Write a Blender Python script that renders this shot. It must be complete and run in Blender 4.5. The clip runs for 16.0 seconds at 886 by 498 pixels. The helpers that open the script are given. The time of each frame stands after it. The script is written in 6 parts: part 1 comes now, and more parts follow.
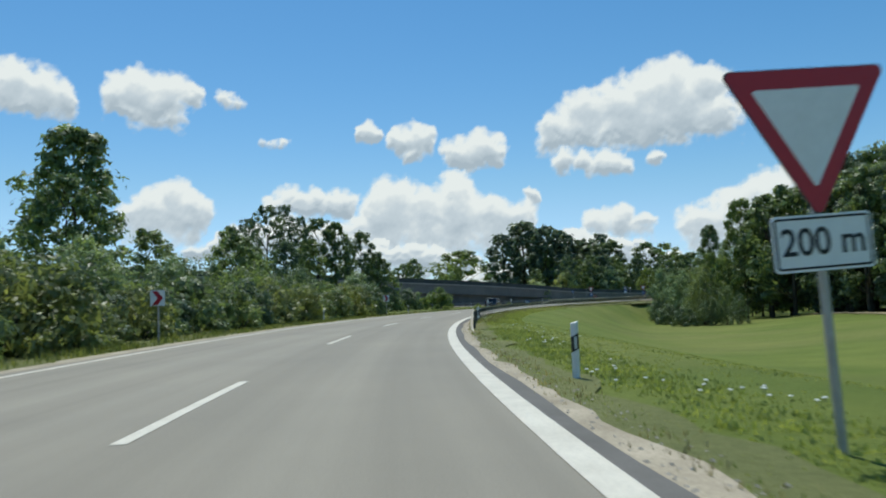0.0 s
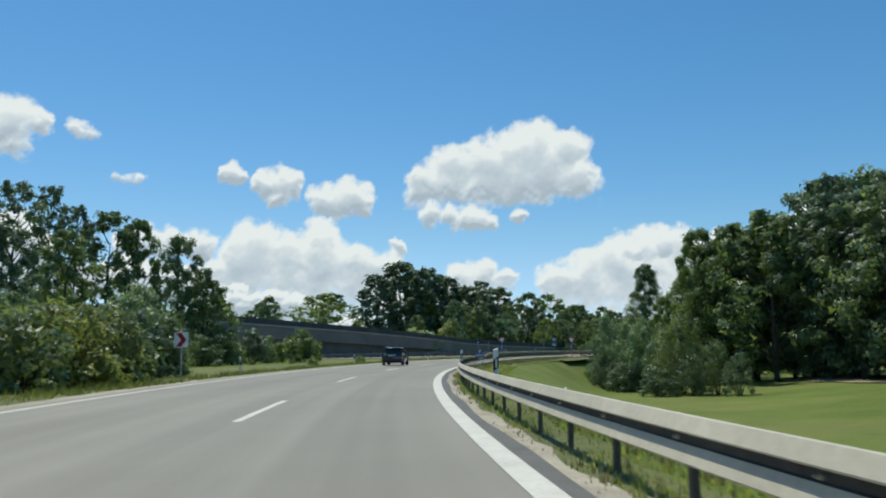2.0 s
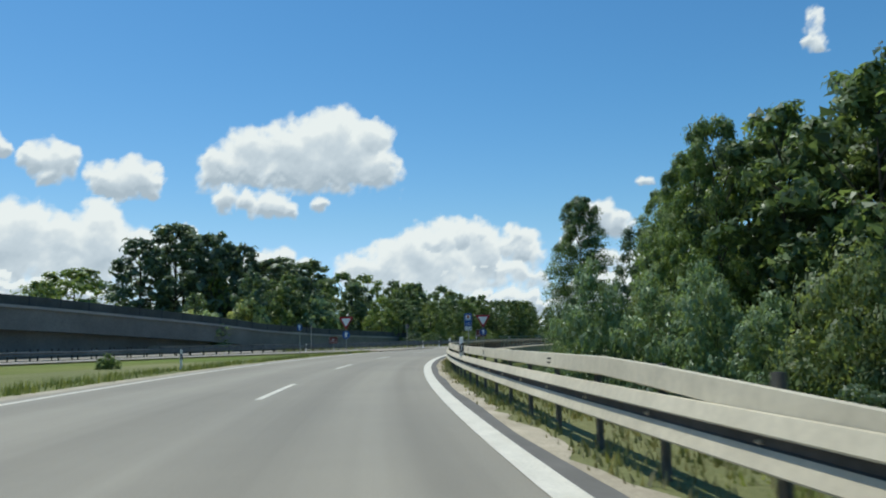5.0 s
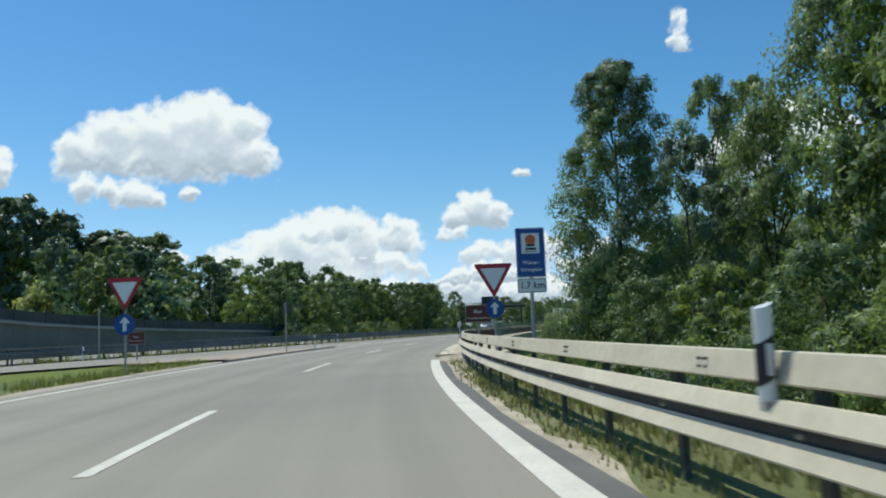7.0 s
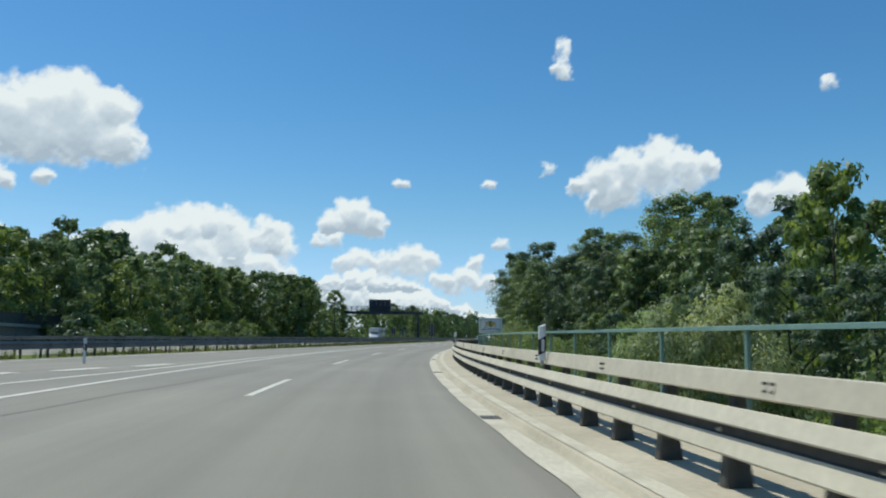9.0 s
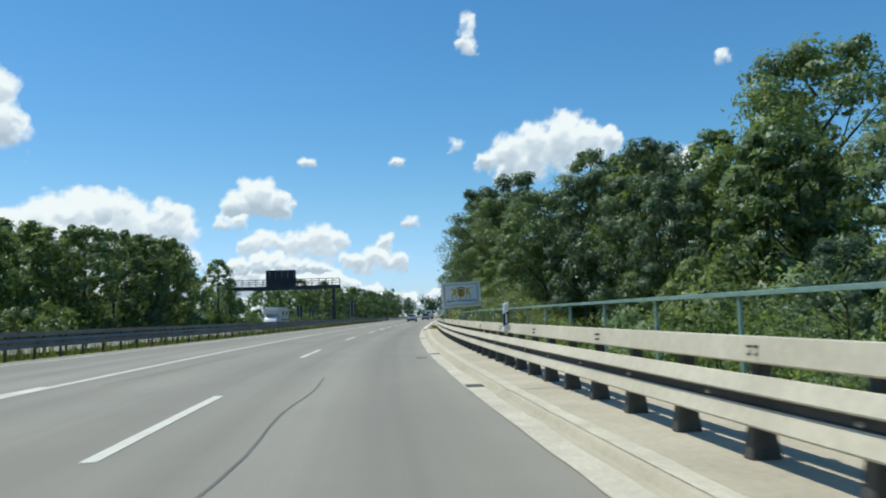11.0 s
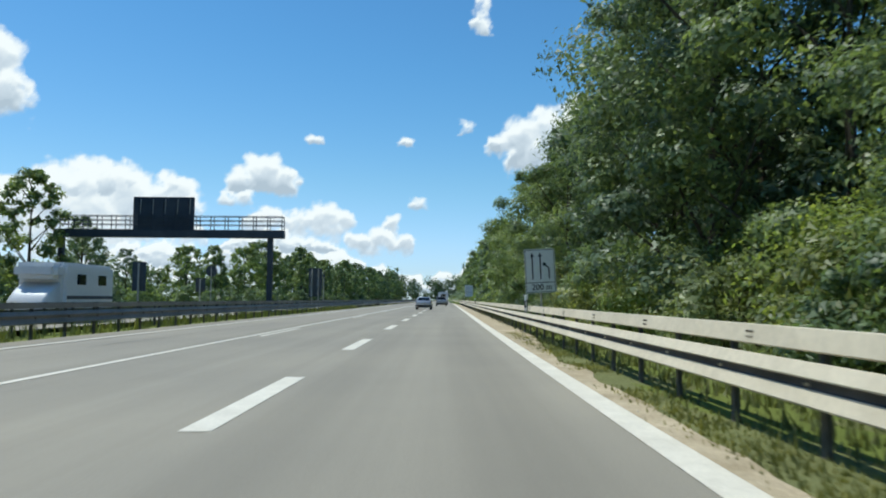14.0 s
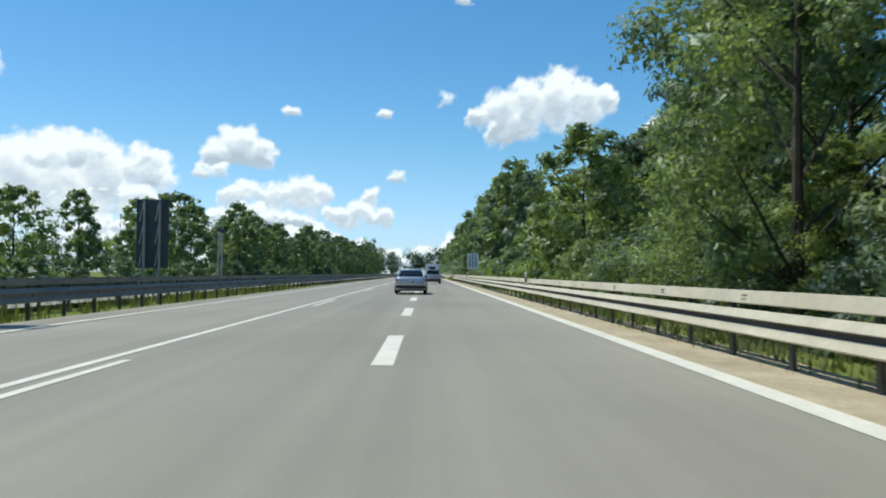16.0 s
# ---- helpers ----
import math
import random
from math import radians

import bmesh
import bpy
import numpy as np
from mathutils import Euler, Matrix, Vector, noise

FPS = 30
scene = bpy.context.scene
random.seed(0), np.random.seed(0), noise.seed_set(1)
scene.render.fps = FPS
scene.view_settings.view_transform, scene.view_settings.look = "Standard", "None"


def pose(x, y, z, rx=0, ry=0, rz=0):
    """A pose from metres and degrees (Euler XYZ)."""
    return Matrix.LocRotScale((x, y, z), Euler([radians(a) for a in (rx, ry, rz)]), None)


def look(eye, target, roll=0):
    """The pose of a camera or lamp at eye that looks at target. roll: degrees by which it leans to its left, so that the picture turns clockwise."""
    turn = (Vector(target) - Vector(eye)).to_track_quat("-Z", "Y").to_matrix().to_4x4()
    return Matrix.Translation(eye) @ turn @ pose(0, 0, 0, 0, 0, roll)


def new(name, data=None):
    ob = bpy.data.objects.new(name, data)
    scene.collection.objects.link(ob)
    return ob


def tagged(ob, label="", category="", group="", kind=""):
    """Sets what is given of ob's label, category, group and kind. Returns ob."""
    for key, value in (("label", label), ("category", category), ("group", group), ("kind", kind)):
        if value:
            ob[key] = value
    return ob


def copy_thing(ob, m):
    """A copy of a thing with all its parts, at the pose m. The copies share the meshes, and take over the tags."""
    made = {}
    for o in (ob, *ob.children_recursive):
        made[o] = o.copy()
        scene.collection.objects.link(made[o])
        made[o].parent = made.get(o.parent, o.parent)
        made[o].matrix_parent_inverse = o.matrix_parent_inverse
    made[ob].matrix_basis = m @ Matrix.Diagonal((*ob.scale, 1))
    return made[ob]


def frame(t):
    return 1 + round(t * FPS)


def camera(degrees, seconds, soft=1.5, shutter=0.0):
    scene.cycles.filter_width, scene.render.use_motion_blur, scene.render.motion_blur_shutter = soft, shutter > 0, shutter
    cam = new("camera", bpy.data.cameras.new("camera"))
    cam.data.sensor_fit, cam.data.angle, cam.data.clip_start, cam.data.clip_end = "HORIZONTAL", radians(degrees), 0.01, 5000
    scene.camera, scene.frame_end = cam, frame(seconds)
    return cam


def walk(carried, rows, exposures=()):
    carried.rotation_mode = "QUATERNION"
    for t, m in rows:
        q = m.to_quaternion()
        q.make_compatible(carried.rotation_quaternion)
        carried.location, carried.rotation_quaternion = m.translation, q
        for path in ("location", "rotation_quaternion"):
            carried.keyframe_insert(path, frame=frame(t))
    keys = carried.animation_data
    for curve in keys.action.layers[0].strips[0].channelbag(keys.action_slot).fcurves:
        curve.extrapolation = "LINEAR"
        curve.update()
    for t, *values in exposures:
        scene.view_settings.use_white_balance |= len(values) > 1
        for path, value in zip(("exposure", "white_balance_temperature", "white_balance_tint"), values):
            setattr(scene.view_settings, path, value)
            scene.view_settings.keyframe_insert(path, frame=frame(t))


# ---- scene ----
# ---- camera and walk ----
cam = camera(59.63, 16.0, soft=2.0, shutter=0.1)
# seconds, x, y, z, three turns in degrees
PATH = [
    (0, 2.500, 0.000, 1.220, 93.905, 1.943, -4.838),
    (0.5, 2.668, 11.560, 1.220, 94.420, 3.205, -7.988),
    (1, 3.237, 22.988, 1.220, 95.290, 1.462, -10.701),
    (1.5, 4.247, 34.269, 1.220, 96.799, 0.124, -12.927),
    (2, 5.705, 45.394, 1.220, 97.472, 0.430, -15.102),
    (2.5, 7.572, 56.399, 1.220, 97.354, 0.489, -18.288),
    (3, 9.852, 67.305, 1.220, 97.514, -0.291, -20.584),
    (3.5, 12.560, 78.083, 1.220, 97.904, -0.467, -21.918),
    (4, 15.728, 88.708, 1.220, 97.511, -0.661, -24.516),
    (4.2, 17.155, 92.903, 1.220, 97.102, -0.505, -25.864),
    (4.7, 21.044, 103.277, 1.220, 96.883, 0.178, -28.451),
    (5.2, 25.359, 113.490, 1.220, 96.393, 1.712, -30.980),
    (5.7, 30.046, 123.545, 1.220, 95.884, 3.327, -33.323),
    (6.3, 36.116, 135.385, 1.220, 95.586, 4.277, -35.885),
    (6.5, 38.244, 139.264, 1.220, 95.585, 4.265, -36.679),
    (7, 43.765, 148.810, 1.220, 95.788, 2.256, -38.901),
    (7.5, 49.680, 158.064, 1.220, 95.666, -0.535, -41.376),
    (8, 56.014, 166.995, 1.220, 96.186, -0.789, -43.140),
    (8.5, 62.760, 175.586, 1.220, 96.463, -1.288, -45.712),
    (9, 69.863, 183.856, 1.220, 96.476, -0.794, -48.598),
    (9.2, 72.793, 187.079, 1.220, 96.532, -0.324, -49.986),
    (9.7, 80.304, 194.943, 1.220, 96.273, -0.037, -51.731),
    (10.2, 88.053, 202.546, 1.220, 95.693, 0.608, -52.998),
    (10.7, 96.027, 209.905, 1.220, 95.085, 1.287, -54.185),
    (11.3, 105.855, 218.450, 1.220, 94.727, 1.687, -55.729),
    (11.5, 109.189, 221.234, 1.220, 94.657, 1.645, -55.809),
    (12, 117.635, 228.062, 1.220, 94.514, 1.033, -56.378),
    (12.5, 126.215, 234.759, 1.220, 94.705, 0.703, -56.866),
    (13, 134.928, 241.346, 1.220, 95.124, 0.755, -55.737),
    (13.5, 143.655, 247.977, 1.220, 94.041, 0.538, -55.649),
    (14, 152.473, 254.547, 1.220, 93.706, -0.480, -54.817),
    (14.5, 161.249, 261.232, 1.220, 93.740, -1.011, -54.086),
    (15, 170.084, 267.888, 1.220, 93.163, 0.004, -54.850),
    (15.5, 178.908, 274.612, 1.220, 92.533, -0.160, -55.952),
    (16, 187.764, 281.337, 1.220, 91.801, -0.416, -56.363),
]
walk(cam, [(t, pose(*r)) for t, *r in PATH], exposures=[(t, ev, k, 2) for t, ev, k in ((0, -0.38, 6250), (4.2, -0.36, 6220), (7, -0.25, 6160), (9, -0.34, 6100), (12, -0.16, 6080), (14, -0.15, 6080), (16, -0.10, 6120))])

# ---- world, sun ----
SUN_EL, SUN_AZ = 64.0, 12.0      # degrees; azimuth to the left of the first heading
world = bpy.data.worlds.new("sky")
scene.world = world
world.use_nodes = True
wn = world.node_tree.nodes
sky = wn.new("ShaderNodeTexSky")
sky.sky_type, sky.sun_disc = 'NISHITA', False
sky.sun_elevation, sky.sun_rotation = radians(SUN_EL), radians(-SUN_AZ)
sky.air_density, sky.dust_density, sky.ozone_density = 1.0, 0.25, 1.2
wn["Background"].inputs["Strength"].default_value = 0.13
tint = wn.new("ShaderNodeMix")
tint.data_type, tint.blend_type = 'RGBA', 'MULTIPLY'
tint.inputs[0].default_value = 1.0
split = wn.new("ShaderNodeSeparateColor")
pale = wn.new("ShaderNodeMapRange")
pale.inputs["From Min"].default_value, pale.inputs["From Max"].default_value = 3.4, 6.6
cast = wn.new("ShaderNodeMix")
cast.data_type = 'RGBA'
cast.inputs[6].default_value, cast.inputs[7].default_value = (0.77, 1.03, 1.11, 1), (0.91, 0.985, 1.07, 1)
world.node_tree.links.new(sky.outputs[0], split.inputs[0])
world.node_tree.links.new(split.outputs[1], pale.inputs["Value"])
world.node_tree.links.new(pale.outputs[0], cast.inputs[0])
world.node_tree.links.new(cast.outputs[2], tint.inputs[7])
rich = wn.new("ShaderNodeHueSaturation")
rich.inputs["Saturation"].default_value = 1.2
world.node_tree.links.new(sky.outputs[0], rich.inputs["Color"])
world.node_tree.links.new(rich.outputs[0], tint.inputs[6])
way = wn.new("ShaderNodeTexCoord")
high = wn.new("ShaderNodeSeparateXYZ")
world.node_tree.links.new(way.outputs["Generated"], high.inputs[0])
low = wn.new("ShaderNodeMapRange")          # thin blue summer air low over the land
low.interpolation_type = 'SMOOTHSTEP'
low.inputs["From Min"].default_value, low.inputs["From Max"].default_value = 0.16, -0.02
world.node_tree.links.new(high.outputs["Z"], low.inputs["Value"])
air = wn.new("ShaderNodeMix")
air.data_type, air.blend_type = 'RGBA', 'MULTIPLY'
air.inputs[7].default_value = (0.80, 0.93, 1.38, 1)
world.node_tree.links.new(low.outputs[0], air.inputs[0])
world.node_tree.links.new(tint.outputs[2], air.inputs[6])
world.node_tree.links.new(air.outputs[2], wn["Background"].inputs[0])
sun_data = bpy.data.lights.new("sun", 'SUN')
sun_data.energy, sun_data.angle, sun_data.color = 4.5, radians(0.55), (1.0, 0.95, 0.86)
sun = new("sun", sun_data)
sd = Vector((-math.sin(radians(SUN_AZ)) * math.cos(radians(SUN_EL)), math.cos(radians(SUN_AZ)) * math.cos(radians(SUN_EL)), math.sin(radians(SUN_EL))))
sun.matrix_world = look(sd * 300, (0, 0, 0))

# ---- materials ----
def nodes(name):
    m = bpy.data.materials.new(name)
    m.use_nodes = True
    nt = m.node_tree
    return m, nt, nt.nodes["Principled BSDF"], lambda a, b: nt.links.new(a, b)


def noise_node(nt, scale, detail=4.0, rough=0.6, coords="Object", squash=None):
    tc = nt.nodes.new("ShaderNodeTexCoord")
    n = nt.nodes.new("ShaderNodeTexNoise")
    n.inputs["Scale"].default_value, n.inputs["Detail"].default_value, n.inputs["Roughness"].default_value = scale, detail, rough
    out = tc.outputs[coords]
    if squash:
        mp = nt.nodes.new("ShaderNodeMapping")
        mp.inputs["Scale"].default_value = squash
        nt.links.new(out, mp.inputs[0])
        out = mp.outputs[0]
    nt.links.new(out, n.inputs["Vector"])
    return n.outputs["Fac"]


def ramp(nt, fac, stops):
    r = nt.nodes.new("ShaderNodeValToRGB")
    e = r.color_ramp.elements
    while len(e) < len(stops):
        e.new(0.5)
    for el, (p, c) in zip(e, stops):
        el.position, el.color = p, (*c, 1)
    nt.links.new(fac, r.inputs[0])
    return r.outputs[0]


def mix(nt, a, b, fac=0.5, kind='MIX'):
    m = nt.nodes.new("ShaderNodeMix")
    m.data_type, m.blend_type = 'RGBA', kind
    for sock, v in ((m.inputs[0], fac), (m.inputs[6], a), (m.inputs[7], b)):
        if isinstance(v, (int, float)):
            sock.default_value = v
        elif isinstance(v, tuple):
            sock.default_value = (*v, 1)
        else:
            nt.links.new(v, sock)
    return m.outputs[2]


def bump(nt, bsdf, fac, strength=0.3, dist=0.01):
    b = nt.nodes.new("ShaderNodeBump")
    b.inputs["Strength"].default_value, b.inputs["Distance"].default_value = strength, dist
    nt.links.new(fac, b.inputs["Height"])
    nt.links.new(b.outputs[0], bsdf.inputs["Normal"])


def surface(name, dark, light, rough=0.8, metal=0.0, big=0.4, fine=12.0, grain=0.25, spec=0.3, squash=None, coords="Object"):
    """A surface with stains at one scale and grain at another."""
    m, nt, p, link = nodes(name)
    a = ramp(nt, noise_node(nt, big, 5, 0.65, coords, squash), [(0.3, dark), (0.7, light)])
    f = noise_node(nt, fine, 6, 0.7, coords)
    c = mix(nt, a, ramp(nt, f, [(0.3, (0.55, 0.55, 0.55)), (0.7, (1.25, 1.25, 1.25))]), grain, 'MULTIPLY')
    link(c, p.inputs["Base Color"])
    p.inputs["Roughness"].default_value, p.inputs["Metallic"].default_value = rough, metal
    p.inputs["Specular IOR Level"].default_value = spec
    bump(nt, p, f, 0.25, 0.008)
    return m


def plain(name, c, rough=0.5, metal=0.0, spec=0.5, coat=0.0):
    m, nt, p, link = nodes(name)
    f = noise_node(nt, 6.0, 5, 0.7)
    col = mix(nt, c, tuple(x * 0.82 for x in c), ramp(nt, f, [(0.35, (0, 0, 0)), (0.75, (0.6, 0.6, 0.6))]))
    link(col, p.inputs["Base Color"])
    p.inputs["Roughness"].default_value, p.inputs["Metallic"].default_value = rough, metal
    p.inputs["Specular IOR Level"].default_value, p.inputs["Coat Weight"].default_value = spec, coat
    return m


def leafy(name, dark, light, trans=0.35):
    m, nt, p, link = nodes(name)
    g = nt.nodes.new("ShaderNodeNewGeometry")
    oi = nt.nodes.new("ShaderNodeObjectInfo")
    c = ramp(nt, g.outputs["Random Per Island"], [(0.0, dark), (1.0, light)])
    lump = noise_node(nt, 0.55, 3, 0.65)
    c = mix(nt, c, ramp(nt, lump, [(0.34, (0.62, 0.66, 0.66)), (0.66, (1.42, 1.34, 1.05))]), 0.85, 'MULTIPLY')
    c = mix(nt, c, ramp(nt, oi.outputs["Random"], [(0.0, (0.74, 0.82, 0.84)), (0.5, (1, 1, 1)), (1.0, (1.28, 1.22, 0.9))]), 0.8, 'MULTIPLY')
    link(c, p.inputs["Base Color"])
    p.inputs["Roughness"].default_value, p.inputs["Specular IOR Level"].default_value = 0.46, 0.42
    t = nt.nodes.new("ShaderNodeBsdfTranslucent")
    link(mix(nt, c, (1.55, 1.56, 0.84), 1.0, 'MULTIPLY'), t.inputs[0])
    ms = nt.nodes.new("ShaderNodeMixShader")
    ms.inputs[0].default_value = trans
    link(p.outputs[0], ms.inputs[1]), link(t.outputs[0], ms.inputs[2])
    link(ms.outputs[0], nt.nodes["Material Output"].inputs[0])
    return m


def asphalt(name, dark, light):
    """Worn asphalt: aggregate, long tyre bands, patches and a few dark seams."""
    m, nt, p, link = nodes(name)
    at = nt.nodes.new("ShaderNodeAttribute")
    at.attribute_name = "along"
    sep = nt.nodes.new("ShaderNodeSeparateXYZ")
    link(at.outputs["Vector"], sep.inputs[0])
    mp = nt.nodes.new("ShaderNodeMapping")
    mp.inputs["Scale"].default_value = (0.9, 0.012, 1)
    link(at.outputs["Vector"], mp.inputs[0])
    band = nt.nodes.new("ShaderNodeTexNoise")
    band.inputs["Scale"].default_value, band.inputs["Detail"].default_value = 1.0, 4.0
    link(mp.outputs[0], band.inputs["Vector"])
    a = ramp(nt, band.outputs["Fac"], [(0.32, dark), (0.68, light)])
    big = noise_node(nt, 0.12, 5, 0.6)
    a = mix(nt, a, ramp(nt, big, [(0.3, (0.84, 0.85, 0.87)), (0.7, (1.1, 1.09, 1.07))]), 0.8, 'MULTIPLY')
    f = noise_node(nt, 45.0, 4, 0.75)
    a = mix(nt, a, ramp(nt, f, [(0.3, (0.7, 0.7, 0.7)), (0.7, (1.2, 1.2, 1.2))]), 0.5, 'MULTIPLY')
    link(a, p.inputs["Base Color"])
    p.inputs["Roughness"].default_value, p.inputs["Specular IOR Level"].default_value = 0.72, 0.35
    bump(nt, p, f, 0.3, 0.006)
    return m


def grassy(name, dark, light, dry, stripe=0.0):
    m, nt, p, link = nodes(name)
    a = ramp(nt, noise_node(nt, 0.11, 6, 0.62), [(0.3, dark), (0.7, light)])
    d = ramp(nt, noise_node(nt, 0.035, 5, 0.6), [(0.45, (0, 0, 0)), (0.75, (1, 1, 1))])
    a = mix(nt, a, dry, mix(nt, (0, 0, 0), d, 0.6))
    if stripe:
        mp = noise_node(nt, 0.3, 2, 0.5, "Object", (0.06, 1.0, 1.0))
        a = mix(nt, a, ramp(nt, mp, [(0.35, (0.8, 0.84, 0.78)), (0.65, (1.16, 1.14, 1.05))]), stripe, 'MULTIPLY')
    f = noise_node(nt, 9.0, 6, 0.8)
    a = mix(nt, a, ramp(nt, f, [(0.3, (0.45, 0.5, 0.4)), (0.7, (1.35, 1.3, 1.2))]), 0.6, 'MULTIPLY')
    link(a, p.inputs["Base Color"])
    p.inputs["Roughness"].default_value, p.inputs["Specular IOR Level"].default_value = 0.9, 0.1
    bump(nt, p, f, 0.7, 0.06)
    return m


M_ASPHALT = asphalt("asphalt", (0.242, 0.215, 0.166), (0.325, 0.290, 0.225))
M_ASPHALT_DARK = surface("asphalt edge", (0.125, 0.116, 0.102), (0.18, 0.168, 0.15), 0.85, big=0.8, fine=40)
M_PAINT = surface("road paint", (0.63, 0.58, 0.475), (0.79, 0.735, 0.615), 0.6, big=1.6, fine=22, grain=0.35)
M_PAINT_OLD = surface("worn road paint", (0.50, 0.435, 0.315), (0.69, 0.615, 0.465), 0.7, big=1.2, fine=18, grain=0.5)
M_GROUND = grassy("meadow", (0.118, 0.163, 0.036), (0.200, 0.232, 0.058), (0.29, 0.255, 0.11), 0.2)
M_VERGE = grassy("verge grass", (0.142, 0.160, 0.062), (0.225, 0.232, 0.10), (0.32, 0.285, 0.165))
M_SAND = surface("gravel shoulder", (0.34, 0.285, 0.20), (0.57, 0.49, 0.365), 0.95, big=0.9, fine=24, grain=0.7)
M_SAND_OCHRE = surface("ochre sand", (0.34, 0.27, 0.165), (0.56, 0.46, 0.31), 0.95, big=0.9, fine=24, grain=0.7)
M_PAVING = surface("island paving", (0.33, 0.255, 0.19), (0.48, 0.39, 0.30), 0.9, big=0.5, fine=16, grain=0.5)
M_STRAW = surface("straw", (0.24, 0.20, 0.11), (0.42, 0.35, 0.22), 0.95, big=0.4, fine=8, grain=0.5)
M_STONE = surface("loose stone", (0.30, 0.27, 0.22), (0.55, 0.51, 0.44), 0.9, big=3.0, fine=30, grain=0.5)
M_CONCRETE = surface("bridge concrete", (0.42, 0.355, 0.25), (0.58, 0.50, 0.365), 0.85, big=0.5, fine=14, grain=0.35)
M_CONCRETE_GREY = surface("grey concrete", (0.20, 0.20, 0.20), (0.34, 0.34, 0.33), 0.9, big=0.25, fine=6, grain=0.5)
M_COPING = surface("pale concrete coping", (0.27, 0.27, 0.255), (0.40, 0.395, 0.37), 0.9, big=0.25, fine=6, grain=0.4)
M_SCREEN = surface("weathered screen panel", (0.055, 0.062, 0.058), (0.10, 0.108, 0.10), 0.8, big=0.4, fine=5, grain=0.5)
M_CONCRETE_DARK = surface("weathered concrete", (0.15, 0.152, 0.145), (0.24, 0.24, 0.225), 0.9, big=0.2, fine=5, grain=0.5)
M_RAIL = surface("galvanised steel", (0.50, 0.44, 0.325), (0.65, 0.575, 0.43), 0.7, 0.0, big=0.7, fine=10, grain=0.3, spec=0.3)
# rail recess steel: the overhang's shade is put into its dark colour
M_RAIL_RECESS_SHADE = surface("shaded recess steel", (0.06, 0.057, 0.052), (0.115, 0.11, 0.10), 0.8, 0.1, big=0.7, fine=10, grain=0.5, spec=0.2)
# darker copy of the rail steel, coloured as its side away from the sun
M_RAIL_MEDIAN_SHADE = surface("shaded median steel", (0.13, 0.135, 0.13), (0.24, 0.24, 0.225), 0.6, 0.35, big=0.7, fine=10, grain=0.4, spec=0.5)
M_POST = surface("steel post", (0.08, 0.075, 0.065), (0.16, 0.15, 0.13), 0.7, 0.3, big=1.5, fine=10, grain=0.5)
M_GREEN_STEEL = surface("green-grey steel", (0.17, 0.28, 0.23), (0.27, 0.39, 0.33), 0.55, 0.2, big=1.0, fine=10)
M_DARK_STEEL = surface("dark painted steel", (0.032, 0.042, 0.056), (0.064, 0.075, 0.09), 0.6, 0.1, big=0.6, fine=6)
M_POLE = surface("galvanised pole", (0.34, 0.33, 0.30), (0.5, 0.49, 0.45), 0.5, 0.4, big=2.0, fine=20)
M_SIGN_WHITE = plain("sign white", (0.83, 0.84, 0.83), 0.5)
M_SIGN_RED = plain("sign red", (0.42, 0.018, 0.03), 0.45)
M_SIGN_BLUE = plain("sign blue", (0.012, 0.075, 0.30), 0.45)
M_SIGN_BROWN = plain("sign brown", (0.12, 0.032, 0.022), 0.5)
M_SIGN_BLACK = plain("sign black", (0.012, 0.012, 0.014), 0.5)
M_SIGN_GOLD = plain("sign gold", (0.68, 0.44, 0.07), 0.5)
M_SIGN_ORANGE = plain("sign orange", (0.62, 0.14, 0.03), 0.5)
M_SIGN_BACK = surface("sign back aluminium", (0.06, 0.07, 0.085), (0.11, 0.12, 0.135), 0.6, 0.3, big=1.0, fine=8)
M_SIGN_YELLOW = plain("yellow steel", (0.72, 0.56, 0.07), 0.5)
M_WHITE_PLASTIC = plain("white plastic", (0.74, 0.74, 0.72), 0.45)
M_BLACK_PLASTIC = plain("black plastic", (0.014, 0.015, 0.017), 0.5)
M_REFLECTOR = plain("reflector", (0.62, 0.62, 0.6), 0.25)
M_BARK = surface("bark", (0.05, 0.04, 0.028), (0.12, 0.1, 0.07), 0.95, big=1.2, fine=9, grain=0.7)
M_LEAF = leafy("leaves", (0.100, 0.146, 0.078), (0.232, 0.295, 0.148), 0.40)
M_LEAF_DARK = leafy("dark leaves", (0.074, 0.114, 0.082), (0.156, 0.212, 0.143), 0.36)
# distance haze is mixed into this paler, greyer leaf colour
M_LEAF_POPLAR_HAZED = leafy("hazed poplar leaves", (0.092, 0.132, 0.098), (0.180, 0.230, 0.165), 0.3)
M_LEAF_LIGHT = leafy("bright leaves", (0.120, 0.174, 0.072), (0.248, 0.308, 0.125), 0.45)
M_LEAF_GREY = leafy("willow leaves", (0.164, 0.228, 0.133), (0.289, 0.364, 0.226), 0.34)
M_LEAF_OLIVE = leafy("olive leaves", (0.166, 0.195, 0.090), (0.290, 0.322, 0.158), 0.42)
M_LEAF_PALE = leafy("pale willow leaves", (0.27, 0.30, 0.165), (0.42, 0.45, 0.27), 0.36)
M_LEAF_RUST = leafy("withered leaves", (0.17, 0.085, 0.035), (0.30, 0.17, 0.07), 0.3)
M_BLADE_SHORT = leafy("short grass", (0.155, 0.165, 0.062), (0.255, 0.25, 0.11), 0.25)
M_BLADE = leafy("grass blades", (0.095, 0.130, 0.045), (0.22, 0.24, 0.10), 0.3)
M_BLADE_MEADOW = leafy("mown grass blades", (0.18, 0.215, 0.075), (0.31, 0.325, 0.135), 0.55)
M_BLADE_DRY = leafy("dry grass", (0.19, 0.165, 0.085), (0.38, 0.33, 0.20), 0.3)
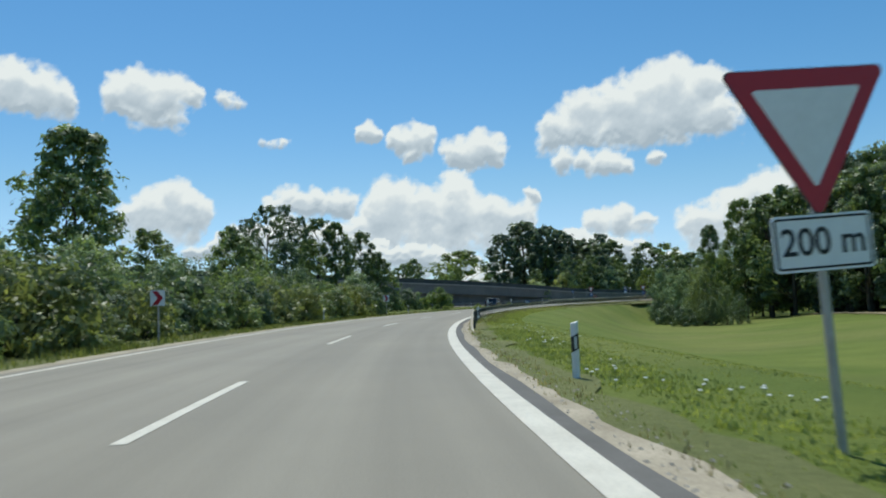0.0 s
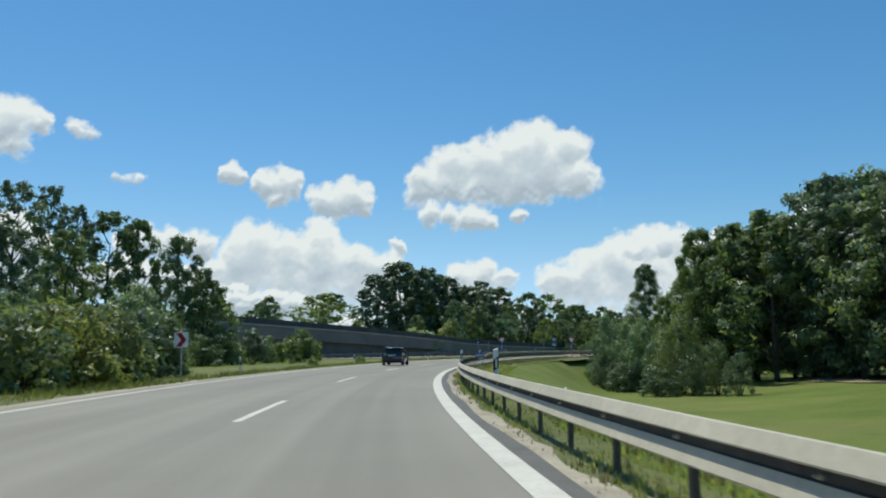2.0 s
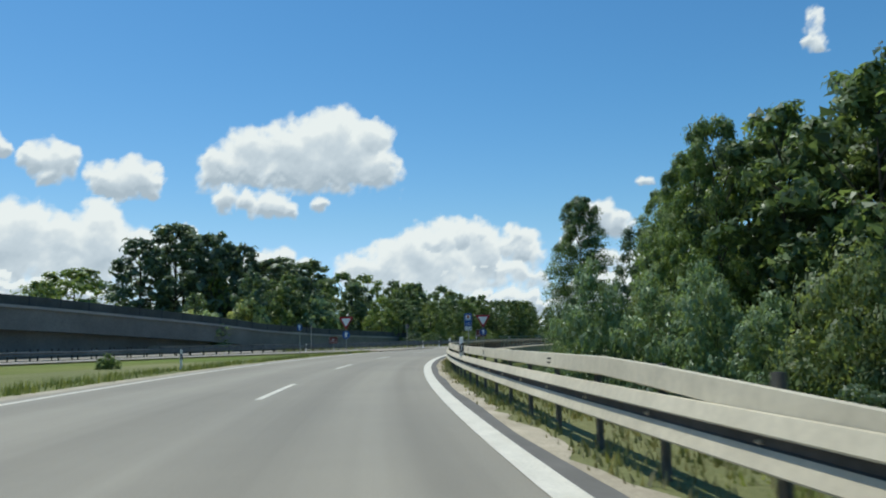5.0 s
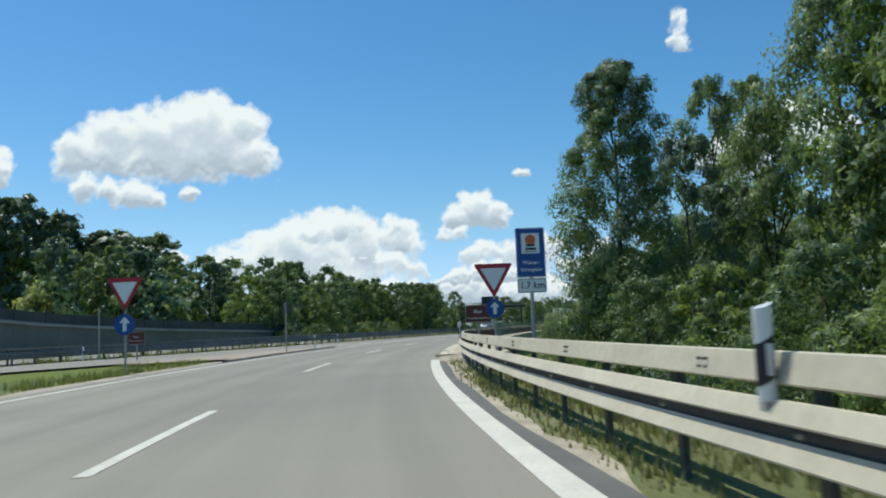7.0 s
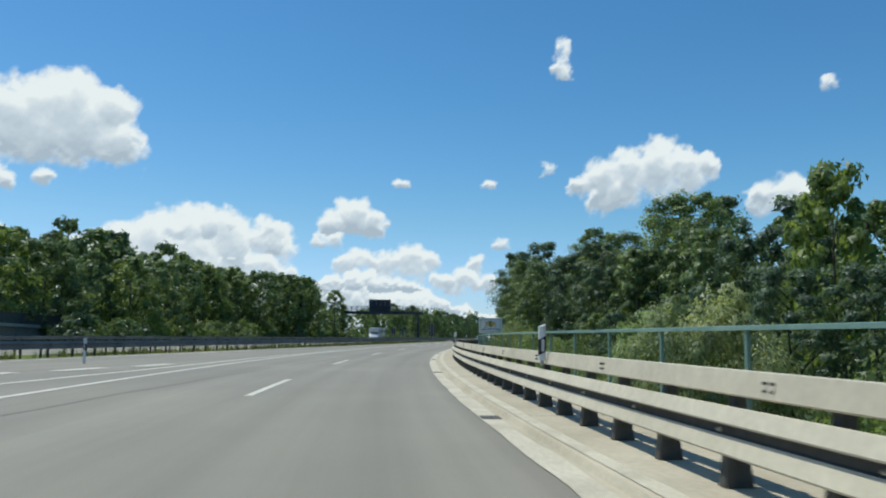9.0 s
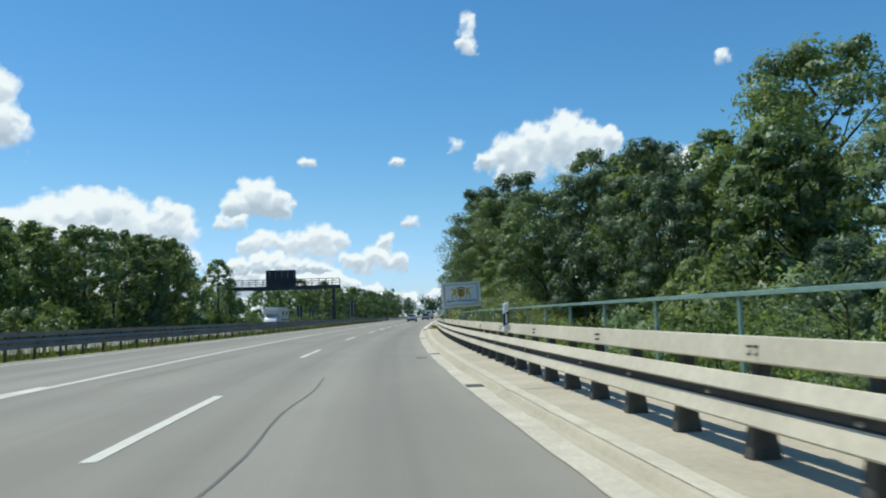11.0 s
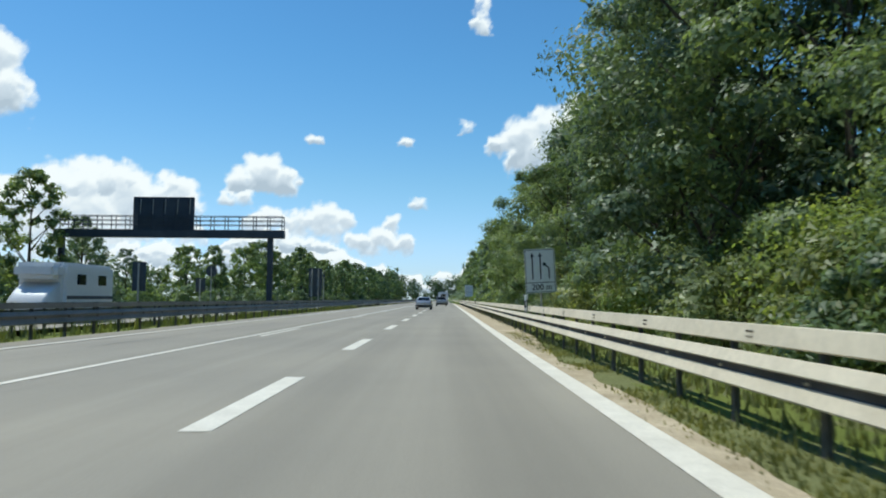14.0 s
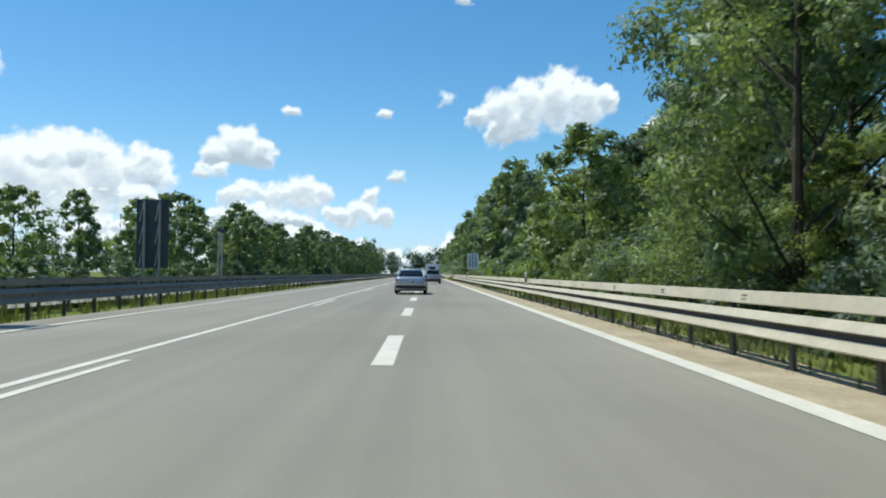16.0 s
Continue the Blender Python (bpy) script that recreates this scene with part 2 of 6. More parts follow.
M_FLOWER = plain("white blossom", (0.8, 0.8, 0.74), 0.7)
M_GLASS = plain("tinted glass", (0.010, 0.012, 0.014), 0.06, 0.0, 0.6)
M_TYRE = plain("tyre rubber", (0.012, 0.012, 0.012), 0.85, 0.0, 0.2)
M_RIM = plain("alloy", (0.42, 0.42, 0.43), 0.3, 0.9)
M_TAIL = plain("tail light red", (0.20, 0.008, 0.010), 0.15, 0, 0.6)
M_LAMP_CLEAR = plain("lamp clear", (0.6, 0.6, 0.6), 0.1, 0, 0.6)

# ---- plan: the slip road as a curve of varying bend, then straight ----
KS = [-60, 0, 15, 30, 45, 60, 75, 90, 105, 120, 135, 150, 165, 180, 200, 220, 240, 260, 290, 320, 350, 380, 420, 460]
KV = [-2.34, -2.62, -3.18, -3.67, -3.52, -3.29, -3.81, -4.06, -3.76, -3.15, -2.95, -3.57, -4.38, -4.41, -3.65, -2.68, -2.50, -2.06, -1.03, -0.52, -0.05, 0.05, 0.01, -0.00]
SG = np.arange(-60.0, 900.0, 1.0)
_k = np.interp(SG, KS, KV) / 1000.0
TH = np.concatenate([[0.0], np.cumsum((_k[1:] + _k[:-1]) / 2)])
TH -= np.interp(0.0, SG, TH)
_x, _y = -np.sin(TH), np.cos(TH)
RX = np.concatenate([[0.0], np.cumsum((_x[1:] + _x[:-1]) / 2)])
RY = np.concatenate([[0.0], np.cumsum((_y[1:] + _y[:-1]) / 2)])
RX -= np.interp(0.0, SG, RX)
RY -= np.interp(0.0, SG, RY)


def rd(s, l, z=0.0):
    """A place on the slip road: metres along it, metres right of its lane line, height."""
    if s > 898:
        return mw(s, l, z)
    h = float(np.interp(s, SG, TH))
    return Vector((float(np.interp(s, SG, RX)) + l * math.cos(h), float(np.interp(s, SG, RY)) + l * math.sin(h), z))


def rd_yaw(s):
    return math.degrees(float(np.interp(s, SG, TH)))


H0 = float(np.interp(380.0, SG, TH))
A0 = (float(np.interp(380.0, SG, RX)), float(np.interp(380.0, SG, RY)))


def mw(u, l, z=0.0):
    """A place by the straight motorway: metres along, metres right of the lane line's straight part."""
    return Vector((A0[0] - (u - 380) * math.sin(H0) + l * math.cos(H0), A0[1] + (u - 380) * math.cos(H0) + l * math.sin(H0), z))


MW_YAW = math.degrees(H0)


def at_rd(s, l, z=0.0, turn=0.0, tilt=0.0):
    p = rd(s, l, z)
    return pose(p.x, p.y, p.z, 0, tilt, rd_yaw(s) + turn)


def at_mw(u, l, z=0.0, turn=0.0):
    p = mw(u, l, z)
    return pose(p.x, p.y, p.z, 0, 0, MW_YAW + turn)


# ---- building helpers ----
def finish(ob, bm, material, smooth=False):
    me = ob.data
    bm.normal_update()
    bm.to_mesh(me)
    bm.free()
    for m in (material if isinstance(material, (list, tuple)) else [material]):
        me.materials.append(m)
    if smooth:
        me.polygons.foreach_set("use_smooth", [True] * len(me.polygons))
    return ob


def part(name, bm, material, parent=None, label="", smooth=False):
    ob = new(name, bpy.data.meshes.new(name))
    finish(ob, bm, material, smooth)
    if parent is not None:
        ob.parent = parent
    if label:
        tagged(ob, label)
    return ob


def thing(name, m, label, category, group="", kind=""):
    ob = new(name)
    ob.matrix_basis = m
    ob.empty_display_size = 0.2
    return tagged(ob, label, category, group, kind)


def box(bm, cx, cy, cz, sx, sy, sz, bevel=0.0, m=None, mi=0):
    r = bmesh.ops.create_cube(bm, size=1.0, matrix=(m or Matrix()) @ Matrix.Translation((cx, cy, cz)) @ Matrix.Diagonal((sx, sy, sz, 1)))
    vs = r["verts"]
    fs = {f for v in vs for f in v.link_faces}
    for f in fs:
        f.material_index = mi
    if bevel:
        es = list({e for v in vs for e in v.link_edges})
        bmesh.ops.bevel(bm, geom=es, offset=bevel, segments=2, affect='EDGES', clamp_overlap=True)


def tube(bm, a, b, r1, r2=None, seg=10, mi=0):
    a, b = Vector(a), Vector(b)
    d = b - a
    m = Matrix.Translation((a + b) / 2) @ d.to_track_quat('Z', 'Y').to_matrix().to_4x4()
    r = bmesh.ops.create_cone(bm, cap_ends=True, segments=seg, radius1=r1, radius2=r1 if r2 is None else r2, depth=d.length, matrix=m)
    for f in {f for v in r["verts"] for f in v.link_faces}:
        f.material_index = mi


def plate(bm, outline, y, thick, mi=0):
    """A flat plate in the x-z plane, its face at y, its back thick metres behind."""
    front = [bm.verts.new((x, y, z)) for x, z in outline]
    back = [bm.verts.new((x, y + thick, z)) for x, z in outline]
    fs = [bm.faces.new(front), bm.faces.new(back[::-1])]
    n = len(outline)
    for i in range(n):
        fs.append(bm.faces.new((front[i], back[i], back[(i + 1) % n], front[(i + 1) % n])))
    for f in fs:
        f.material_index = mi
    bmesh.ops.recalc_face_normals(bm, faces=fs)


def round_rect(w, h, r, cx=0.0, cz=0.0, n=5):
    pts = []
    for sx, sz, a0 in ((1, 1, 0), (-1, 1, 90), (-1, -1, 180), (1, -1, 270)):
        for i in range(n):
            a = radians(a0 + 90 * i / (n - 1))
            pts.append((cx + sx * (w / 2 - r) + r * math.cos(a), cz + sz * (h / 2 - r) + r * math.sin(a)))
    return pts


def disc(r, cx=0.0, cz=0.0, n=36):
    return [(cx + r * math.cos(2 * math.pi * i / n), cz + r * math.sin(2 * math.pi * i / n)) for i in range(n)]


def tri_round(w, cx=0.0, cz=0.0, r=0.05, n=5):
    """A triangle that stands on its point, width w, with rounded corners."""
    h = w * 0.866
    c = [(-w / 2 + r * 1.73, h / 3 - r + h / 3), (w / 2 - r * 1.73, h / 3 - r + h / 3), (0, -h / 3 + 2 * r - h / 3 + h / 3)]
    c = [(c[1][0], h / 2 - r), (c[0][0], h / 2 - r), (0, -h / 2 + 2 * r)]
    pts = []
    for (x, z), a0 in zip(c, (-30, 90, 210)):
        for i in range(n):
            a = radians(a0 + 120 * i / (n - 1))
            pts.append((cx + x + r * math.cos(a), cz + z + r * math.sin(a)))
    return pts


def writing(text, size, parent, material, x, y, z, name="lettering", label="", squeeze=1.0, bold=0.012):
    """Raised letters on a sign's face, centred on x, z."""
    cu = bpy.data.curves.new(name, 'FONT')
    cu.body, cu.size, cu.align_x, cu.align_y, cu.extrude, cu.offset = text, size, 'CENTER', 'CENTER', 0.002, bold * size
    tmp = new("tmp", cu)
    me = bpy.data.meshes.new_from_object(tmp.evaluated_get(bpy.context.evaluated_depsgraph_get()))
    bpy.data.objects.remove(tmp)
    me.transform(Matrix.Translation((x, y, z)) @ Euler((math.pi / 2, 0, 0)).to_matrix().to_4x4() @ Matrix.Diagonal((squeeze, 1, 1, 1)))
    me.materials.clear()
    me.materials.append(material)
    ob = new(name, me)
    ob.parent = parent
    return tagged(ob, label) if label else ob


def strip(name, s0, s1, step, left, right, z, material, where=rd, label="", category="", cols=1, crown=0.0):
    """A ribbon along the road between two offsets, which may change along it."""
    lf = left if callable(left) else (lambda s: left)
    rf = right if callable(right) else (lambda s: right)
    n = max(1, int(math.ceil((s1 - s0) / step)))
    verts, along, faces = [], [], []
    for i in range(n + 1):
        s = s0 + (s1 - s0) * i / n
        for j in range(cols + 1):
            l = lf(s) + (rf(s) - lf(s)) * j / cols
            verts.append(where(s, l, z(s, l) if callable(z) else z))
            along.append((l, s, 0))
    w = cols + 1
    for i in range(n):
        for j in range(cols):
            a = i * w + j
            faces.append((a, a + 1, a + w + 1, a + w))
    me = bpy.data.meshes.new(name)
    me.from_pydata(verts, [], faces)
    at = me.attributes.new("along", 'FLOAT_VECTOR', 'POINT')
    at.data.foreach_set("vector", [c for a in along for c in a])
    me.materials.append(material)
    ob = new(name, me)
    if label:
        tagged(ob, label, category, "", "structure")
    return ob


def sweep(bm, profile, s0, s1, step, where, closed=False, mi=0):
    """A profile of (offset, height) drawn along the road; both may be functions of s."""
    n = max(1, int(math.ceil((s1 - s0) / step)))
    rows = []
    for i in range(n + 1):
        s = s0 + (s1 - s0) * i / n
        rows.append([bm.verts.new(where(s, *(pt(s) if callable(pt) else pt))) for pt in profile])
    k = len(profile)
    for a, b in zip(rows, rows[1:]):
        for j in range(k if closed else k - 1):
            f = bm.faces.new((a[j], a[(j + 1) % k], b[(j + 1) % k], b[j]))
            f.material_index = mi
    if closed:
        bm.faces.new(rows[0][::-1]), bm.faces.new(rows[-1])
    return rows


def lerp(x, xs, ys):
    return float(np.interp(x, xs, ys))

# ---- ground ----
def road_coords(px, py):
    """Metres along and right of the slip road, for arrays of places."""
    s, l = np.empty_like(px), np.empty_like(px)
    for a in range(0, len(px), 4000):
        x, y = px[a:a + 4000], py[a:a + 4000]
        i = np.clip(np.argmin((RX[None, ::2] - x[:, None]) ** 2 + (RY[None, ::2] - y[:, None]) ** 2, axis=1) * 2, 0, len(SG) - 1)
        dx, dy = x - RX[i], y - RY[i]
        s[a:a + 4000] = SG[i] - dx * np.sin(TH[i]) + dy * np.cos(TH[i])
        l[a:a + 4000] = dx * np.cos(TH[i]) + dy * np.sin(TH[i])
    return s, l


def step01(x):
    x = np.clip(x, 0, 1)
    return x * x * (3 - 2 * x)


def ground_z(px, py):
    px, py = np.atleast_1d(np.asarray(px, float)), np.atleast_1d(np.asarray(py, float))
    s, l = road_coords(px, py)
    m = (px - A0[0]) * math.cos(H0) + (py - A0[1]) * math.sin(H0)
    depth = np.interp(s, [-60, 0, 40, 110, 150, 185, 205, 296, 318, 340], [1.2, 1.7, 2.8, 4.2, 4.4, 4.6, 4.4, 4.2, 0.7, 0.6])
    reach = np.interp(s, [-60, 25, 60, 110, 150, 200, 300, 320], [16.0, 17.0, 17.0, 16.0, 11.0, 7.0, 5.0, 7.0])
    back = 1.7 * step01((l - 26.0) / 24.0) * np.interp(s, [196, 214], [1.0, 0.0])      # the meadow rises again to the wood
    right = -0.07 - depth * step01((l - 5.3) / reach) + back
    left = -0.12 - 0.7 * step01((-m - 11.5) / 6.0)
    z = np.where(l > 0, right, left)
    far = np.hypot(px - 100, py - 150)
    wav = 0.10 * np.sin(px * 0.13 + 1.3 * np.sin(py * 0.05)) * np.sin(py * 0.11 + 0.6)
    off = (l > 9) | (l < -9) & (m < -13)
    z = z + np.where(off, wav, 0.0)
    return np.where(far > 900, np.minimum(z, -1.0) - (far - 900) * 0.0006, z)


def gz(p):
    return float(ground_z(p.x, p.y)[0])


def axis(lo, hi, fine, far):
    a = list(np.arange(lo, hi, fine))
    d, x = fine, hi
    while x < far:
        x += d
        a.append(x)
        d *= 1.25
    d, x = fine, lo
    while x > -far:
        x -= d
        a.insert(0, x)
        d *= 1.25
    return np.array(a)


gxs, gys = axis(-60, 240, 2.5, 4800), axis(-40, 330, 2.5, 4800)
gx, gy = np.meshgrid(gxs, gys)
gv = np.stack([gx.ravel(), gy.ravel(), ground_z(gx.ravel(), gy.ravel())], 1)
nx, ny = len(gxs), len(gys)
ii = (np.arange(ny - 1)[:, None] * nx + np.arange(nx - 1)[None]).ravel()
me = bpy.data.meshes.new("ground")
me.from_pydata(gv.tolist(), [], np.stack([ii, ii + 1, ii + nx + 1, ii + nx], 1).tolist())
me.materials.append(M_GROUND)
me.polygons.foreach_set("use_smooth", [True] * len(me.polygons))
ground = tagged(new("ground", me), "mown green and straw-coloured meadow beside the road", "ground", "", "structure")

# ---- carriageways ----
def edge(s):
    """The middle of the broad right edge line of the slip road."""
    return lerp(s, [-60, 150, 182], [3.96, 4.0, 4.13])


def gutter(s):
    """The left edge of the pale gutter along the bridge."""
    return lerp(s, [191, 205, 235, 276, 311], [4.22, 4.17, 4.08, 4.0, 3.95])


def nose(s):
    """The face of the bridge kerb."""
    return lerp(s, [191, 206, 240, 276, 311], [4.62, 4.58, 4.50, 4.42, 4.42])


strip("road", -60, 900, 2.0, -6.0, lambda s: edge(s) + 0.16 if s < 191 else (gutter(s) + 0.12 if s < 311 else 4.1), 0.0, M_ASPHALT, rd, "light grey worn asphalt of the curving slip road", "road", cols=4)


def join_right(u):
    """The right edge of the motorway's asphalt, which reaches the slip road past the island's tip."""
    if u < 212:
        return lerp(u, [180, 198], [-2.9, -0.2])
    off = (float(np.interp(u, SG, RX)) - A0[0]) * math.cos(H0) + (float(np.interp(u, SG, RY)) - A0[1]) * math.sin(H0)
    return max(-5.8, off - 5.6)


strip("road_motorway", -260, 900, 3.0, -9.1, join_right, -0.008, M_ASPHALT, mw, "light grey asphalt of the straight motorway carriageway", "road", cols=3)
strip("road_opposite", -260, 900, 6.0, -24.5, -13.0, -0.03, M_ASPHALT, mw, "grey asphalt of the opposite motorway carriageway", "road", cols=3)
strip("pavement_edge", -60, 189, 2.0, lambda s: edge(s) + 0.15, lambda s: edge(s) + 0.41 + 0.04 * math.sin(s * 0.7), -0.012, M_ASPHALT_DARK, rd, "dark strip of newer asphalt along the road edge", "pavement")


def ragged(base, amp, seed):
    return lambda s: base + amp * noise.noise(Vector((s * 0.45, seed, 0))) + 0.5 * amp * noise.noise(Vector((s * 1.7, seed + 5, 0)))


strip("line_right_bridge", 192.5, 311, 0.5, lambda s: gutter(s) + ragged(0.0, 0.045, 14.0)(s), lambda s: gutter(s) + 0.30 + ragged(0.0, 0.05, 17.0)(s), 0.009, M_PAINT_OLD, rd, "worn pale edge line along the bridge gutter", "road marking")
strip("verge_gravel", -60, 191.2, 0.7, lambda s: edge(s) + (0.36 if s < 186 else 0.14), lambda s: ragged(4.72, 0.45, 1.0)(s) + lerp(s, [176, 186], [0.0, 1.9]), lambda s, l: lerp(s, [184, 190.5], [-0.03 - 0.02 * max(0, l - 4.4), 0.072 if l > 4.3 else 0.0]), M_SAND, rd, "sandy gravel shoulder between asphalt and grass", "verge", cols=3)
strip("verge_sand", 309, 700, 0.8, 4.1, lambda s: ragged(0.0, 0.3, 3.0)(s) + lerp(s, [309, 328, 342, 358], [4.66, 4.74, 5.5, 6.0]), lambda s, l: -0.012 - 0.02 * max(0, l - 4.1), M_SAND_OCHRE, rd, "dry sandy shoulder beneath the guardrail", "verge", cols=3)
strip("verge_left", -60, 206, 0.8, ragged(-6.75, 0.25, 6.0), -5.95, -0.02, M_SAND, rd, "pale gravel strip beside the left edge line", "verge", cols=2)
strip("verge_grass", -60, 204, 1.5, lambda s: -15 if s < 150 else lerp(s, [150, 204], [-15, -7.4]), -6.6, lambda s, l: -0.045 + 0.03 * math.sin(s * 0.4), M_VERGE, rd, "rough verge grass beside the slip road", "verge", cols=4)
strip("verge_bank", 311, 700, 1.5, 4.45, 8.5, lambda s, l: -0.04 - 0.08 * max(0.0, l - 5.1), M_VERGE, rd, "grass bank behind the guardrail", "verge", cols=3)
strip("verge_bridgehead", 170, 191.2, 1.0, 5.6, 8.2, lambda s, l: lerp(s, [182, 190.5], [-0.10, 0.05]) - 0.16 * max(0.0, l - 5.6), M_VERGE, rd, "dry grass bank at the bridge end", "verge", cols=3)
strip("verge_slope", -60, 194, 0.8, 4.42, lambda s: ragged(5.5, 0.5, 9.0)(s) + lerp(s, [55, 100], [0.0, 1.8]), lambda s, l: max(-0.042 - 0.10 * max(0.0, l - 4.9) - 0.12 * max(0.0, l - 5.8), gz(rd(s, l)) + 0.015), M_VERGE, rd, "tall rough grass below the guardrail", "verge", cols=5)

def pebbles(name, s0, s1, l0, l1, count, seed, label):
    """Loose stones lying in the shoulder."""
    rng = np.random.default_rng(seed)
    v, f = [], []
    for s, l in zip(rng.uniform(s0, s1, count), l0 + (l1 - l0) * rng.random(count) ** 1.6):
        c, r = rd(s, l, -0.03 - 0.02 * max(0, l - 4.4)), rng.uniform(0.008, 0.028)
        k, i = rng.uniform(0.6, 1.4, 6) * r, len(v)
        v += [(c.x + k[0], c.y, c.z), (c.x, c.y + k[1], c.z), (c.x - k[2], c.y, c.z), (c.x, c.y - k[3], c.z), (c.x, c.y, c.z + k[4] * 0.7)]
        f += [(i, i + 1, i + 4), (i + 1, i + 2, i + 4), (i + 2, i + 3, i + 4), (i + 3, i, i + 4)]
    me = bpy.data.meshes.new(name)
    me.from_pydata(v, [], f)
    me.materials.append(M_STONE)
    tagged(new(name, me), label, "stones", "", "stuff")


pebbles("loose_stones", 4, 90, 4.42, 5.1, 1100, 21, "pale loose stones along the asphalt edge")
pebbles("loose_stones", 311, 380, 4.3, 4.62, 420, 22, "small pale stones on the sandy shoulder")

WOOD_T, WOOD_S, WOOD_L = [0, 0.35, 0.7, 1], [198, 172, 140, 90], [34, 48, 55, 66]
vs, fs = [], []
for i, k in enumerate(np.linspace(0.22, 1, 40)):
    for dl in (-7.5 + 0.5 * math.sin(i), -5.5, -3.5):
        p = rd(lerp(k, WOOD_T, WOOD_S), lerp(k, WOOD_T, WOOD_L) + dl)
        vs.append((p.x, p.y, gz(p) + 0.12))
    if i:
        for j in (0, 1):
            a = (i - 1) * 3 + j
            fs.append((a, a + 1, a + 4, a + 3))
me = bpy.data.meshes.new("farm_track")
me.from_pydata(vs, [], fs)
me.materials.append(M_STRAW)
tagged(new("farm_track", me), "pale straw-covered track along the wood's edge", "track", "", "structure")

# ---- road paint ----
def line(name, s0, s1, c, w, material=M_PAINT, where=rd, z=0.006, label="white painted road line", step=2.0):
    cf = c if callable(c) else (lambda s: c)
    return strip(name, s0, s1, step, lambda s: cf(s) - w / 2, lambda s: cf(s) + w / 2, z, material, where, label, "road marking")


line("line_right", -60, 188, edge, 0.31, label="broad white edge line of the slip road")

line("line_right_far", 311, 900, 4.14, 0.32, label="white edge line beside the sandy shoulder")
line("line_left", -60, 300, lambda s: lerp(s, [-60, 175, 198, 217, 265], [-5.45, -5.35, -4.95, -4.3, -3.85]), 0.2, label="white edge line on the left of the slip road")
line("line_solid", 300, 900, -3.85, 0.16, label="long solid white lane line")
line("line_median", -200, 900, -7.75, 0.2, where=mw, label="white edge line beside the central reservation")
line("line_gore", 206, 262, lambda s: lerp(s, [206, 221, 229, 262], [-7.6, -6.1, -5.4, -4.05]), 0.2, label="white line of the painted gore")
for i in range(3):
    line("line_gore_arrow", 222 + 4 * i, 224.6 + 4 * i, -1.9 + 0.45 * i, 0.55, where=mw, z=0.008, label="white painted arrow stroke on the gore")
for k in range(-3, 18):
    line("lane_dash", 7.47 + 17.54 * k, 13.28 + 17.54 * k, 0.0, 0.16, label="white dash of the lane line")
for s0 in list(np.arange(318.6, 340, 11.3)) + list(np.arange(342.2, 640, 11.9)):
    line("lane_block", s0, s0 + 4.9, 0.0, 0.3, label="broad white block dash of the merging lane line")
for s0 in np.arange(336, 620, 24.0):
    line("lane_short_line", s0, s0 + 6.5, -3.5, 0.14, label="short white line beside the solid lane line")
# tar seams and a few repairs
for s0, c0, s1, c1 in ((205, -3.4, 243, -0.9), (262, -2.9, 300, -1.2), (247, 1.2, 262, 1.5), (330, -6.2, 352, -5.9)):
    line("tar_seam", s0, s1, lambda s, a=s0, b=s1, c=c0, d=c1: lerp(s, [a, b], [c, d]) + 0.05 * math.sin(s), 0.035, M_ASPHALT_DARK, z=0.004, label="dark tar seam in the asphalt", step=1.0)
for s0, c0, w in ((360.5, -7.1, 0.5), (268, 3.7, 0.3), (303, 3.6, 0.35)):
    line("road_patch", s0, s0 + 0.6, c0, w, M_ASPHALT_DARK, z=0.004, label="small dark asphalt repair", step=0.3)

# ---- bridge ----
bm = bmesh.new()
sweep(bm, [(lambda s, o=o, z=z, f=f: (f(s) + o, z)) for f, o, z in ((gutter, 0.05, 0.004), (nose, -0.04, 0.006), (nose, 0.0, 0.075), (nose, 0.06, 0.085))] + [(7.25, 0.11), (7.3, 0.08), (7.3, -0.7), (6.6, -0.9), (6.6, -1.6)], 191, 310.5, 2.0, rd)
cap = tagged(part("bridge_cap", bm, M_CONCRETE), "pale sun-bleached concrete kerb and walkway of the bridge", "bridge kerb", "", "structure")
for s in (191.02, 310.45):
    bm = bmesh.new()
    box(bm, 0, 0, 0, 3.2, 0.06, 0.8, 0.01, at_rd(s, 5.69, -0.31))
    part("end_face", bm, M_CONCRETE, cap)
for s in np.arange(191.6, 310, 7.3):
    bm = bmesh.new()
    sweep(bm, [(nose(s) - 0.01, 0.078), (nose(s) + 0.06, 0.0875), (7.2, 0.1125)], s, s + 0.025, 0.05, rd)
    part("joint", bm, M_ASPHALT_DARK, cap)
for s in (199, 214, 229, 244, 259, 270.2, 287, 303):
    bm = bmesh.new()
    box(bm, 0, 0, 0, 0.3, 0.45, 0.012, 0.004, at_rd(s, gutter(s) + 0.17, 0.010))
    for j in range(4):
        box(bm, -0.1 + 0.066 * j, 0, 0.008, 0.02, 0.4, 0.01, 0, at_rd(s, gutter(s) + 0.17, 0.010))
    tagged(part("drain_grate", bm, M_POST), "flat steel drain grate in the gutter", "drain", "gutter drains")
bm = bmesh.new()
for s in (193.2, 310.2):
    sweep(bm, [(-6.0, 0.003), (4.05, 0.003)], s, s + 0.07, 0.1, rd)
tagged(part("expansion_joint", bm, M_ASPHALT_DARK), "dark steel expansion joint across the bridge deck", "joint", "", "structure")

strip("kerb_nose", 193, 310, 0.5, lambda s: nose(s) + 0.055, lambda s: nose(s) + 0.24 + ragged(0.0, 0.04, 23.0)(s), 0.0925, M_PAINT_OLD, rd, "pale nosing along the bridge kerb", "kerb")

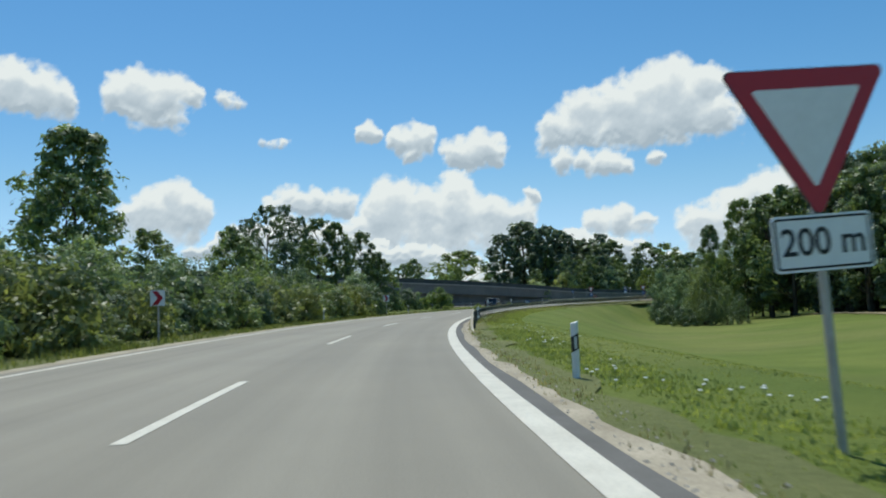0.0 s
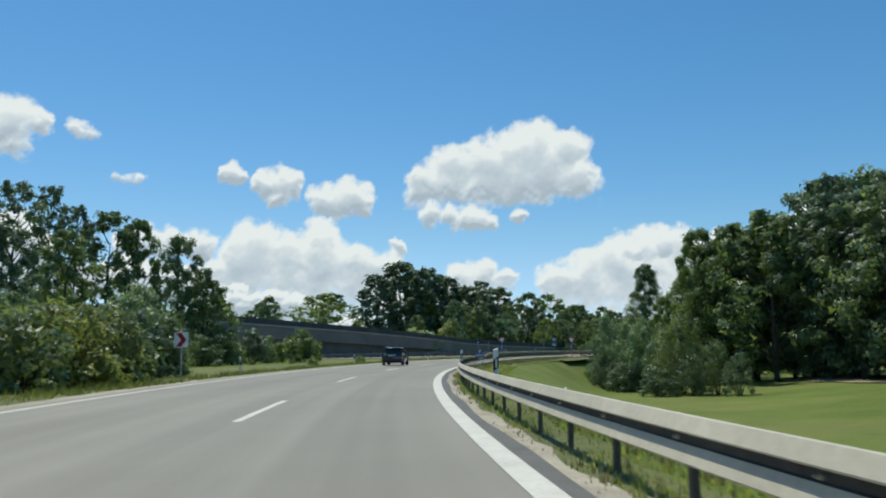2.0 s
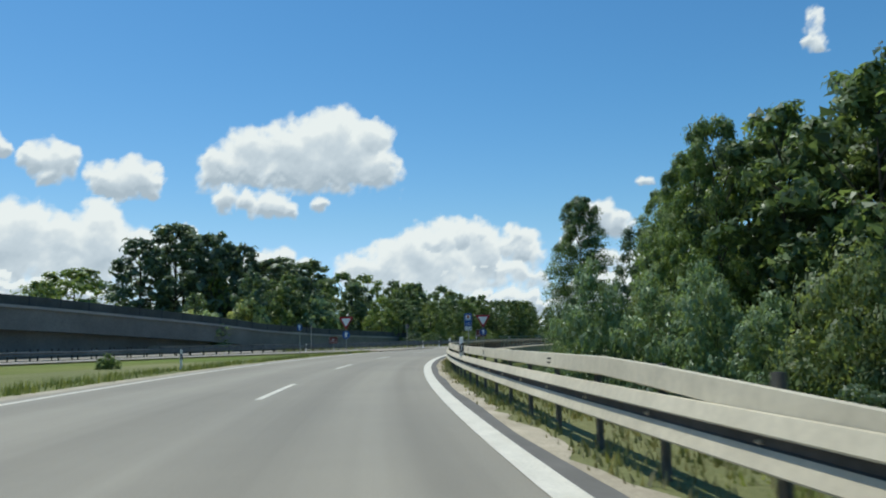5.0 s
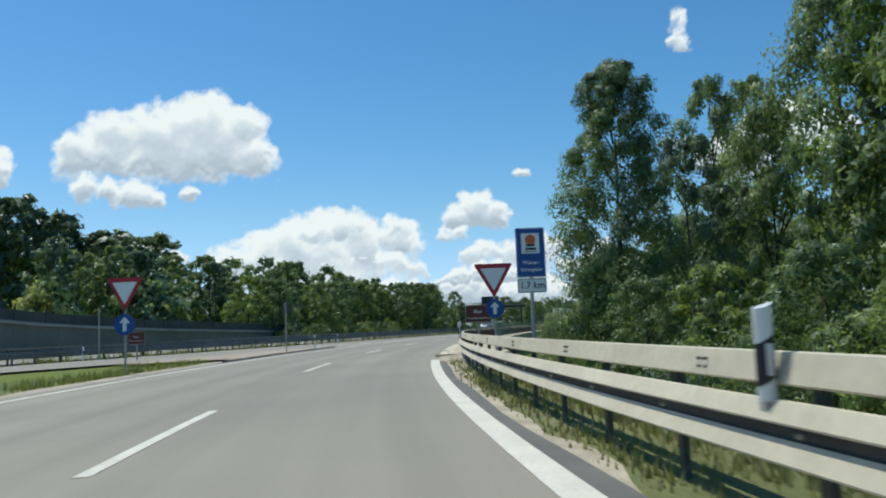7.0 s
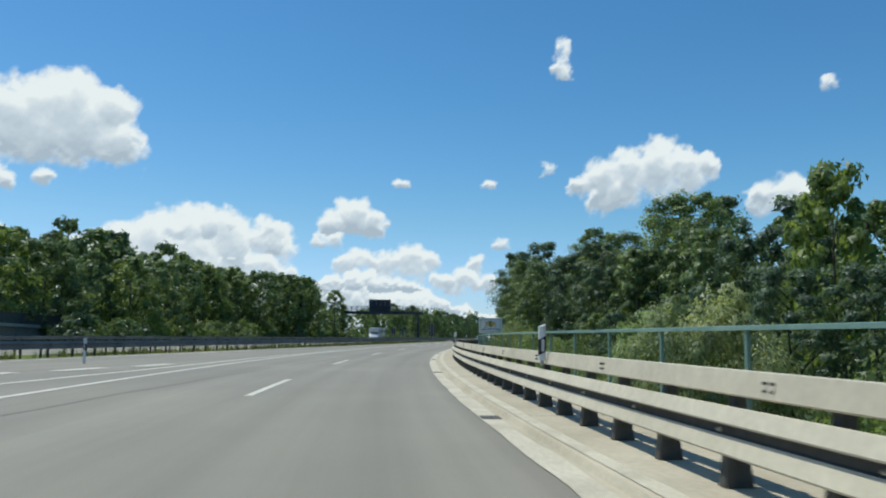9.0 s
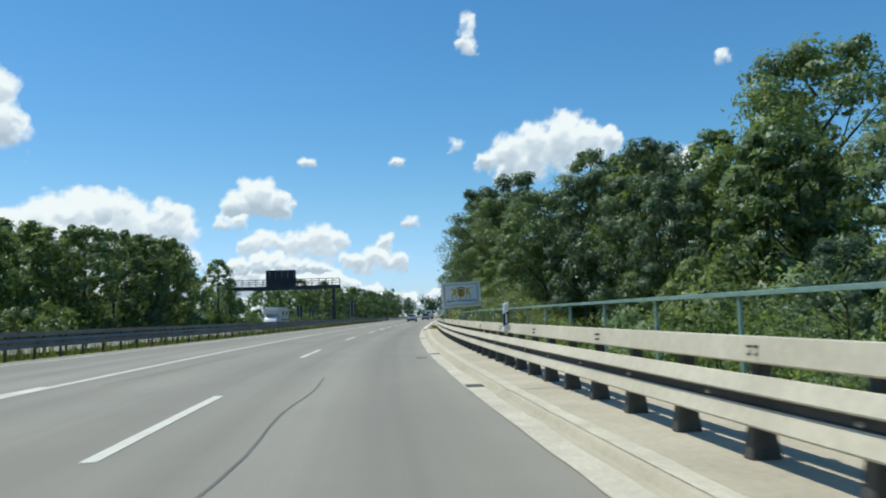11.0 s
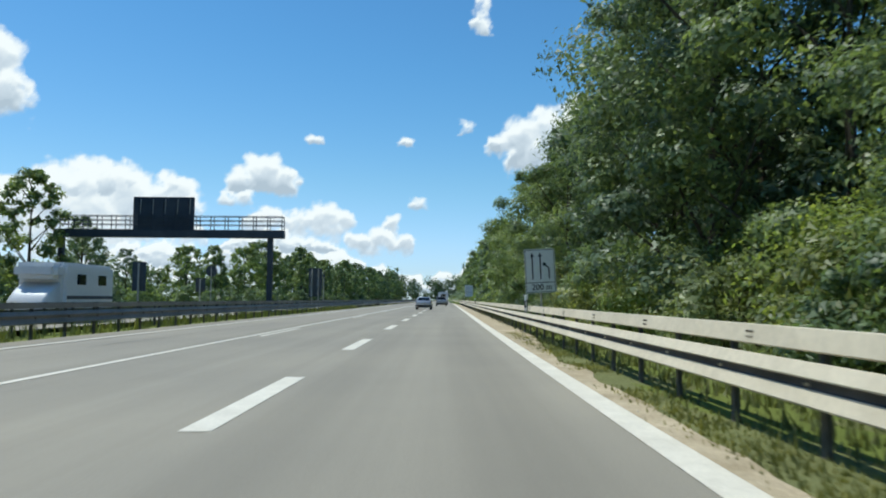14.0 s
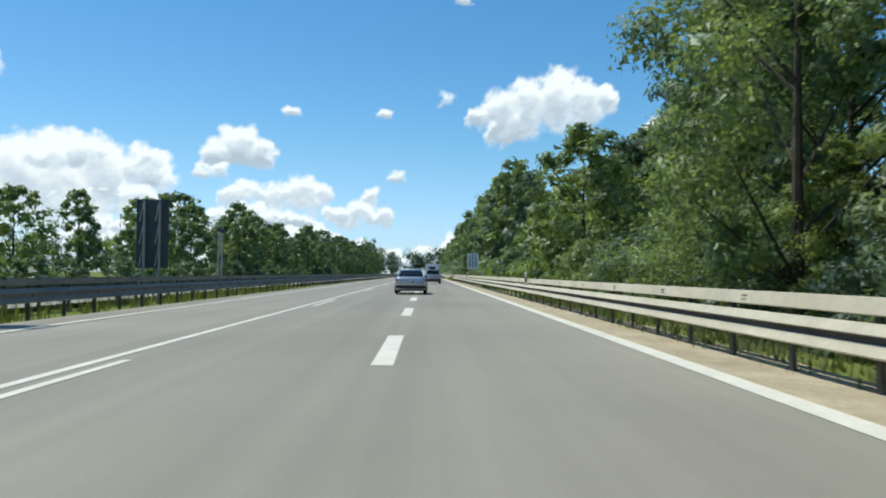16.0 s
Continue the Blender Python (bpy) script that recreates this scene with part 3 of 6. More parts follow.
# handrail of the bridge
rail = thing("handrail", Matrix(), "green-grey painted steel handrail along the bridge edge", "handrail")
bm = bmesh.new()
sweep(bm, [(7.00, 1.35), (7.00, 1.40), (7.09, 1.41), (7.09, 1.35)], 191.5, 310.4, 2.0, rd, True)
part("top_rail", bm, M_GREEN_STEEL, rail)
bm = bmesh.new()
box(bm, 0, 0, 0.7, 0.05, 0.07, 1.32, 0.008)
box(bm, 0, 0, 0.12, 0.16, 0.16, 0.02, 0.004)
pm = part("post", bm, M_GREEN_STEEL, rail)
pm.matrix_basis = at_rd(193.66, 7.045)
for s in np.arange(196.58, 310.5, 2.922):
    o = new("post", pm.data)
    o.parent, o.matrix_basis = rail, at_rd(s, 7.045)

# ---- guardrails ----
def wl(s):
    return lerp(s, [28, 165, 200, 262, 480], [4.78, 4.88, 5.15, 5.2, 5.25])


def dip(s):
    """The rail's end slopes into the ground."""
    return lerp(s, [31, 34, 39, 44.3], [-0.75, -0.68, -0.40, 0.0])


W_PROFILE = [(0.10, 0.722), (0.066, 0.718), (0.006, 0.606), (0.012, 0.592), (0.085, 0.566), (0.085, 0.512), (0.066, 0.500), (0.006, 0.376), (0.012, 0.362), (0.06, 0.345)]
guard = thing("guardrail", Matrix(), "long galvanised steel guardrail beside the road", "guardrail")
bm = bmesh.new()
sweep(bm, [(lambda s, o=o, z=z: (wl(s) + o, z + dip(s))) for o, z in W_PROFILE], 31, 480, 1.0, rd)
# faces of the trough take the steel with the painted shade
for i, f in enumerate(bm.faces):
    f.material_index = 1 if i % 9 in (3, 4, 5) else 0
part("beam", bm, [M_RAIL, M_RAIL_RECESS_SHADE], guard)
bm = bmesh.new()
up = lambda s: lerp(s, [111, 121], [-0.42, 0.0])
sweep(bm, [(lambda s, o=o, z=z: (wl(s) + o, z + up(s))) for o, z in [(0.19, 1.0), (0.145, 0.993), (0.108, 0.815), (0.125, 0.80), (0.24, 0.81), (0.24, 0.985)]], 111, 480, 1.5, rd, True)
part("upper_beam", bm, M_RAIL, guard, "flat upper beam of pale steel")
bm = bmesh.new()
box(bm, 0.0, 0, 0.05, 0.055, 0.11, 1.25, 0.008)
box(bm, -0.045, 0, 0.53, 0.06, 0.06, 0.16, 0.006)
low = part("post", bm, M_POST, guard)
low.matrix_basis = at_rd(36, wl(36) + 0.2, -0.35)
bm = bmesh.new()
box(bm, 0.03, 0, 0.22, 0.055, 0.12, 1.5, 0.008)
box(bm, -0.035, 0, 0.53, 0.08, 0.07, 0.2, 0.006)
tall = part("post", bm, M_POST, guard)
tall.matrix_basis = at_rd(120, wl(120) + 0.2)
bm = bmesh.new()
box(bm, 0.03, 0, 0.62, 0.10, 0.14, 0.72, 0.01)
box(bm, -0.03, 0, 0.53, 0.10, 0.09, 0.22, 0.006)
foot = bmesh.ops.create_cone(bm, cap_ends=True, segments=4, radius1=0.175, radius2=0.105, depth=0.36, matrix=Matrix.Translation((0.0, 0, 0.27)) @ Matrix.Diagonal((1, 0.55, 1, 1)) @ Matrix.Rotation(math.pi / 4, 4, 'Z'))
bmesh.ops.bevel(bm, geom=list({e for v in foot["verts"] for e in v.link_edges}), offset=0.012, segments=1, affect='EDGES')
deck = part("post", bm, M_POST, guard)
deck.matrix_basis = at_rd(194, wl(194) + 0.2)
for s in list(np.arange(38, 120, 2.0)) + list(np.arange(122, 194, 2.0)) + list(np.arange(195.4, 310, 1.4)) + list(np.arange(310, 480, 2.0)):
    src = low if s < 118 else (deck if 194 < s < 310 else tall)
    o = new("post", src.data)
    o.parent, o.matrix_basis = guard, at_rd(s, wl(s) + 0.2, dip(s) if s < 45 else (0.0 if s > 118 else -0.0))
low.matrix_basis = at_rd(36, wl(36) + 0.2, dip(36))
bm = bmesh.new()
tube(bm, (0.02, 0, 0), (-0.022, 0, 0), 0.021, 0.016, 6)
tube(bm, (-0.022, 0, 0), (-0.034, 0, 0), 0.012, 0.011, 6)
bolts = part("bolt", bm, M_RAIL, guard)
bolts.matrix_basis = at_rd(42, wl(42) + 0.082, 0.535)
bm = bmesh.new()
for dy in (-0.05, 0.05):
    for dz in (0.868, 0.925):
        tube(bm, (0.02, dy, dz), (-0.012, dy, dz), 0.013, 0.011, 6)
bolts2 = part("bolt_group", bm, M_POST, guard)
bolts2.matrix_basis = at_rd(124, wl(124) + 0.113)
for s in np.arange(44, 345, 2.0):
    o = new("bolt", bolts.data)
    o.parent, o.matrix_basis = guard, at_rd(s, wl(s) + 0.082, 0.535)
for s in np.arange(46, 440, 4.0):
    if s > 126:
        o = new("bolt_group", bolts2.data)
        o.parent, o.matrix_basis = guard, at_rd(s + 1.3, wl(s + 1.3) + 0.113)
bm = bmesh.new()
sweep(bm, [(lambda s, o=o, z=z: (wl(s) + o, z)) for o, z in W_PROFILE], 480, 900, 5.0, rd)
sweep(bm, [(5.36, 1.0), (5.35, 0.8)], 480, 900, 5.0, rd)
part("far_beam", bm, M_RAIL, guard)


def median_rail(name, off, flip, label):
    g = thing(name, Matrix(), label, "guardrail", "central reservation rails")
    bm = bmesh.new()
    sweep(bm, [(off - o * flip, z + 0.04) for o, z in W_PROFILE], -60, 900, 6.0, mw)
    part("beam", bm, M_RAIL_MEDIAN_SHADE, g)
    bm = bmesh.new()
    sweep(bm, [(off - 0.12 * flip, 0.99), (off - 0.12 * flip, 0.84), (off - 0.2 * flip, 0.84), (off - 0.2 * flip, 0.99)], 180, 900, 6.0, mw, True)
    part("upper_beam", bm, M_RAIL_MEDIAN_SHADE, g)
    bm = bmesh.new()
    box(bm, 0, 0, 0.35, 0.07, 0.12, 1.3, 0.008)
    box(bm, 0.08 * flip, 0, 0.55, 0.12, 0.07, 0.2, 0.006)
    src = part("post", bm, M_POST, g)
    src.matrix_basis = at_mw(160, off - 0.2 * flip)
    for u in np.arange(162, 470, 2.0):
        o = new("post", src.data)
        o.parent, o.matrix_basis = g, at_mw(u, off - 0.2 * flip)
    return g


median_rail("guardrail", -9.5, 1, "grey steel guardrail on the central reservation in a shaded tone")
median_rail("guardrail", -11.6, -1, "grey steel guardrail of the opposite carriageway in a shaded tone")

# ---- kerbed island tip ----
bm = bmesh.new()
sweep(bm, [(-5.80, -0.02), (-5.79, 0.105), (-5.64, 0.10), (-5.60, 0.0)], 194, 218.4, 0.8, rd)
tagged(part("kerb_island", bm, M_SAND), "low sandy kerb round the traffic island's tip", "kerb", "", "structure")
strip("pavement_island", 196.5, 218.2, 0.7, lambda s: lerp(s, [196, 206, 211, 216, 218.2], [-12.2, -10.4, -9.0, -7.4, -6.0]) + ragged(0.0, 0.12, 31.0)(s), -5.795, lambda s, l: 0.085 - 0.015 * max(0.0, -l - 6.5), M_PAVING, rd, "worn reddish-beige paving on the traffic island", "paving", cols=4)

# ---- flyover wall beyond the motorway ----
WALL_H = H0 + radians(5)


def wp(d, o, z):
    p = mw(380, -42)
    return Vector((p.x - (d - 380) * math.sin(WALL_H) + o * math.cos(WALL_H), p.y + (d - 380) * math.cos(WALL_H) + o * math.sin(WALL_H), z))


def wall_z(d):
    return lerp(d, [-120, 60, 140, 180, 205, 220, 238, 260, 285], [9.5, 8.8, 6.6, 5.2, 4.0, 3.0, 2.4, 2.0, 1.5])


fly = thing("flyover", Matrix(), "long dark concrete flyover descending beside the motorway", "bridge", kind="structure")
def drawn(name, prof, d0, d1, material, label=""):
    bm = bmesh.new()
    sweep(bm, [(lambda d, o=o, z=z: (o, wall_z(d) + z)) for o, z in prof], d0, d1, 6.0, wp, True)
    return part(name, bm, material, fly, label)


drawn("parapet", [(0.0, 0.0), (0.0, -0.30), (-0.5, -0.30), (-0.5, 0.0)], -120, 284, M_COPING, "light concrete parapet coping")
drawn("girder", [(-0.25, -0.30), (-0.25, -2.5), (-9.0, -2.5), (-9.0, -0.30)], -120, 284, M_CONCRETE_DARK, "dark weathered concrete girder")
drawn("abutment", [(-1.6, -2.5), (-1.6, -14.0), (-8.0, -14.0), (-8.0, -2.5)], 150, 284, M_CONCRETE_DARK)
drawn("screen", [(-0.3, 0.0), (-0.3, 1.0), (-0.34, 1.0), (-0.34, 0.0)], -120, 284, M_SCREEN, "dark screen panels on the parapet")
for d in range(-110, 150, 24):
    bm = bmesh.new()
    p = wp(d, -4.5, 0)
    tube(bm, (p.x, p.y, -3), (p.x, p.y, wall_z(d) - 2.4), 0.75, seg=14)
    part("pier", bm, M_CONCRETE_DARK, fly)
for d in range(-100, 284, 4):
    bm = bmesh.new()
    p = wp(d, -0.28, wall_z(d))
    box(bm, p.x, p.y, p.z + 0.65, 0.07, 0.07, 1.4)
    part("screen_post", bm, M_DARK_STEEL, fly)

# ---- trees and shrubs ----
def leaf_mesh(name, centres, normals, soft, sizes, material, rng):
    """Small pointed leaf sprays, one small face each, shaded with the bunch that they sit on."""
    n = len(centres)
    normals = np.where(np.sum(normals * soft, axis=1)[:, None] < 0, -normals, normals)
    t = rng.normal(size=(n, 3))
    t -= normals * np.sum(t * normals, axis=1)[:, None]
    t /= np.linalg.norm(t, axis=1)[:, None] + 1e-9
    b = np.cross(normals, t)
    w = sizes[:, None] * rng.uniform(0.45, 0.75, (n, 1))
    h = sizes[:, None]
    v = np.empty((n, 3, 3))
    v[:, 0], v[:, 1], v[:, 2] = centres + b * w - t * h, centres - b * w - t * h * 0.8, centres + t * h * 1.1 - normals * h * 0.3
    me = bpy.data.meshes.new(name)
    f = np.arange(n * 3).reshape(n, 3)
    me.from_pydata(v.reshape(-1, 3).tolist(), [], f.tolist(), shade_flat=False)
    own = 0.40 * normals + 0.75 * soft
    own /= np.linalg.norm(own, axis=1)[:, None] + 1e-9
    me.normals_split_custom_set_from_vertices(np.repeat(own, 3, axis=0).tolist())
    me.materials.append(material)
    return me


def crown_points(rng, clumps, per, tilt=0.38):
    """Leaves on small bunches, which stand out from each clump."""
    c, nn, soft = [], [], []
    for (x, y, z), r in clumps:
        k = 9
        b = rng.normal(size=(k, 3))
        b /= np.linalg.norm(b, axis=1)[:, None]
        b[:, 2] = np.where(b[:, 2] < -0.3, -b[:, 2], b[:, 2])
        out, size = rng.uniform(0.36, 0.84, k) * r, rng.uniform(0.32, 0.60, k) * r
        i = rng.integers(0, k, per)
        d = rng.normal(size=(per, 3))
        d /= np.linalg.norm(d, axis=1)[:, None]
        d[:, 2] = np.where(d[:, 2] < -0.45, -d[:, 2], d[:, 2])
        rad = size[i] * (0.55 + 0.55 * rng.random(per) ** 0.8)
        c.append(np.array([x, y, z]) + (b[i] * out[i][:, None] + d * rad[:, None]) * np.array([1, 1, 0.85]))
        m = d + 0.45 * b[i] + rng.normal(size=(per, 3)) * tilt
        nn.append(m / np.linalg.norm(m, axis=1)[:, None])
        m = d + 0.7 * b[i]
        soft.append(m / np.linalg.norm(m, axis=1)[:, None])
    return np.concatenate(c), np.concatenate(nn), np.concatenate(soft)


def foliage(name, rng, clumps, per, leaf, material, tilt, inner):
    """Outer leaves, and larger sprays that fill the inside of each clump."""
    c, nn, soft = crown_points(rng, clumps, per, tilt)
    sizes = leaf * rng.uniform(0.6, 1.3, len(c))
    if inner:
        n = max(6, int(per * inner))
        off = np.concatenate([rng.normal(size=(n, 3)) * r * np.array([0.30, 0.30, 0.26]) for q, r in clumps])
        ci = np.repeat(np.array([q for q, r in clumps]), n, axis=0) + off
        ni = rng.normal(size=(len(ci), 3))
        ni /= np.linalg.norm(ni, axis=1)[:, None]
        c, nn, soft = np.concatenate([c, ci]), np.concatenate([nn, ni]), np.concatenate([soft, off / (np.linalg.norm(off, axis=1)[:, None] + 1e-9)])
        sizes = np.concatenate([sizes, leaf * rng.uniform(1.0, 1.5 if per > 200 else 1.9, len(ci))])
    return leaf_mesh(name, c, nn, soft, sizes, material, rng)


def make_tree(name, seed, height, spread, bare, material, label, clump_n=34, per=165, leaf=0.36, airy=1.0, category="tree", taper=0.5):
    """A trunk with forked limbs and a crown of leaf sprays in uneven clumps."""
    rng = np.random.default_rng(seed)
    base = thing(name, Matrix(), label, category)
    bm = bmesh.new()
    lean = rng.normal(size=2) * 0.25
    top = Vector((lean[0], lean[1], height * 0.8))
    mid = Vector((lean[0] * 0.4, lean[1] * 0.4, height * 0.4))
    r0 = height * 0.014
    tube(bm, (0, 0, -1.2), mid, r0 * 1.25, r0 * 0.75, 8)
    tube(bm, mid, top, r0 * 0.75, r0 * 0.15, 7)
    clumps = []
    for i in range(clump_n):
        f = (i + 0.5) / clump_n
        z = height * (bare + (1 - bare) * f ** 0.9)
        env = math.sin(math.pi * min(1.0, 0.16 + 0.80 * f ** (1 - 0.4 * taper))) ** 0.75
        a = i * 2.399 + rng.uniform(-0.5, 0.5)
        rr = spread * 0.5 * env * rng.uniform(0.25, 1.0) ** 0.6
        cr = spread * 0.5 * rng.uniform(0.20, 0.43) * (0.55 + 0.5 * env) * airy
        p = Vector((lean[0] * f + rr * math.cos(a), lean[1] * f + rr * math.sin(a), min(z, height - cr * 0.75)))
        clumps.append((tuple(p), cr))
        if i % 3 == 0:
            st = Vector((lean[0] * f * 0.5, lean[1] * f * 0.5, max(height * 0.12, p.z - rr * 0.9 - 0.5)))
            tube(bm, st, p, r0 * 0.38, r0 * 0.1, 5)
    part("trunk", bm, M_BARK, base)
    o = new("crown", foliage("crown", rng, clumps, per, leaf, material, 0.24, 0.0 if airy < 0.96 or airy > 1.05 else (0.17 if per > 200 else 0.30)))
    o.parent = base
    return base


def make_shrub(name, seed, height, spread, material, label, clump_n=14, per=170, leaf=0.2, category="shrub"):
    rng = np.random.default_rng(seed)
    base = thing(name, Matrix(), label, category)
    bm = bmesh.new()
    clumps = []
    for i in range(clump_n):
        a = i * 2.399 + rng.uniform(-0.4, 0.4)
        rr = spread * 0.5 * math.sqrt((i + 0.3) / clump_n) * 0.8
        cr = spread * rng.uniform(0.12, 0.27)
        zz = max(cr * 0.5, height * (1 - 0.65 * (rr / (spread * 0.5)) ** 1.6) - cr * rng.uniform(0.7, 1.25))
        clumps.append(((rr * math.cos(a), rr * math.sin(a), zz), cr))
        if zz > height * 0.45:
            clumps.append(((rr * math.cos(a) * 1.05, rr * math.sin(a) * 1.05, zz * 0.42), cr * 1.1))
        tube(bm, (0.1 * math.cos(a), 0.1 * math.sin(a), -0.6), (rr * math.cos(a) * 0.8, rr * math.sin(a) * 0.8, zz * 0.85), 0.05, 0.015, 5)
    for k in range(6):
        a = k * 1.047 + rng.uniform(-0.2, 0.2)
        cr = spread * rng.uniform(0.11, 0.17)
        clumps.append(((spread * 0.40 * math.cos(a), spread * 0.40 * math.sin(a), cr * 0.55), cr))
    part("stem", bm, M_BARK, base)
    o = new("foliage", foliage("foliage", rng, clumps, per, leaf, material, 0.30, 0.22))
    o.parent = base
    return base


prng = random.Random(11)
PROTO = {}
KINDS = {  # height, spread, bare stem, leaves, clumps, airiness, taper, label
    "broad": (14, 9.5, 0.10, M_LEAF, 38, 1.0, 0.5, "broad deciduous tree in full dark green leaf"),
    "oval": (16, 8.0, 0.08, M_LEAF, 38, 1.0, 0.5, "tall oval deciduous tree in dense green leaf"),
    "dark": (16, 9.0, 0.06, M_LEAF_DARK, 38, 1.0, 0.5, "dark dense deciduous tree at the wood's edge"),
    "light": (13, 8.5, 0.06, M_LEAF_LIGHT, 36, 1.0, 0.5, "bright yellow-green deciduous tree in leaf"),
    "airy": (17, 7.2, 0.05, M_LEAF, 60, 1.45, 0.30, "slender airy poplar with shimmering blue-green leaves"),
    "thin": (14, 7.5, 0.28, M_LEAF_DARK, 72, 0.72, 0.5, "thin-crowned tree with sky showing through its branches"),
    "poplar": (28, 13.0, 0.05, M_LEAF_POPLAR_HAZED, 48, 1.0, 0.2, "very tall dark poplar with a dense rounded crown"),
}
BUSHES = {  # height, spread, leaves, clumps, label
    "willow": (7.0, 7.0, M_LEAF_GREY, 18, "rounded grey-green willow bush"),
    "willow_light": (7.0, 7.0, M_LEAF_OLIVE, 18, "rounded olive-green willow bush"),
    "willow_pale": (7.0, 7.0, M_LEAF_PALE, 18, "pale silvery-green rounded willow bush"),
    "shrub": (3.2, 4.2, M_LEAF, 13, "dense green roadside shrub"),
    "shrub_light": (3.0, 4.2, M_LEAF_LIGHT, 13, "bright green roadside shrub"),
    "shrub_olive": (3.2, 4.2, M_LEAF_OLIVE, 13, "olive-green roadside shrub with dry tips"),
    "shrub_rust": (3.2, 4.2, M_LEAF_RUST, 13, "withered red-brown shrub in the hedge"),
    "shrub_dark": (3.6, 4.6, M_LEAF_DARK, 13, "dark green shrub at the wood's edge"),
}
TRACK = np.array([rd(s, 2.0)[:2] for s in range(-6, 384, 3)])


def proto(kind, place, height):
    """The plant to copy: finer leaves for those that the road passes closely."""
    near = float(np.min(np.hypot(TRACK[:, 0] - place.x, TRACK[:, 1] - place.y)))
    if kind in KINDS:
        near /= min(1.45, max(1.0, height / KINDS[kind][0]))
    near += 5.0 if road_coords(np.array([place.x]), np.array([place.y]))[1][0] < 0 else 0.0
    steps = (11.0, 20.0, 46.0) if kind in KINDS else ((12.2, 34.0, 60.0) if "willow" in kind or kind == "shrub_dark" else (12.2, 18.0, 46.0))
    level = sum(near >= q for q in steps)
    if kind in KINDS:
        h, sp, bare, mat, n, airy, taper, label = KINDS[kind]
        big = level < 2 and height > h * 1.22 and kind != "poplar"
        key = (kind, level, big)
        if key not in PROTO:
            per, leaf = ((600, 0.094), (250, 0.143), (106, 0.212), (44, 0.33))[level]
            if airy < 0.96:
                per, leaf = int(per * 0.40), leaf * 0.92
            if airy > 1.1:
                leaf *= 1.35
            if big:
                per, leaf = int(per * 1.8), leaf * 0.74
            k = h / 16 if kind == "poplar" else 1.0
            PROTO[key] = (make_tree("tree", sum(map(ord, kind)), h, sp, bare, mat, label, n, per, leaf * k, airy, taper=taper), h, [False])
        return PROTO[key]
    h, sp, mat, n, label = BUSHES[kind]
    tall = "willow" not in kind and height > 4.4
    if tall:
        h, sp, n = h * 2, sp * 1.7, 18
    key = (kind, level, tall)
    if key not in PROTO:
        per, leaf = ((230, 0.072), (105, 0.104), (46, 0.158), (20, 0.26))[level]
        if "willow" in kind:
            per, leaf = int(per * 2.0), leaf * 1.2
        PROTO[key] = (make_shrub("willow_bush" if "willow" in kind else "shrub", sum(map(ord, kind)) + tall, h, sp, mat, label, n, per, leaf), h, [False])
    return PROTO[key]


def put(kind, place, height, width=None):
    """Plant a tree or bush at a place on the ground, its height chosen to fit the camera's view."""
    base, h0, used = proto(kind, place, height)
    f = height / h0
    fw = f * (width or 1.0)
    m = Matrix.LocRotScale((place.x, place.y, gz(place) - 0.05), Euler((0, 0, prng.uniform(0, 6.28))), (fw * prng.uniform(0.92, 1.1), fw * prng.uniform(0.92, 1.1), f))
    if not used[0]:
        used[0] = True
        base.matrix_basis = m
        return base
    made = copy_thing(base, Matrix())
    made.matrix_basis = m
    return made


def row(where, u0, u1, step, l0, l1, h0, h1, kinds, z_jit=0.0, widen=1.0):
    """A loose row of plants between two offsets."""
    u = u0
    while u < u1:
        k = prng.choice(kinds)
        h = prng.uniform(h0, h1)
        put(k, where(u + prng.uniform(-0.35, 0.35) * step, prng.uniform(l0, l1)), h, widen)
        u += step * prng.uniform(0.8, 1.2)


def plant(things):
    """Single plants: kind, place, height, width against the usual."""
    for kind, x, y, h, w in things:
        put(kind, Vector((x, y, 0)), h, w)


# bushes on the meadow
plant([("willow", 59.3, 150.3, 11.5, 0.51), ("willow", 59.7, 145.2, 10.1, 0.55), ("willow", 59.9, 141.3, 10.5, 0.56), ("willow_light", 60.0, 132.2, 10.5, 0.66), ("willow", 60.3, 137.2, 8.3, 0.64), ("shrub_dark", 61.5, 126.8, 7.2, 0.56),
       ("shrub_dark", 61.9, 123.4, 5.4, 0.71), ("shrub_dark", 59.0, 127.7, 5.4, 0.86), ("shrub_dark", 54.8, 128.8, 3.6, 1.19), ("shrub_dark", 57.5, 141.8, 4.1, 1.16), ("shrub_dark", 57.8, 148.8, 5.4, 0.91)])
# the tall wood beyond the meadow
for l0, hh in ((0, 25.0), (9, 29.4), (19, 31.8)):
    for t in np.linspace(0, 1, 15 if l0 == 0 else 11):
        s = lerp(t, [0, 0.35, 0.7, 1], [198, 172, 140, 90])
        l = lerp(t, [0, 0.35, 0.7, 1], [34, 48, 55, 66]) + l0 + prng.uniform(-2, 2)
        put(prng.choice(["dark", "dark", "oval", "broad"]), rd(s, l), hh * prng.uniform(0.9, 1.1) * lerp(t, [0, 0.45, 0.8], [1.0, 0.94, 0.74]))
row(rd, 176, 206, 7, 45, 47, 5, 7, ["shrub_dark"], widen=1.6)
row(rd, 120, 190, 7, 58, 62, 11, 14, ["dark"], widen=1.25)
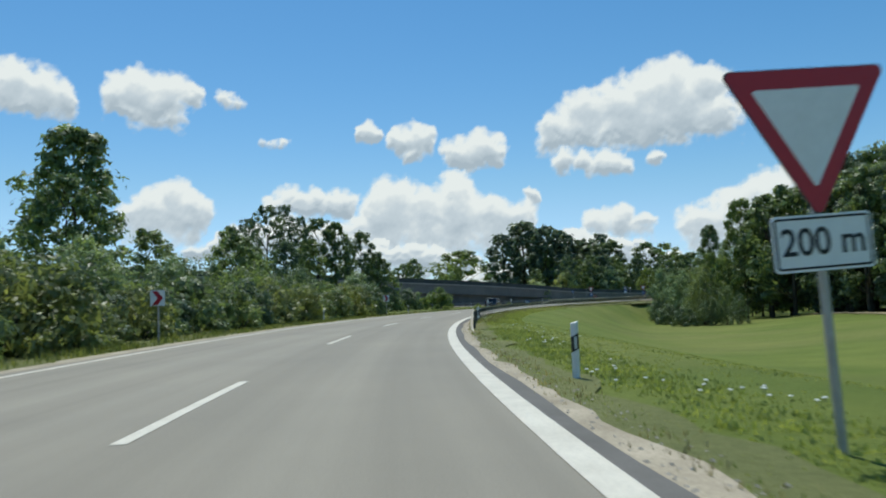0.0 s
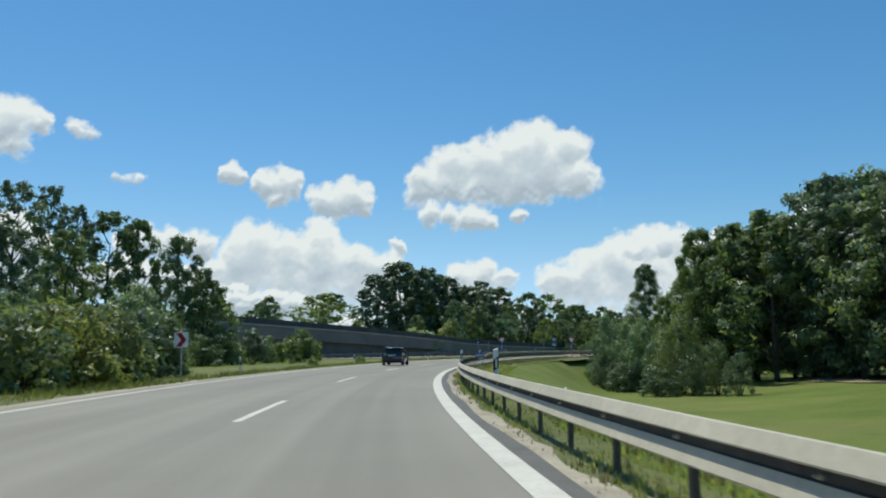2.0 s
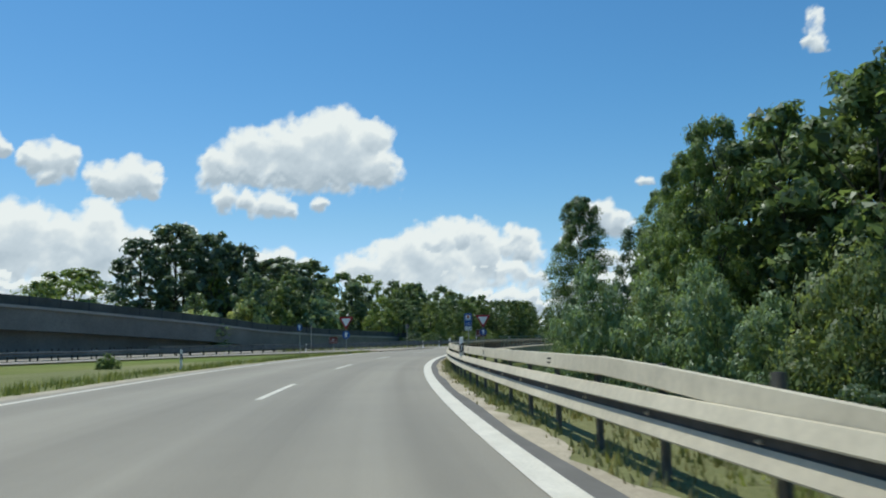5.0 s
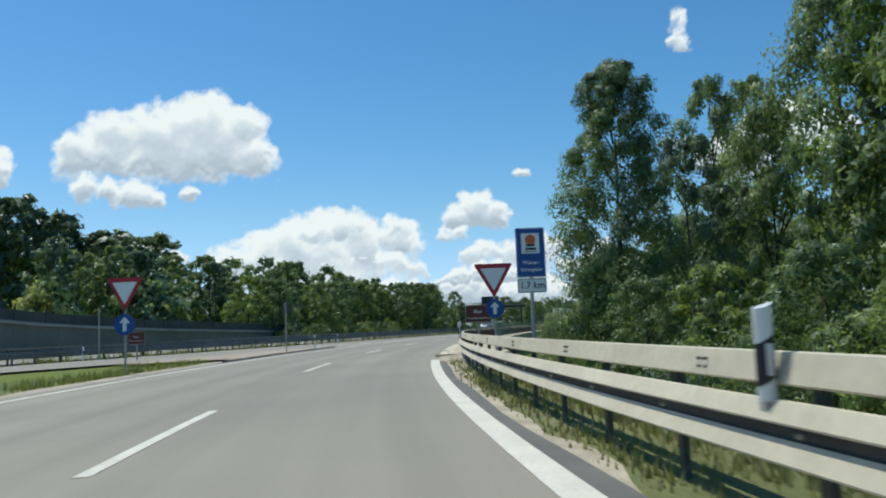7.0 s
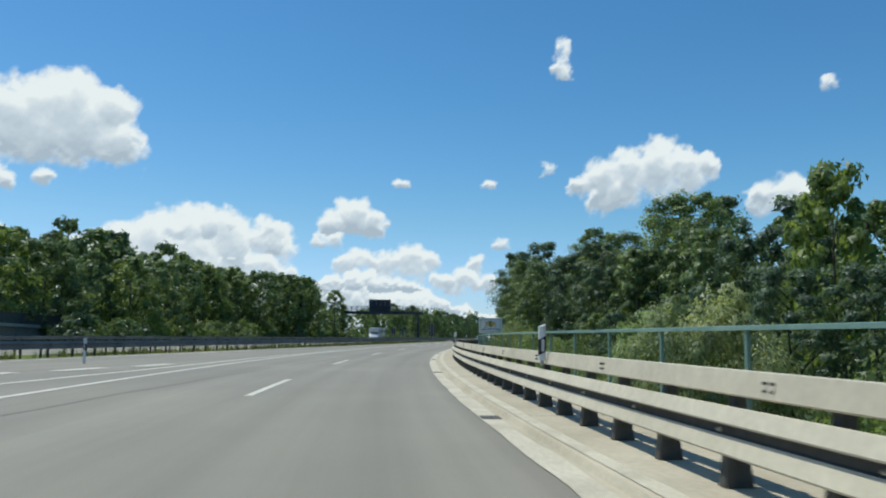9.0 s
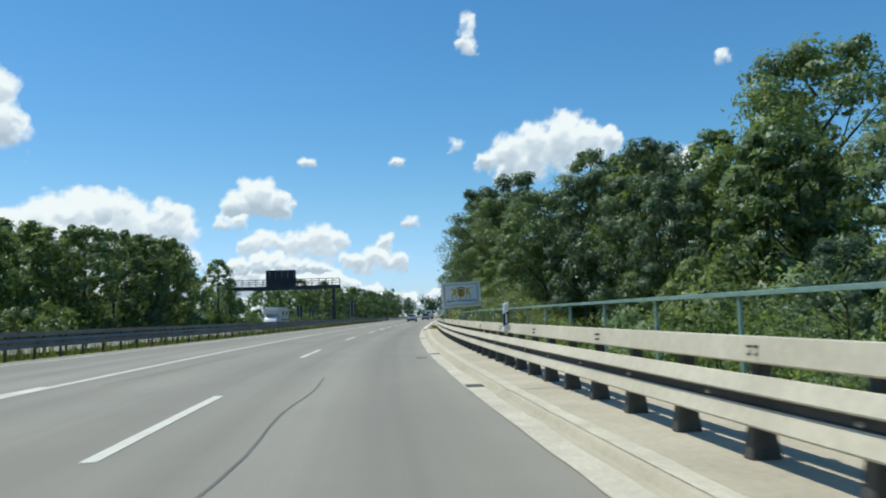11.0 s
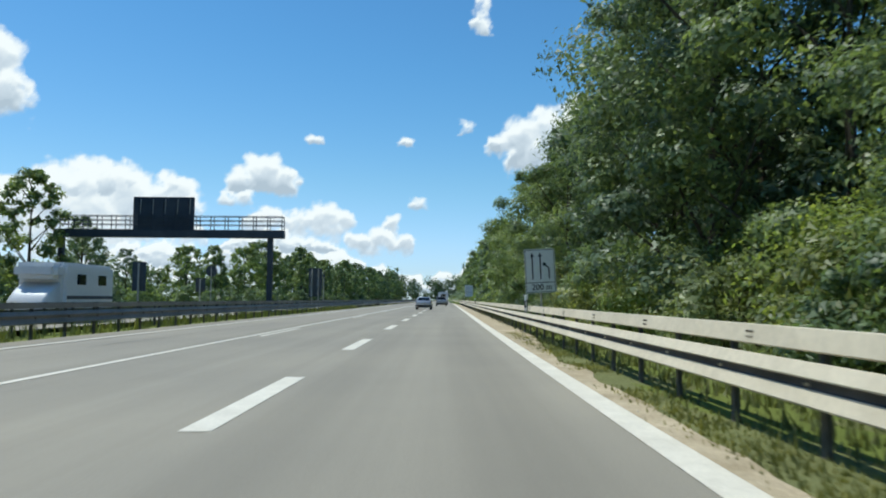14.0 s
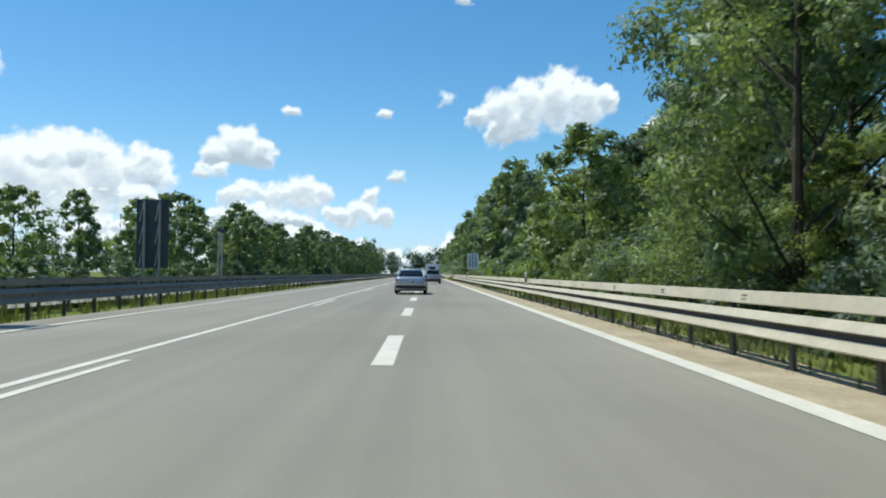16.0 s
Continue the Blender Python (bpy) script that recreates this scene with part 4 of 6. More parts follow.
# trees close to the road before the bridge
put("airy", rd(206.5, 14.8), 21.8, 0.70)
plant([("oval", 98.6, 182.1, 24.5, 0.62), ("oval", 103.8, 181.5, 25.5, 0.6), ("dark", 94.1, 181.4, 19.4, 0.65), ("light", 81.1, 160.9, 23.5, 0.62), ("broad", 88.8, 167.7, 24.5, 0.6), ("light", 79.8, 156.5, 25.5, 0.6),
       ("broad", 88.5, 172.0, 18.4, 0.6), ("light", 71.0, 154.2, 14.0, 0.6), ("willow_light", 65.6, 151.6, 10.4, 0.45), ("dark", 87.0, 174.2, 13.8, 0.98), ("broad", 77.8, 162.7, 13.1, 0.7)])
for s, l, h, k in ((193, 31, 24.2, "dark"), (184, 33, 25.2, "oval"), (177, 38, 25.2, "broad"), (200, 34, 23.2, "dark")):
    put(k, rd(s, l), h)
row(rd, 172, 212, 3.8, 9.5, 13, 2.6, 6.0, ["shrub_dark", "shrub", "shrub_light", "shrub_light"])
row(rd, 174, 200, 6.5, 13, 15.5, 6.5, 9.0, ["light", "broad", "dark"], widen=0.9)
row(rd, 200, 214, 6.5, 13, 15.5, 5, 7, ["broad", "dark"], widen=0.9)
# wood beyond the river
row(rd, 232, 318, 8.5, 26, 33, 13, 16.5, ["oval", "light", "broad", "oval", "dark"])
row(rd, 245, 330, 9.5, 40, 48, 16, 20, ["dark", "oval", "broad"])
row(rd, 222, 300, 7.0, 19, 23, 7, 9.0, ["dark", "broad", "willow", "dark"])
for s, l, h, k, w in ((228.1, 14.1, 7.9, "willow_pale", 0.60), (227.2, 11.6, 7.2, "willow_pale", 0.56), (228.8, 13.0, 5.6, "willow_pale", 0.62), (232.5, 12.0, 5.2, "shrub_olive", 0.7), (221, 15.6, 6.2, "shrub_light", 0.8), (217.5, 14.6, 5.6, "shrub_light", 0.8), (224.5, 17.6, 5.8, "shrub_light", 0.8)):
    put(k, rd(s, l), h, w)
plant([("light", 116.9, 196.1, 15.8, 0.62)])
row(rd, 238, 262, 7.0, 13.5, 16, 4.2, 5.4, ["shrub_dark", "shrub"])
row(rd, 262, 298, 7.5, 12, 15, 5.0, 7.6, ["willow", "shrub_light", "shrub_dark"])
for s, l, h in ((303, 11.2, 6.6), (299.5, 12.2, 6.0), (306.5, 10.6, 6.2)):
    put("shrub_olive", rd(s, l), h)
# the long wood beside the straight
row(rd, 313, 344, 3.4, 9.0, 10.2, 2.6, 4.2, ["shrub_olive", "shrub_olive", "shrub", "shrub_light"])
row(rd, 350.5, 480, 3.6, 8.9, 9.9, 2.8, 4.6, ["shrub_olive", "shrub", "shrub_light", "shrub_dark"])
for s, l, h, k in ((309, 17.5, 14.6, "dark"), (301, 20.8, 16.9, "dark"), (296, 21.5, 14.2, "dark"), (313.5, 15, 13.4, "broad"), (299, 25, 14.8, "oval"), (319, 14, 12.6, "dark"), (306, 22, 16.3, "oval"), (311, 20, 15, "dark"), (290, 24, 15.5, "oval"), (335, 10.4, 16.2, "dark"), (336, 15, 18.2, "dark"), (341.5, 11, 14, "dark"), (335.6, 23.5, 20.5, "oval"), (332, 28, 19.5, "broad"), (329.7, 36.3, 21.5, "oval"), (324, 42, 24, "dark"), (295, 30.4, 22.6, "broad"), (341, 42, 22, "oval"), (358, 9.6, 11.6, "broad"), (374, 9.4, 12, "broad"), (404.5, 10.5, 11.2, "broad"), (391, 15.2, 18, "dark"), (386, 14.8, 18.5, "oval"), (395, 18, 17, "dark")):
    put(k, rd(s, l), h)
row(rd, 315, 329, 5.2, 12.0, 14, 8.0, 10.0, ["light", "light", "broad"])
row(rd, 330, 387, 5.2, 12.0, 14, 11.5, 15.5, ["broad", "dark", "oval", "dark"])
row(rd, 393, 450, 6.0, 14, 16.5, 9, 12, ["oval", "broad", "light", "dark"])
row(rd, 312, 386, 16, 21.5, 25, 14, 16.5, ["light", "oval", "broad"])
row(rd, 400, 455, 7.5, 21, 25, 13, 16, ["oval", "dark", "broad"])
row(rd, 456, 500, 6, 12.5, 15, 15, 18.5, ["oval", "dark", "broad"])
row(rd, 490, 860, 10, 13, 16, 14, 19, ["oval", "dark", "broad"])
row(rd, 490, 860, 9, 9.5, 11, 4, 6, ["shrub_dark", "shrub"], widen=2.0)
# left of the slip road
row(rd, 6, 88, 2.8, -11.8, -9.9, 2.4, 4.0, ["shrub", "shrub_olive", "shrub_olive", "shrub_dark"])
for x, y, h in ((-8.8, 89.5, 4.2), (-9.6, 86.0, 3.6)):
    put("shrub_rust", Vector((x, y, 0)), h, 0.8)
row(rd, 8, 92, 4.2, -16.5, -13.5, 4.0, 6.0, ["shrub_dark", "shrub", "willow"])
for s, l, h, k in ((52, -23, 14.5, "airy"), (46, -20, 10, "oval"), (60, -22, 8, "broad"), (38, -22, 10, "dark"), (76, -22, 9, "broad"), (104, -27, 11, "oval"), (96, -26, 10, "dark"), (124, -25, 9, "light"), (88, -27, 9, "broad")):
    put(k, rd(s, l), h)
plant([("thin", -15.3, 128.3, 18.1, 0.80), ("thin", -12.8, 131.8, 18.5, 0.61), ("thin", -18.9, 132.6, 16.5, 0.76), ("broad", -20.8, 125.9, 14.5, 0.63), ("oval", -7.5, 133.6, 16.4, 0.94), ("oval", -4.3, 133.9, 15.7, 0.72),
       ("dark", 0.0, 132.2, 13.8, 0.81), ("dark", 2.7, 129.3, 10.1, 0.72), ("thin", -10.1, 131.2, 16.4, 0.61)])
row(rd, 90, 140, 4.5, -24, -21, 3.0, 5.0, ["shrub", "shrub_light", "shrub_dark"])
row(rd, 100, 145, 9, -20, -17, 0.5, 0.9, ["shrub", "shrub_light"])
row(rd, 118, 165, 17, -13.5, -11.5, 0.8, 1.1, ["shrub_light"])
# between motorway and flyover
plant([("willow", 49.6, 223.4, 6.8, 1.35), ("willow_pale", 69.4, 269.8, 12.8, 0.8), ("willow_pale", 58.9, 277.7, 9.4, 1.25)])
row(mw, 120, 255, 9, -40, -37, 1.8, 3.0, ["shrub", "shrub_light", "shrub_dark"])
# beyond the flyover
plant([("poplar", 56.3, 324.2, 30.0, 1.23), ("poplar", 67.0, 334.4, 35.8, 1.32), ("poplar", 74.5, 325.4, 32.4, 1.11), ("poplar", 83.3, 326.2, 29.2, 1.18), ("poplar", 91.4, 320.6, 25.5, 1.58), ("poplar", 103.0, 327.2, 25.8, 1.38),
       ("dark", -5.4, 206.8, 19.8, 0.52), ("broad", 1.8, 227.7, 15.9, 0.64), ("broad", 46.9, 406.3, 28.4, 1.57), ("oval", 17.9, 408.0, 22.5, 1.80)])
plant([("poplar", 70.8, 341.7, 36.8, 0.9), ("poplar", 80.7, 355.1, 35.8, 0.8), ("poplar", 94.2, 377.8, 35.8, 0.9), ("poplar", 108.2, 394.9, 32.2, 1.0), ("poplar", 126.5, 415.5, 36.6, 1.1), ("oval", 151.1, 417.2, 30.9, 1.24),
       ("oval", 165.7, 421.9, 30.7, 1.30), ("broad", 172.7, 407.4, 24.3, 1.18), ("willow_light", 82.4, 318.9, 15.6, 0.88), ("light", 75.8, 325.5, 20.0, 0.77), ("light", 158.8, 358.3, 17.1, 1.29)])
row(mw, 40, 250, 15, -90, -70, 13, 17, ["broad", "oval", "dark", "thin"])
row(mw, -160, 60, 17, -80, -66, 14, 18, ["broad", "dark", "oval"])
row(mw, 254, 302, 6.5, -64, -57, 15.5, 17.5, ["dark", "broad", "oval"])
row(mw, 262, 330, 10, -66, -55, 10, 14, ["willow", "light", "oval"])
row(mw, 300, 372, 8.5, -56, -48, 14, 18, ["oval", "dark", "broad"])
row(mw, 268, 345, 5.8, -38, -33, 10, 13, ["broad", "light", "oval", "broad"])
row(mw, 270, 350, 5, -31, -28.5, 3, 5, ["shrub", "shrub_light", "shrub_dark"])
row(mw, 330, 372, 6, -35, -30, 11.5, 13.5, ["broad", "oval", "broad"])
row(mw, 372, 480, 8, -66, -52, 5, 8, ["shrub_dark", "shrub"], widen=1.5)
put("thin", mw(384, -32), 9.5)
put("broad", mw(391, -35), 8.5)
row(mw, 352, 412, 6, -33, -29, 2.2, 4.0, ["shrub_light", "shrub", "shrub_dark"])
for u, l, h, k in ((418, -42, 8.5, "thin"), (425, -36, 9.5, "broad"), (436, -35, 10.5, "oval"), (446, -34, 7, "dark"), (404, -52, 7, "broad")):
    put(k, mw(u, l), h)
row(mw, 455, 560, 6.5, -36, -28, 10, 14, ["broad", "oval", "dark"])
row(mw, 560, 860, 11, -36, -27, 11, 15, ["broad", "dark", "oval"])
row(mw, 410, 600, 7, -29, -27, 2.5, 4, ["shrub", "shrub_dark"])
row(rd, 320, 341, 6.0, 10.2, 11.4, 4.8, 6.4, ["shrub_olive", "shrub_light", "shrub_olive"])
row(rd, 352, 384, 7.0, 10.4, 11.6, 4.8, 6.6, ["shrub_light", "shrub_olive", "light"])


def far_wood(name, x0, y0, x1, y1, h0, h1, seed, label):
    """A distant line of trees, too far to tell apart."""
    rng = np.random.default_rng(seed)
    n = int(math.hypot(x1 - x0, y1 - y0) / 7)
    cl = []
    for i in range(n):
        f = (i + rng.random()) / n
        h = rng.uniform(h0, h1)
        for k in range(3):
            cl.append(((x0 + (x1 - x0) * f + rng.normal() * 4, y0 + (y1 - y0) * f + rng.normal() * 4, h * (0.3 + 0.25 * k) - 3), h * 0.3))
    tagged(new(name, foliage(name, rng, cl, 70, 1.05, M_LEAF_DARK, 0.38, 0.5)), label, "woodland", "", "stuff")


for i, (a0, a1, r) in enumerate(((40, 5, 620), (5, -20, 560), (-20, -45, 700), (-45, -70, 900), (-70, -110, 520))):
    far_wood("far_woodland", -r * math.sin(radians(a0)) + 60, r * math.cos(radians(a0)) + 80, -r * math.sin(radians(a1)) + 60, r * math.cos(radians(a1)) + 80, 17, 26, 50 + i, "hazy dark green woodland along the horizon")

# ---- grasses and weeds ----
def blades(name, where, u0, u1, l0, l1, count, h0, h1, seed, label, material=M_BLADE, zoff=-0.08, skew=1.0):
    rng = np.random.default_rng(seed)
    u, l = rng.uniform(u0, u1, count), l0 + (l1 - l0) * rng.random(count) ** skew
    keep = np.array([noise.noise(Vector((a * 0.35, b * 0.9, seed))) > -0.28 for a, b in zip(u, l)])
    u, l = u[keep], l[keep]
    v, f = [], []
    for a, b in zip(u, l):
        p = where(a, b)
        z = max(gz_fast(p, a, b, where), -3) + zoff
        for _ in range(4):
            h, w = rng.uniform(h0, h1), rng.uniform(0.012, 0.035)
            q = p + Vector((rng.normal() * 0.1, rng.normal() * 0.1, 0))
            ang, lean = rng.uniform(0, 6.28), rng.normal() * 0.3 * h
            ca, sa = math.cos(ang), math.sin(ang)
            i = len(v)
            v += [(q.x - ca * w, q.y - sa * w, z), (q.x + ca * w, q.y + sa * w, z), (q.x - sa * lean, q.y + ca * lean, z + h)]
            f.append((i, i + 1, i + 2))
    me = bpy.data.meshes.new(name)
    me.from_pydata(v, [], f)
    me.materials.append(material)
    return tagged(new(name, me), label, "grass", "", "stuff")


def gz_fast(p, a, b, where):
    if where is rd and 0 < b < 5.7:
        return -0.05 - 0.10 * max(0.0, b - 4.9)
    if where is rd and b > 0:
        return gz(p) + 0.02
    return -0.05


blades("verge_grass_blades", rd, 2, 36, 4.85, 7.4, 2600, 0.03, 0.085, 8, "short uneven grass on the verge", M_BLADE_MEADOW, zoff=-0.035, skew=1.5)
blades("verge_grass_blades", rd, 4, 50, 5.2, 17.0, 3600, 0.02, 0.055, 18, "mown yellow-green grass beside the verge", M_BLADE_MEADOW, zoff=-0.03, skew=1.6)
blades("verge_grass_blades", rd, 4, 60, 4.6, 5.3, 900, 0.05, 0.18, 9, "straw-coloured tufts in the gravel", M_BLADE_DRY)
blades("verge_grass_blades", rd, 44, 120, 4.85, 7.8, 4400, 0.04, 0.14, 1, "long seeding grass below the guardrail", M_BLADE_MEADOW, zoff=-0.025, skew=1.8)
blades("verge_grass_blades", rd, 46, 194, 4.65, 6.2, 3000, 0.05, 0.18, 7, "dry seeding grass stalks along the gravel", M_BLADE_DRY, zoff=-0.02)
blades("verge_grass_blades", rd, 120, 194, 4.8, 7.0, 3000, 0.05, 0.20, 2, "long dry grass below the guardrail", M_BLADE_SHORT, zoff=-0.02)
blades("verge_grass_blades", rd, 311, 400, 5.3, 7.8, 2600, 0.06, 0.26, 3, "patchy grass behind the sandy shoulder", M_BLADE_SHORT, zoff=-0.03)
blades("verge_grass_blades", rd, 309, 341, 4.6, 5.4, 1900, 0.03, 0.11, 12, "short green grass strip along the edge line", M_BLADE_SHORT, zoff=-0.02)
blades("verge_grass_blades", rd, 4, 196.5, -8.6, -6.7, 5100, 0.12, 0.42, 4, "unmown grass beside the left edge line")
blades("verge_grass_blades", mw, 200, 420, -11.4, -9.9, 2600, 0.25, 0.7, 5, "tall weeds between the central rails")


def blossoms(s0, s1, l0, l1, n, h, seed):
    """Flat white umbels on thin stalks."""
    r = random.Random(seed)
    for _ in range(n):
        s, l = r.uniform(s0, s1), r.uniform(l0, l1)
        p = rd(s, l)
        t = thing("wildflower", pose(p.x, p.y, (gz(p) if l > 5.7 else -0.1) - 0.03), "white umbel wildflower on a thin stalk in the verge", "flower", "verge flowers")
        bm = bmesh.new()
        hh = h * r.uniform(0.6, 1.1)
        tube(bm, (0, 0, 0), (0.02, 0.01, hh), 0.006, 0.004, 5)
        part("stalk", bm, M_BLADE, t)
        bm = bmesh.new()
        tube(bm, (0.02, 0.01, hh - 0.006), (0.02, 0.01, hh + 0.010), 0.034, 0.020, 9)
        part("umbel", bm, M_FLOWER, t)


blossoms(9.0, 12.0, 6.4, 8.0, 16, 0.10, 3)
blossoms(11, 15, 5.6, 6.6, 9, 0.16, 23)
blossoms(20, 24, 6.0, 7.2, 12, 0.22, 13)
blossoms(30, 44, 6.4, 9.4, 16, 0.14, 14)
blossoms(40, 66, 5.3, 7.0, 14, 0.5, 4)
blossoms(22, 40, -9.2, -7.4, 14, 0.8, 5)

# ---- signs ----
def pole(parent, x, y, z0, z1, r=0.038, material=M_POLE, name="pole"):
    bm = bmesh.new()
    tube(bm, (x, y, z0), (x, y, z1), r, seg=12)
    tube(bm, (x, y, z1), (x, y, z1 + 0.015), r, r * 0.5, seg=12)
    return part(name, bm, material, parent)


def board(parent, name, outline, material, y=0.0, thick=0.025, label=""):
    bm = bmesh.new()
    plate(bm, outline, y, thick)
    return part(name, bm, material, parent, label)


def clamp(parent, z, y=0.05):
    bm = bmesh.new()
    box(bm, 0, y, z, 0.14, 0.05, 0.04, 0.006)
    part("clamp", bm, M_POLE, parent)


def yield_sign(m, w, zc, z0, label, under="", group="", size=None):
    """A give-way triangle, with a plate or a round sign below it."""
    t = thing("give_way_sign", m, label, "road sign", group)
    h = w * 0.866
    board(t, "back_plate", tri_round(w, 0, zc, 0.05), M_SIGN_BACK, 0.006, 0.02)
    red = board(t, "red_border", tri_round(w * 0.985, 0, zc, 0.048), M_SIGN_RED, 0.0, 0.008)
    board(red, "white_field", tri_round(w * 0.66, 0, zc + h * 0.035, 0.02), M_SIGN_WHITE, -0.004, 0.006)
    top = zc + h / 2 - 0.05
    pole(t, 0, 0.065, z0, top)
    clamp(t, zc + h * 0.28), clamp(t, zc - h * 0.1)
    if under == "plate":
        pw, ph, pz = size
        board(t, "plate_back", round_rect(pw, ph, 0.04, 0, pz), M_SIGN_BACK, 0.008, 0.02)
        pl = board(t, "distance_plate", round_rect(pw, ph, 0.04, 0, pz), M_SIGN_WHITE, 0.0, 0.008)
        frame_ring(pl, pw * 0.955, ph * 0.91, 0.018, pz, M_SIGN_BLACK, 0.03)
        writing("200 m", ph * 0.68, pl, M_SIGN_BLACK, 0, -0.004, pz, squeeze=0.92)
        clamp(t, pz)
    if under == "arrow":
        r, pz = size
        arrow_disc(t, r, pz)
        clamp(t, pz)
    return t


def frame_ring(parent, w, h, line_w, zc, material, r=0.03, y=-0.003, x=0.0):
    """A thin raised border on a board."""
    bm = bmesh.new()
    a, b = round_rect(w, h, r, x, zc), round_rect(w - 2 * line_w, h - 2 * line_w, max(0.004, r - line_w), x, zc)
    va, vb = [bm.verts.new((p, y, q)) for p, q in a], [bm.verts.new((p, y, q)) for p, q in b]
    n = len(a)
    for i in range(n):
        bm.faces.new((va[i], va[(i + 1) % n], vb[(i + 1) % n], vb[i]))
    bmesh.ops.solidify(bm, geom=bm.faces[:], thickness=0.002)
    return part("border", bm, material, parent)


def arrow_disc(t, r, pz):
    board(t, "disc_back", disc(r, 0, pz), M_SIGN_BACK, 0.008, 0.02)
    d = board(t, "round_plate", disc(r * 0.99, 0, pz), M_SIGN_BLUE, 0.0, 0.008, "blue round plate with a white arrow")
    bm = bmesh.new()
    plate(bm, [(-0.055 * r / 0.3, pz - 0.62 * r), (0.055 * r / 0.3, pz - 0.62 * r), (0.055 * r / 0.3, pz + 0.5 * r), (-0.055 * r / 0.3, pz + 0.5 * r)], -0.003, 0.003)
    part("arrow_shaft", bm, M_SIGN_WHITE, d)
    bm = bmesh.new()
    plate(bm, [(0, pz + 0.72 * r), (-0.48 * r, pz + 0.2 * r), (-0.32 * r, pz + 0.1 * r), (0, pz + 0.45 * r), (0.32 * r, pz + 0.1 * r), (0.48 * r, pz + 0.2 * r)], -0.006, 0.003)
    part("arrow_head", bm, M_SIGN_WHITE, d)


# big give-way sign with its distance plate
yield_sign(at_rd(6.05, 6.14, 0, 2, -3), 1.45, 2.41, -0.3, "red-bordered give-way sign above a 200 m plate", "plate", size=(0.86, 0.46, 1.60))
yield_sign(at_rd(184.2, 6.2, 0, 2), 1.34, 2.72, -0.8, "give-way sign above a round blue arrow sign", "arrow", "give-way pair", (0.31, 1.78))
yield_sign(at_rd(186.4, -7.05, 0, -4), 1.42, 2.86, -0.3, "give-way sign above a round blue arrow sign on the island", "arrow", "give-way pair", (0.39, 1.77))
t = thing("arrow_sign", at_rd(186, -11.5, 0, -30), "round blue arrow sign on a post beside the motorway", "road sign")
arrow_disc(t, 0.36, 2.55)
pole(t, 0, 0.065, -0.5, 2.9)
clamp(t, 2.55)

# chevron boards on the outside of the bend
def chevron(m, w, zc, label):
    t = thing("chevron_sign", m, label, "road sign", "bend chevrons")
    board(t, "back_plate", round_rect(w, w, 0.03, 0, zc), M_SIGN_BACK, 0.008, 0.02)
    pl = board(t, "face", round_rect(w, w, 0.03, 0, zc), M_SIGN_WHITE, 0.0, 0.008)
    bm = bmesh.new()
    k = w * 0.5
    plate(bm, [(-0.75 * k, zc + 0.92 * k), (0.0, zc + 0.92 * k), (0.75 * k, zc), (0.0, zc - 0.92 * k), (-0.75 * k, zc - 0.92 * k), (0.0, zc)], -0.003, 0.003)
    part("chevron_arrow", bm, M_SIGN_RED, pl)
    pole(t, 0, 0.065, -0.5, zc + w * 0.4)
    clamp(t, zc)
    return t


chevron(at_rd(31, -7.7, 0, -6), 0.62, 1.75, "red and white chevron board among the bushes")
chevron(at_rd(81.5, -7.7, 0, -8), 0.68, 1.78, "red and white chevron board beside the bend")

# water protection sign
t = thing("information_sign", at_rd(173.0, 5.75, 0, 2), "tall blue water-protection sign with a white distance plate", "road sign")
board(t, "back_plate", round_rect(0.58, 0.98, 0.03, 0, 2.62), M_SIGN_BACK, 0.008, 0.02)
face = board(t, "face", round_rect(0.58, 0.98, 0.03, 0, 2.62), M_SIGN_BLUE, 0.0, 0.008)
frame_ring(face, 0.565, 0.965, 0.012, 2.62, M_SIGN_WHITE)
board(face, "picture_field", round_rect(0.36, 0.40, 0.01, 0, 2.80), M_SIGN_WHITE, -0.003, 0.003)
bm = bmesh.new()
plate(bm, disc(0.105, 0, 2.87), -0.006, 0.003)
plate(bm, [(-0.09, 2.74), (0.09, 2.74), (0.09, 2.78), (-0.09, 2.78)], -0.0065, 0.003, 1)
plate(bm, [(-0.11, 2.67), (0.11, 2.67), (0.11, 2.715), (-0.11, 2.715)], -0.0065, 0.003, 1)
plate(bm, [(-0.12, 2.635), (0.12, 2.635), (0.12, 2.65), (-0.12, 2.65)], -0.0065, 0.003, 1)
part("tanker_symbol", bm, [M_SIGN_ORANGE, M_SIGN_BLACK], face, "orange disc over black wave bars")
writing("Wasser-", 0.10, face, M_SIGN_WHITE, 0, -0.003, 2.42)
writing("Schutzgebiet", 0.092, face, M_SIGN_WHITE, 0, -0.003, 2.28, squeeze=0.92)
board(t, "plate_back", round_rect(0.58, 0.29, 0.03, 0, 1.97), M_SIGN_BACK, 0.008, 0.02)
pl = board(t, "distance_plate", round_rect(0.58, 0.29, 0.03, 0, 1.97), M_SIGN_WHITE, 0.0, 0.008)
frame_ring(pl, 0.55, 0.26, 0.01, 1.97, M_SIGN_BLACK)
writing("1.7 km", 0.19, pl, M_SIGN_BLACK, 0, -0.004, 1.97, squeeze=0.95)
pole(t, 0, 0.065, -0.8, 3.05)
clamp(t, 2.9), clamp(t, 2.3), clamp(t, 1.97)

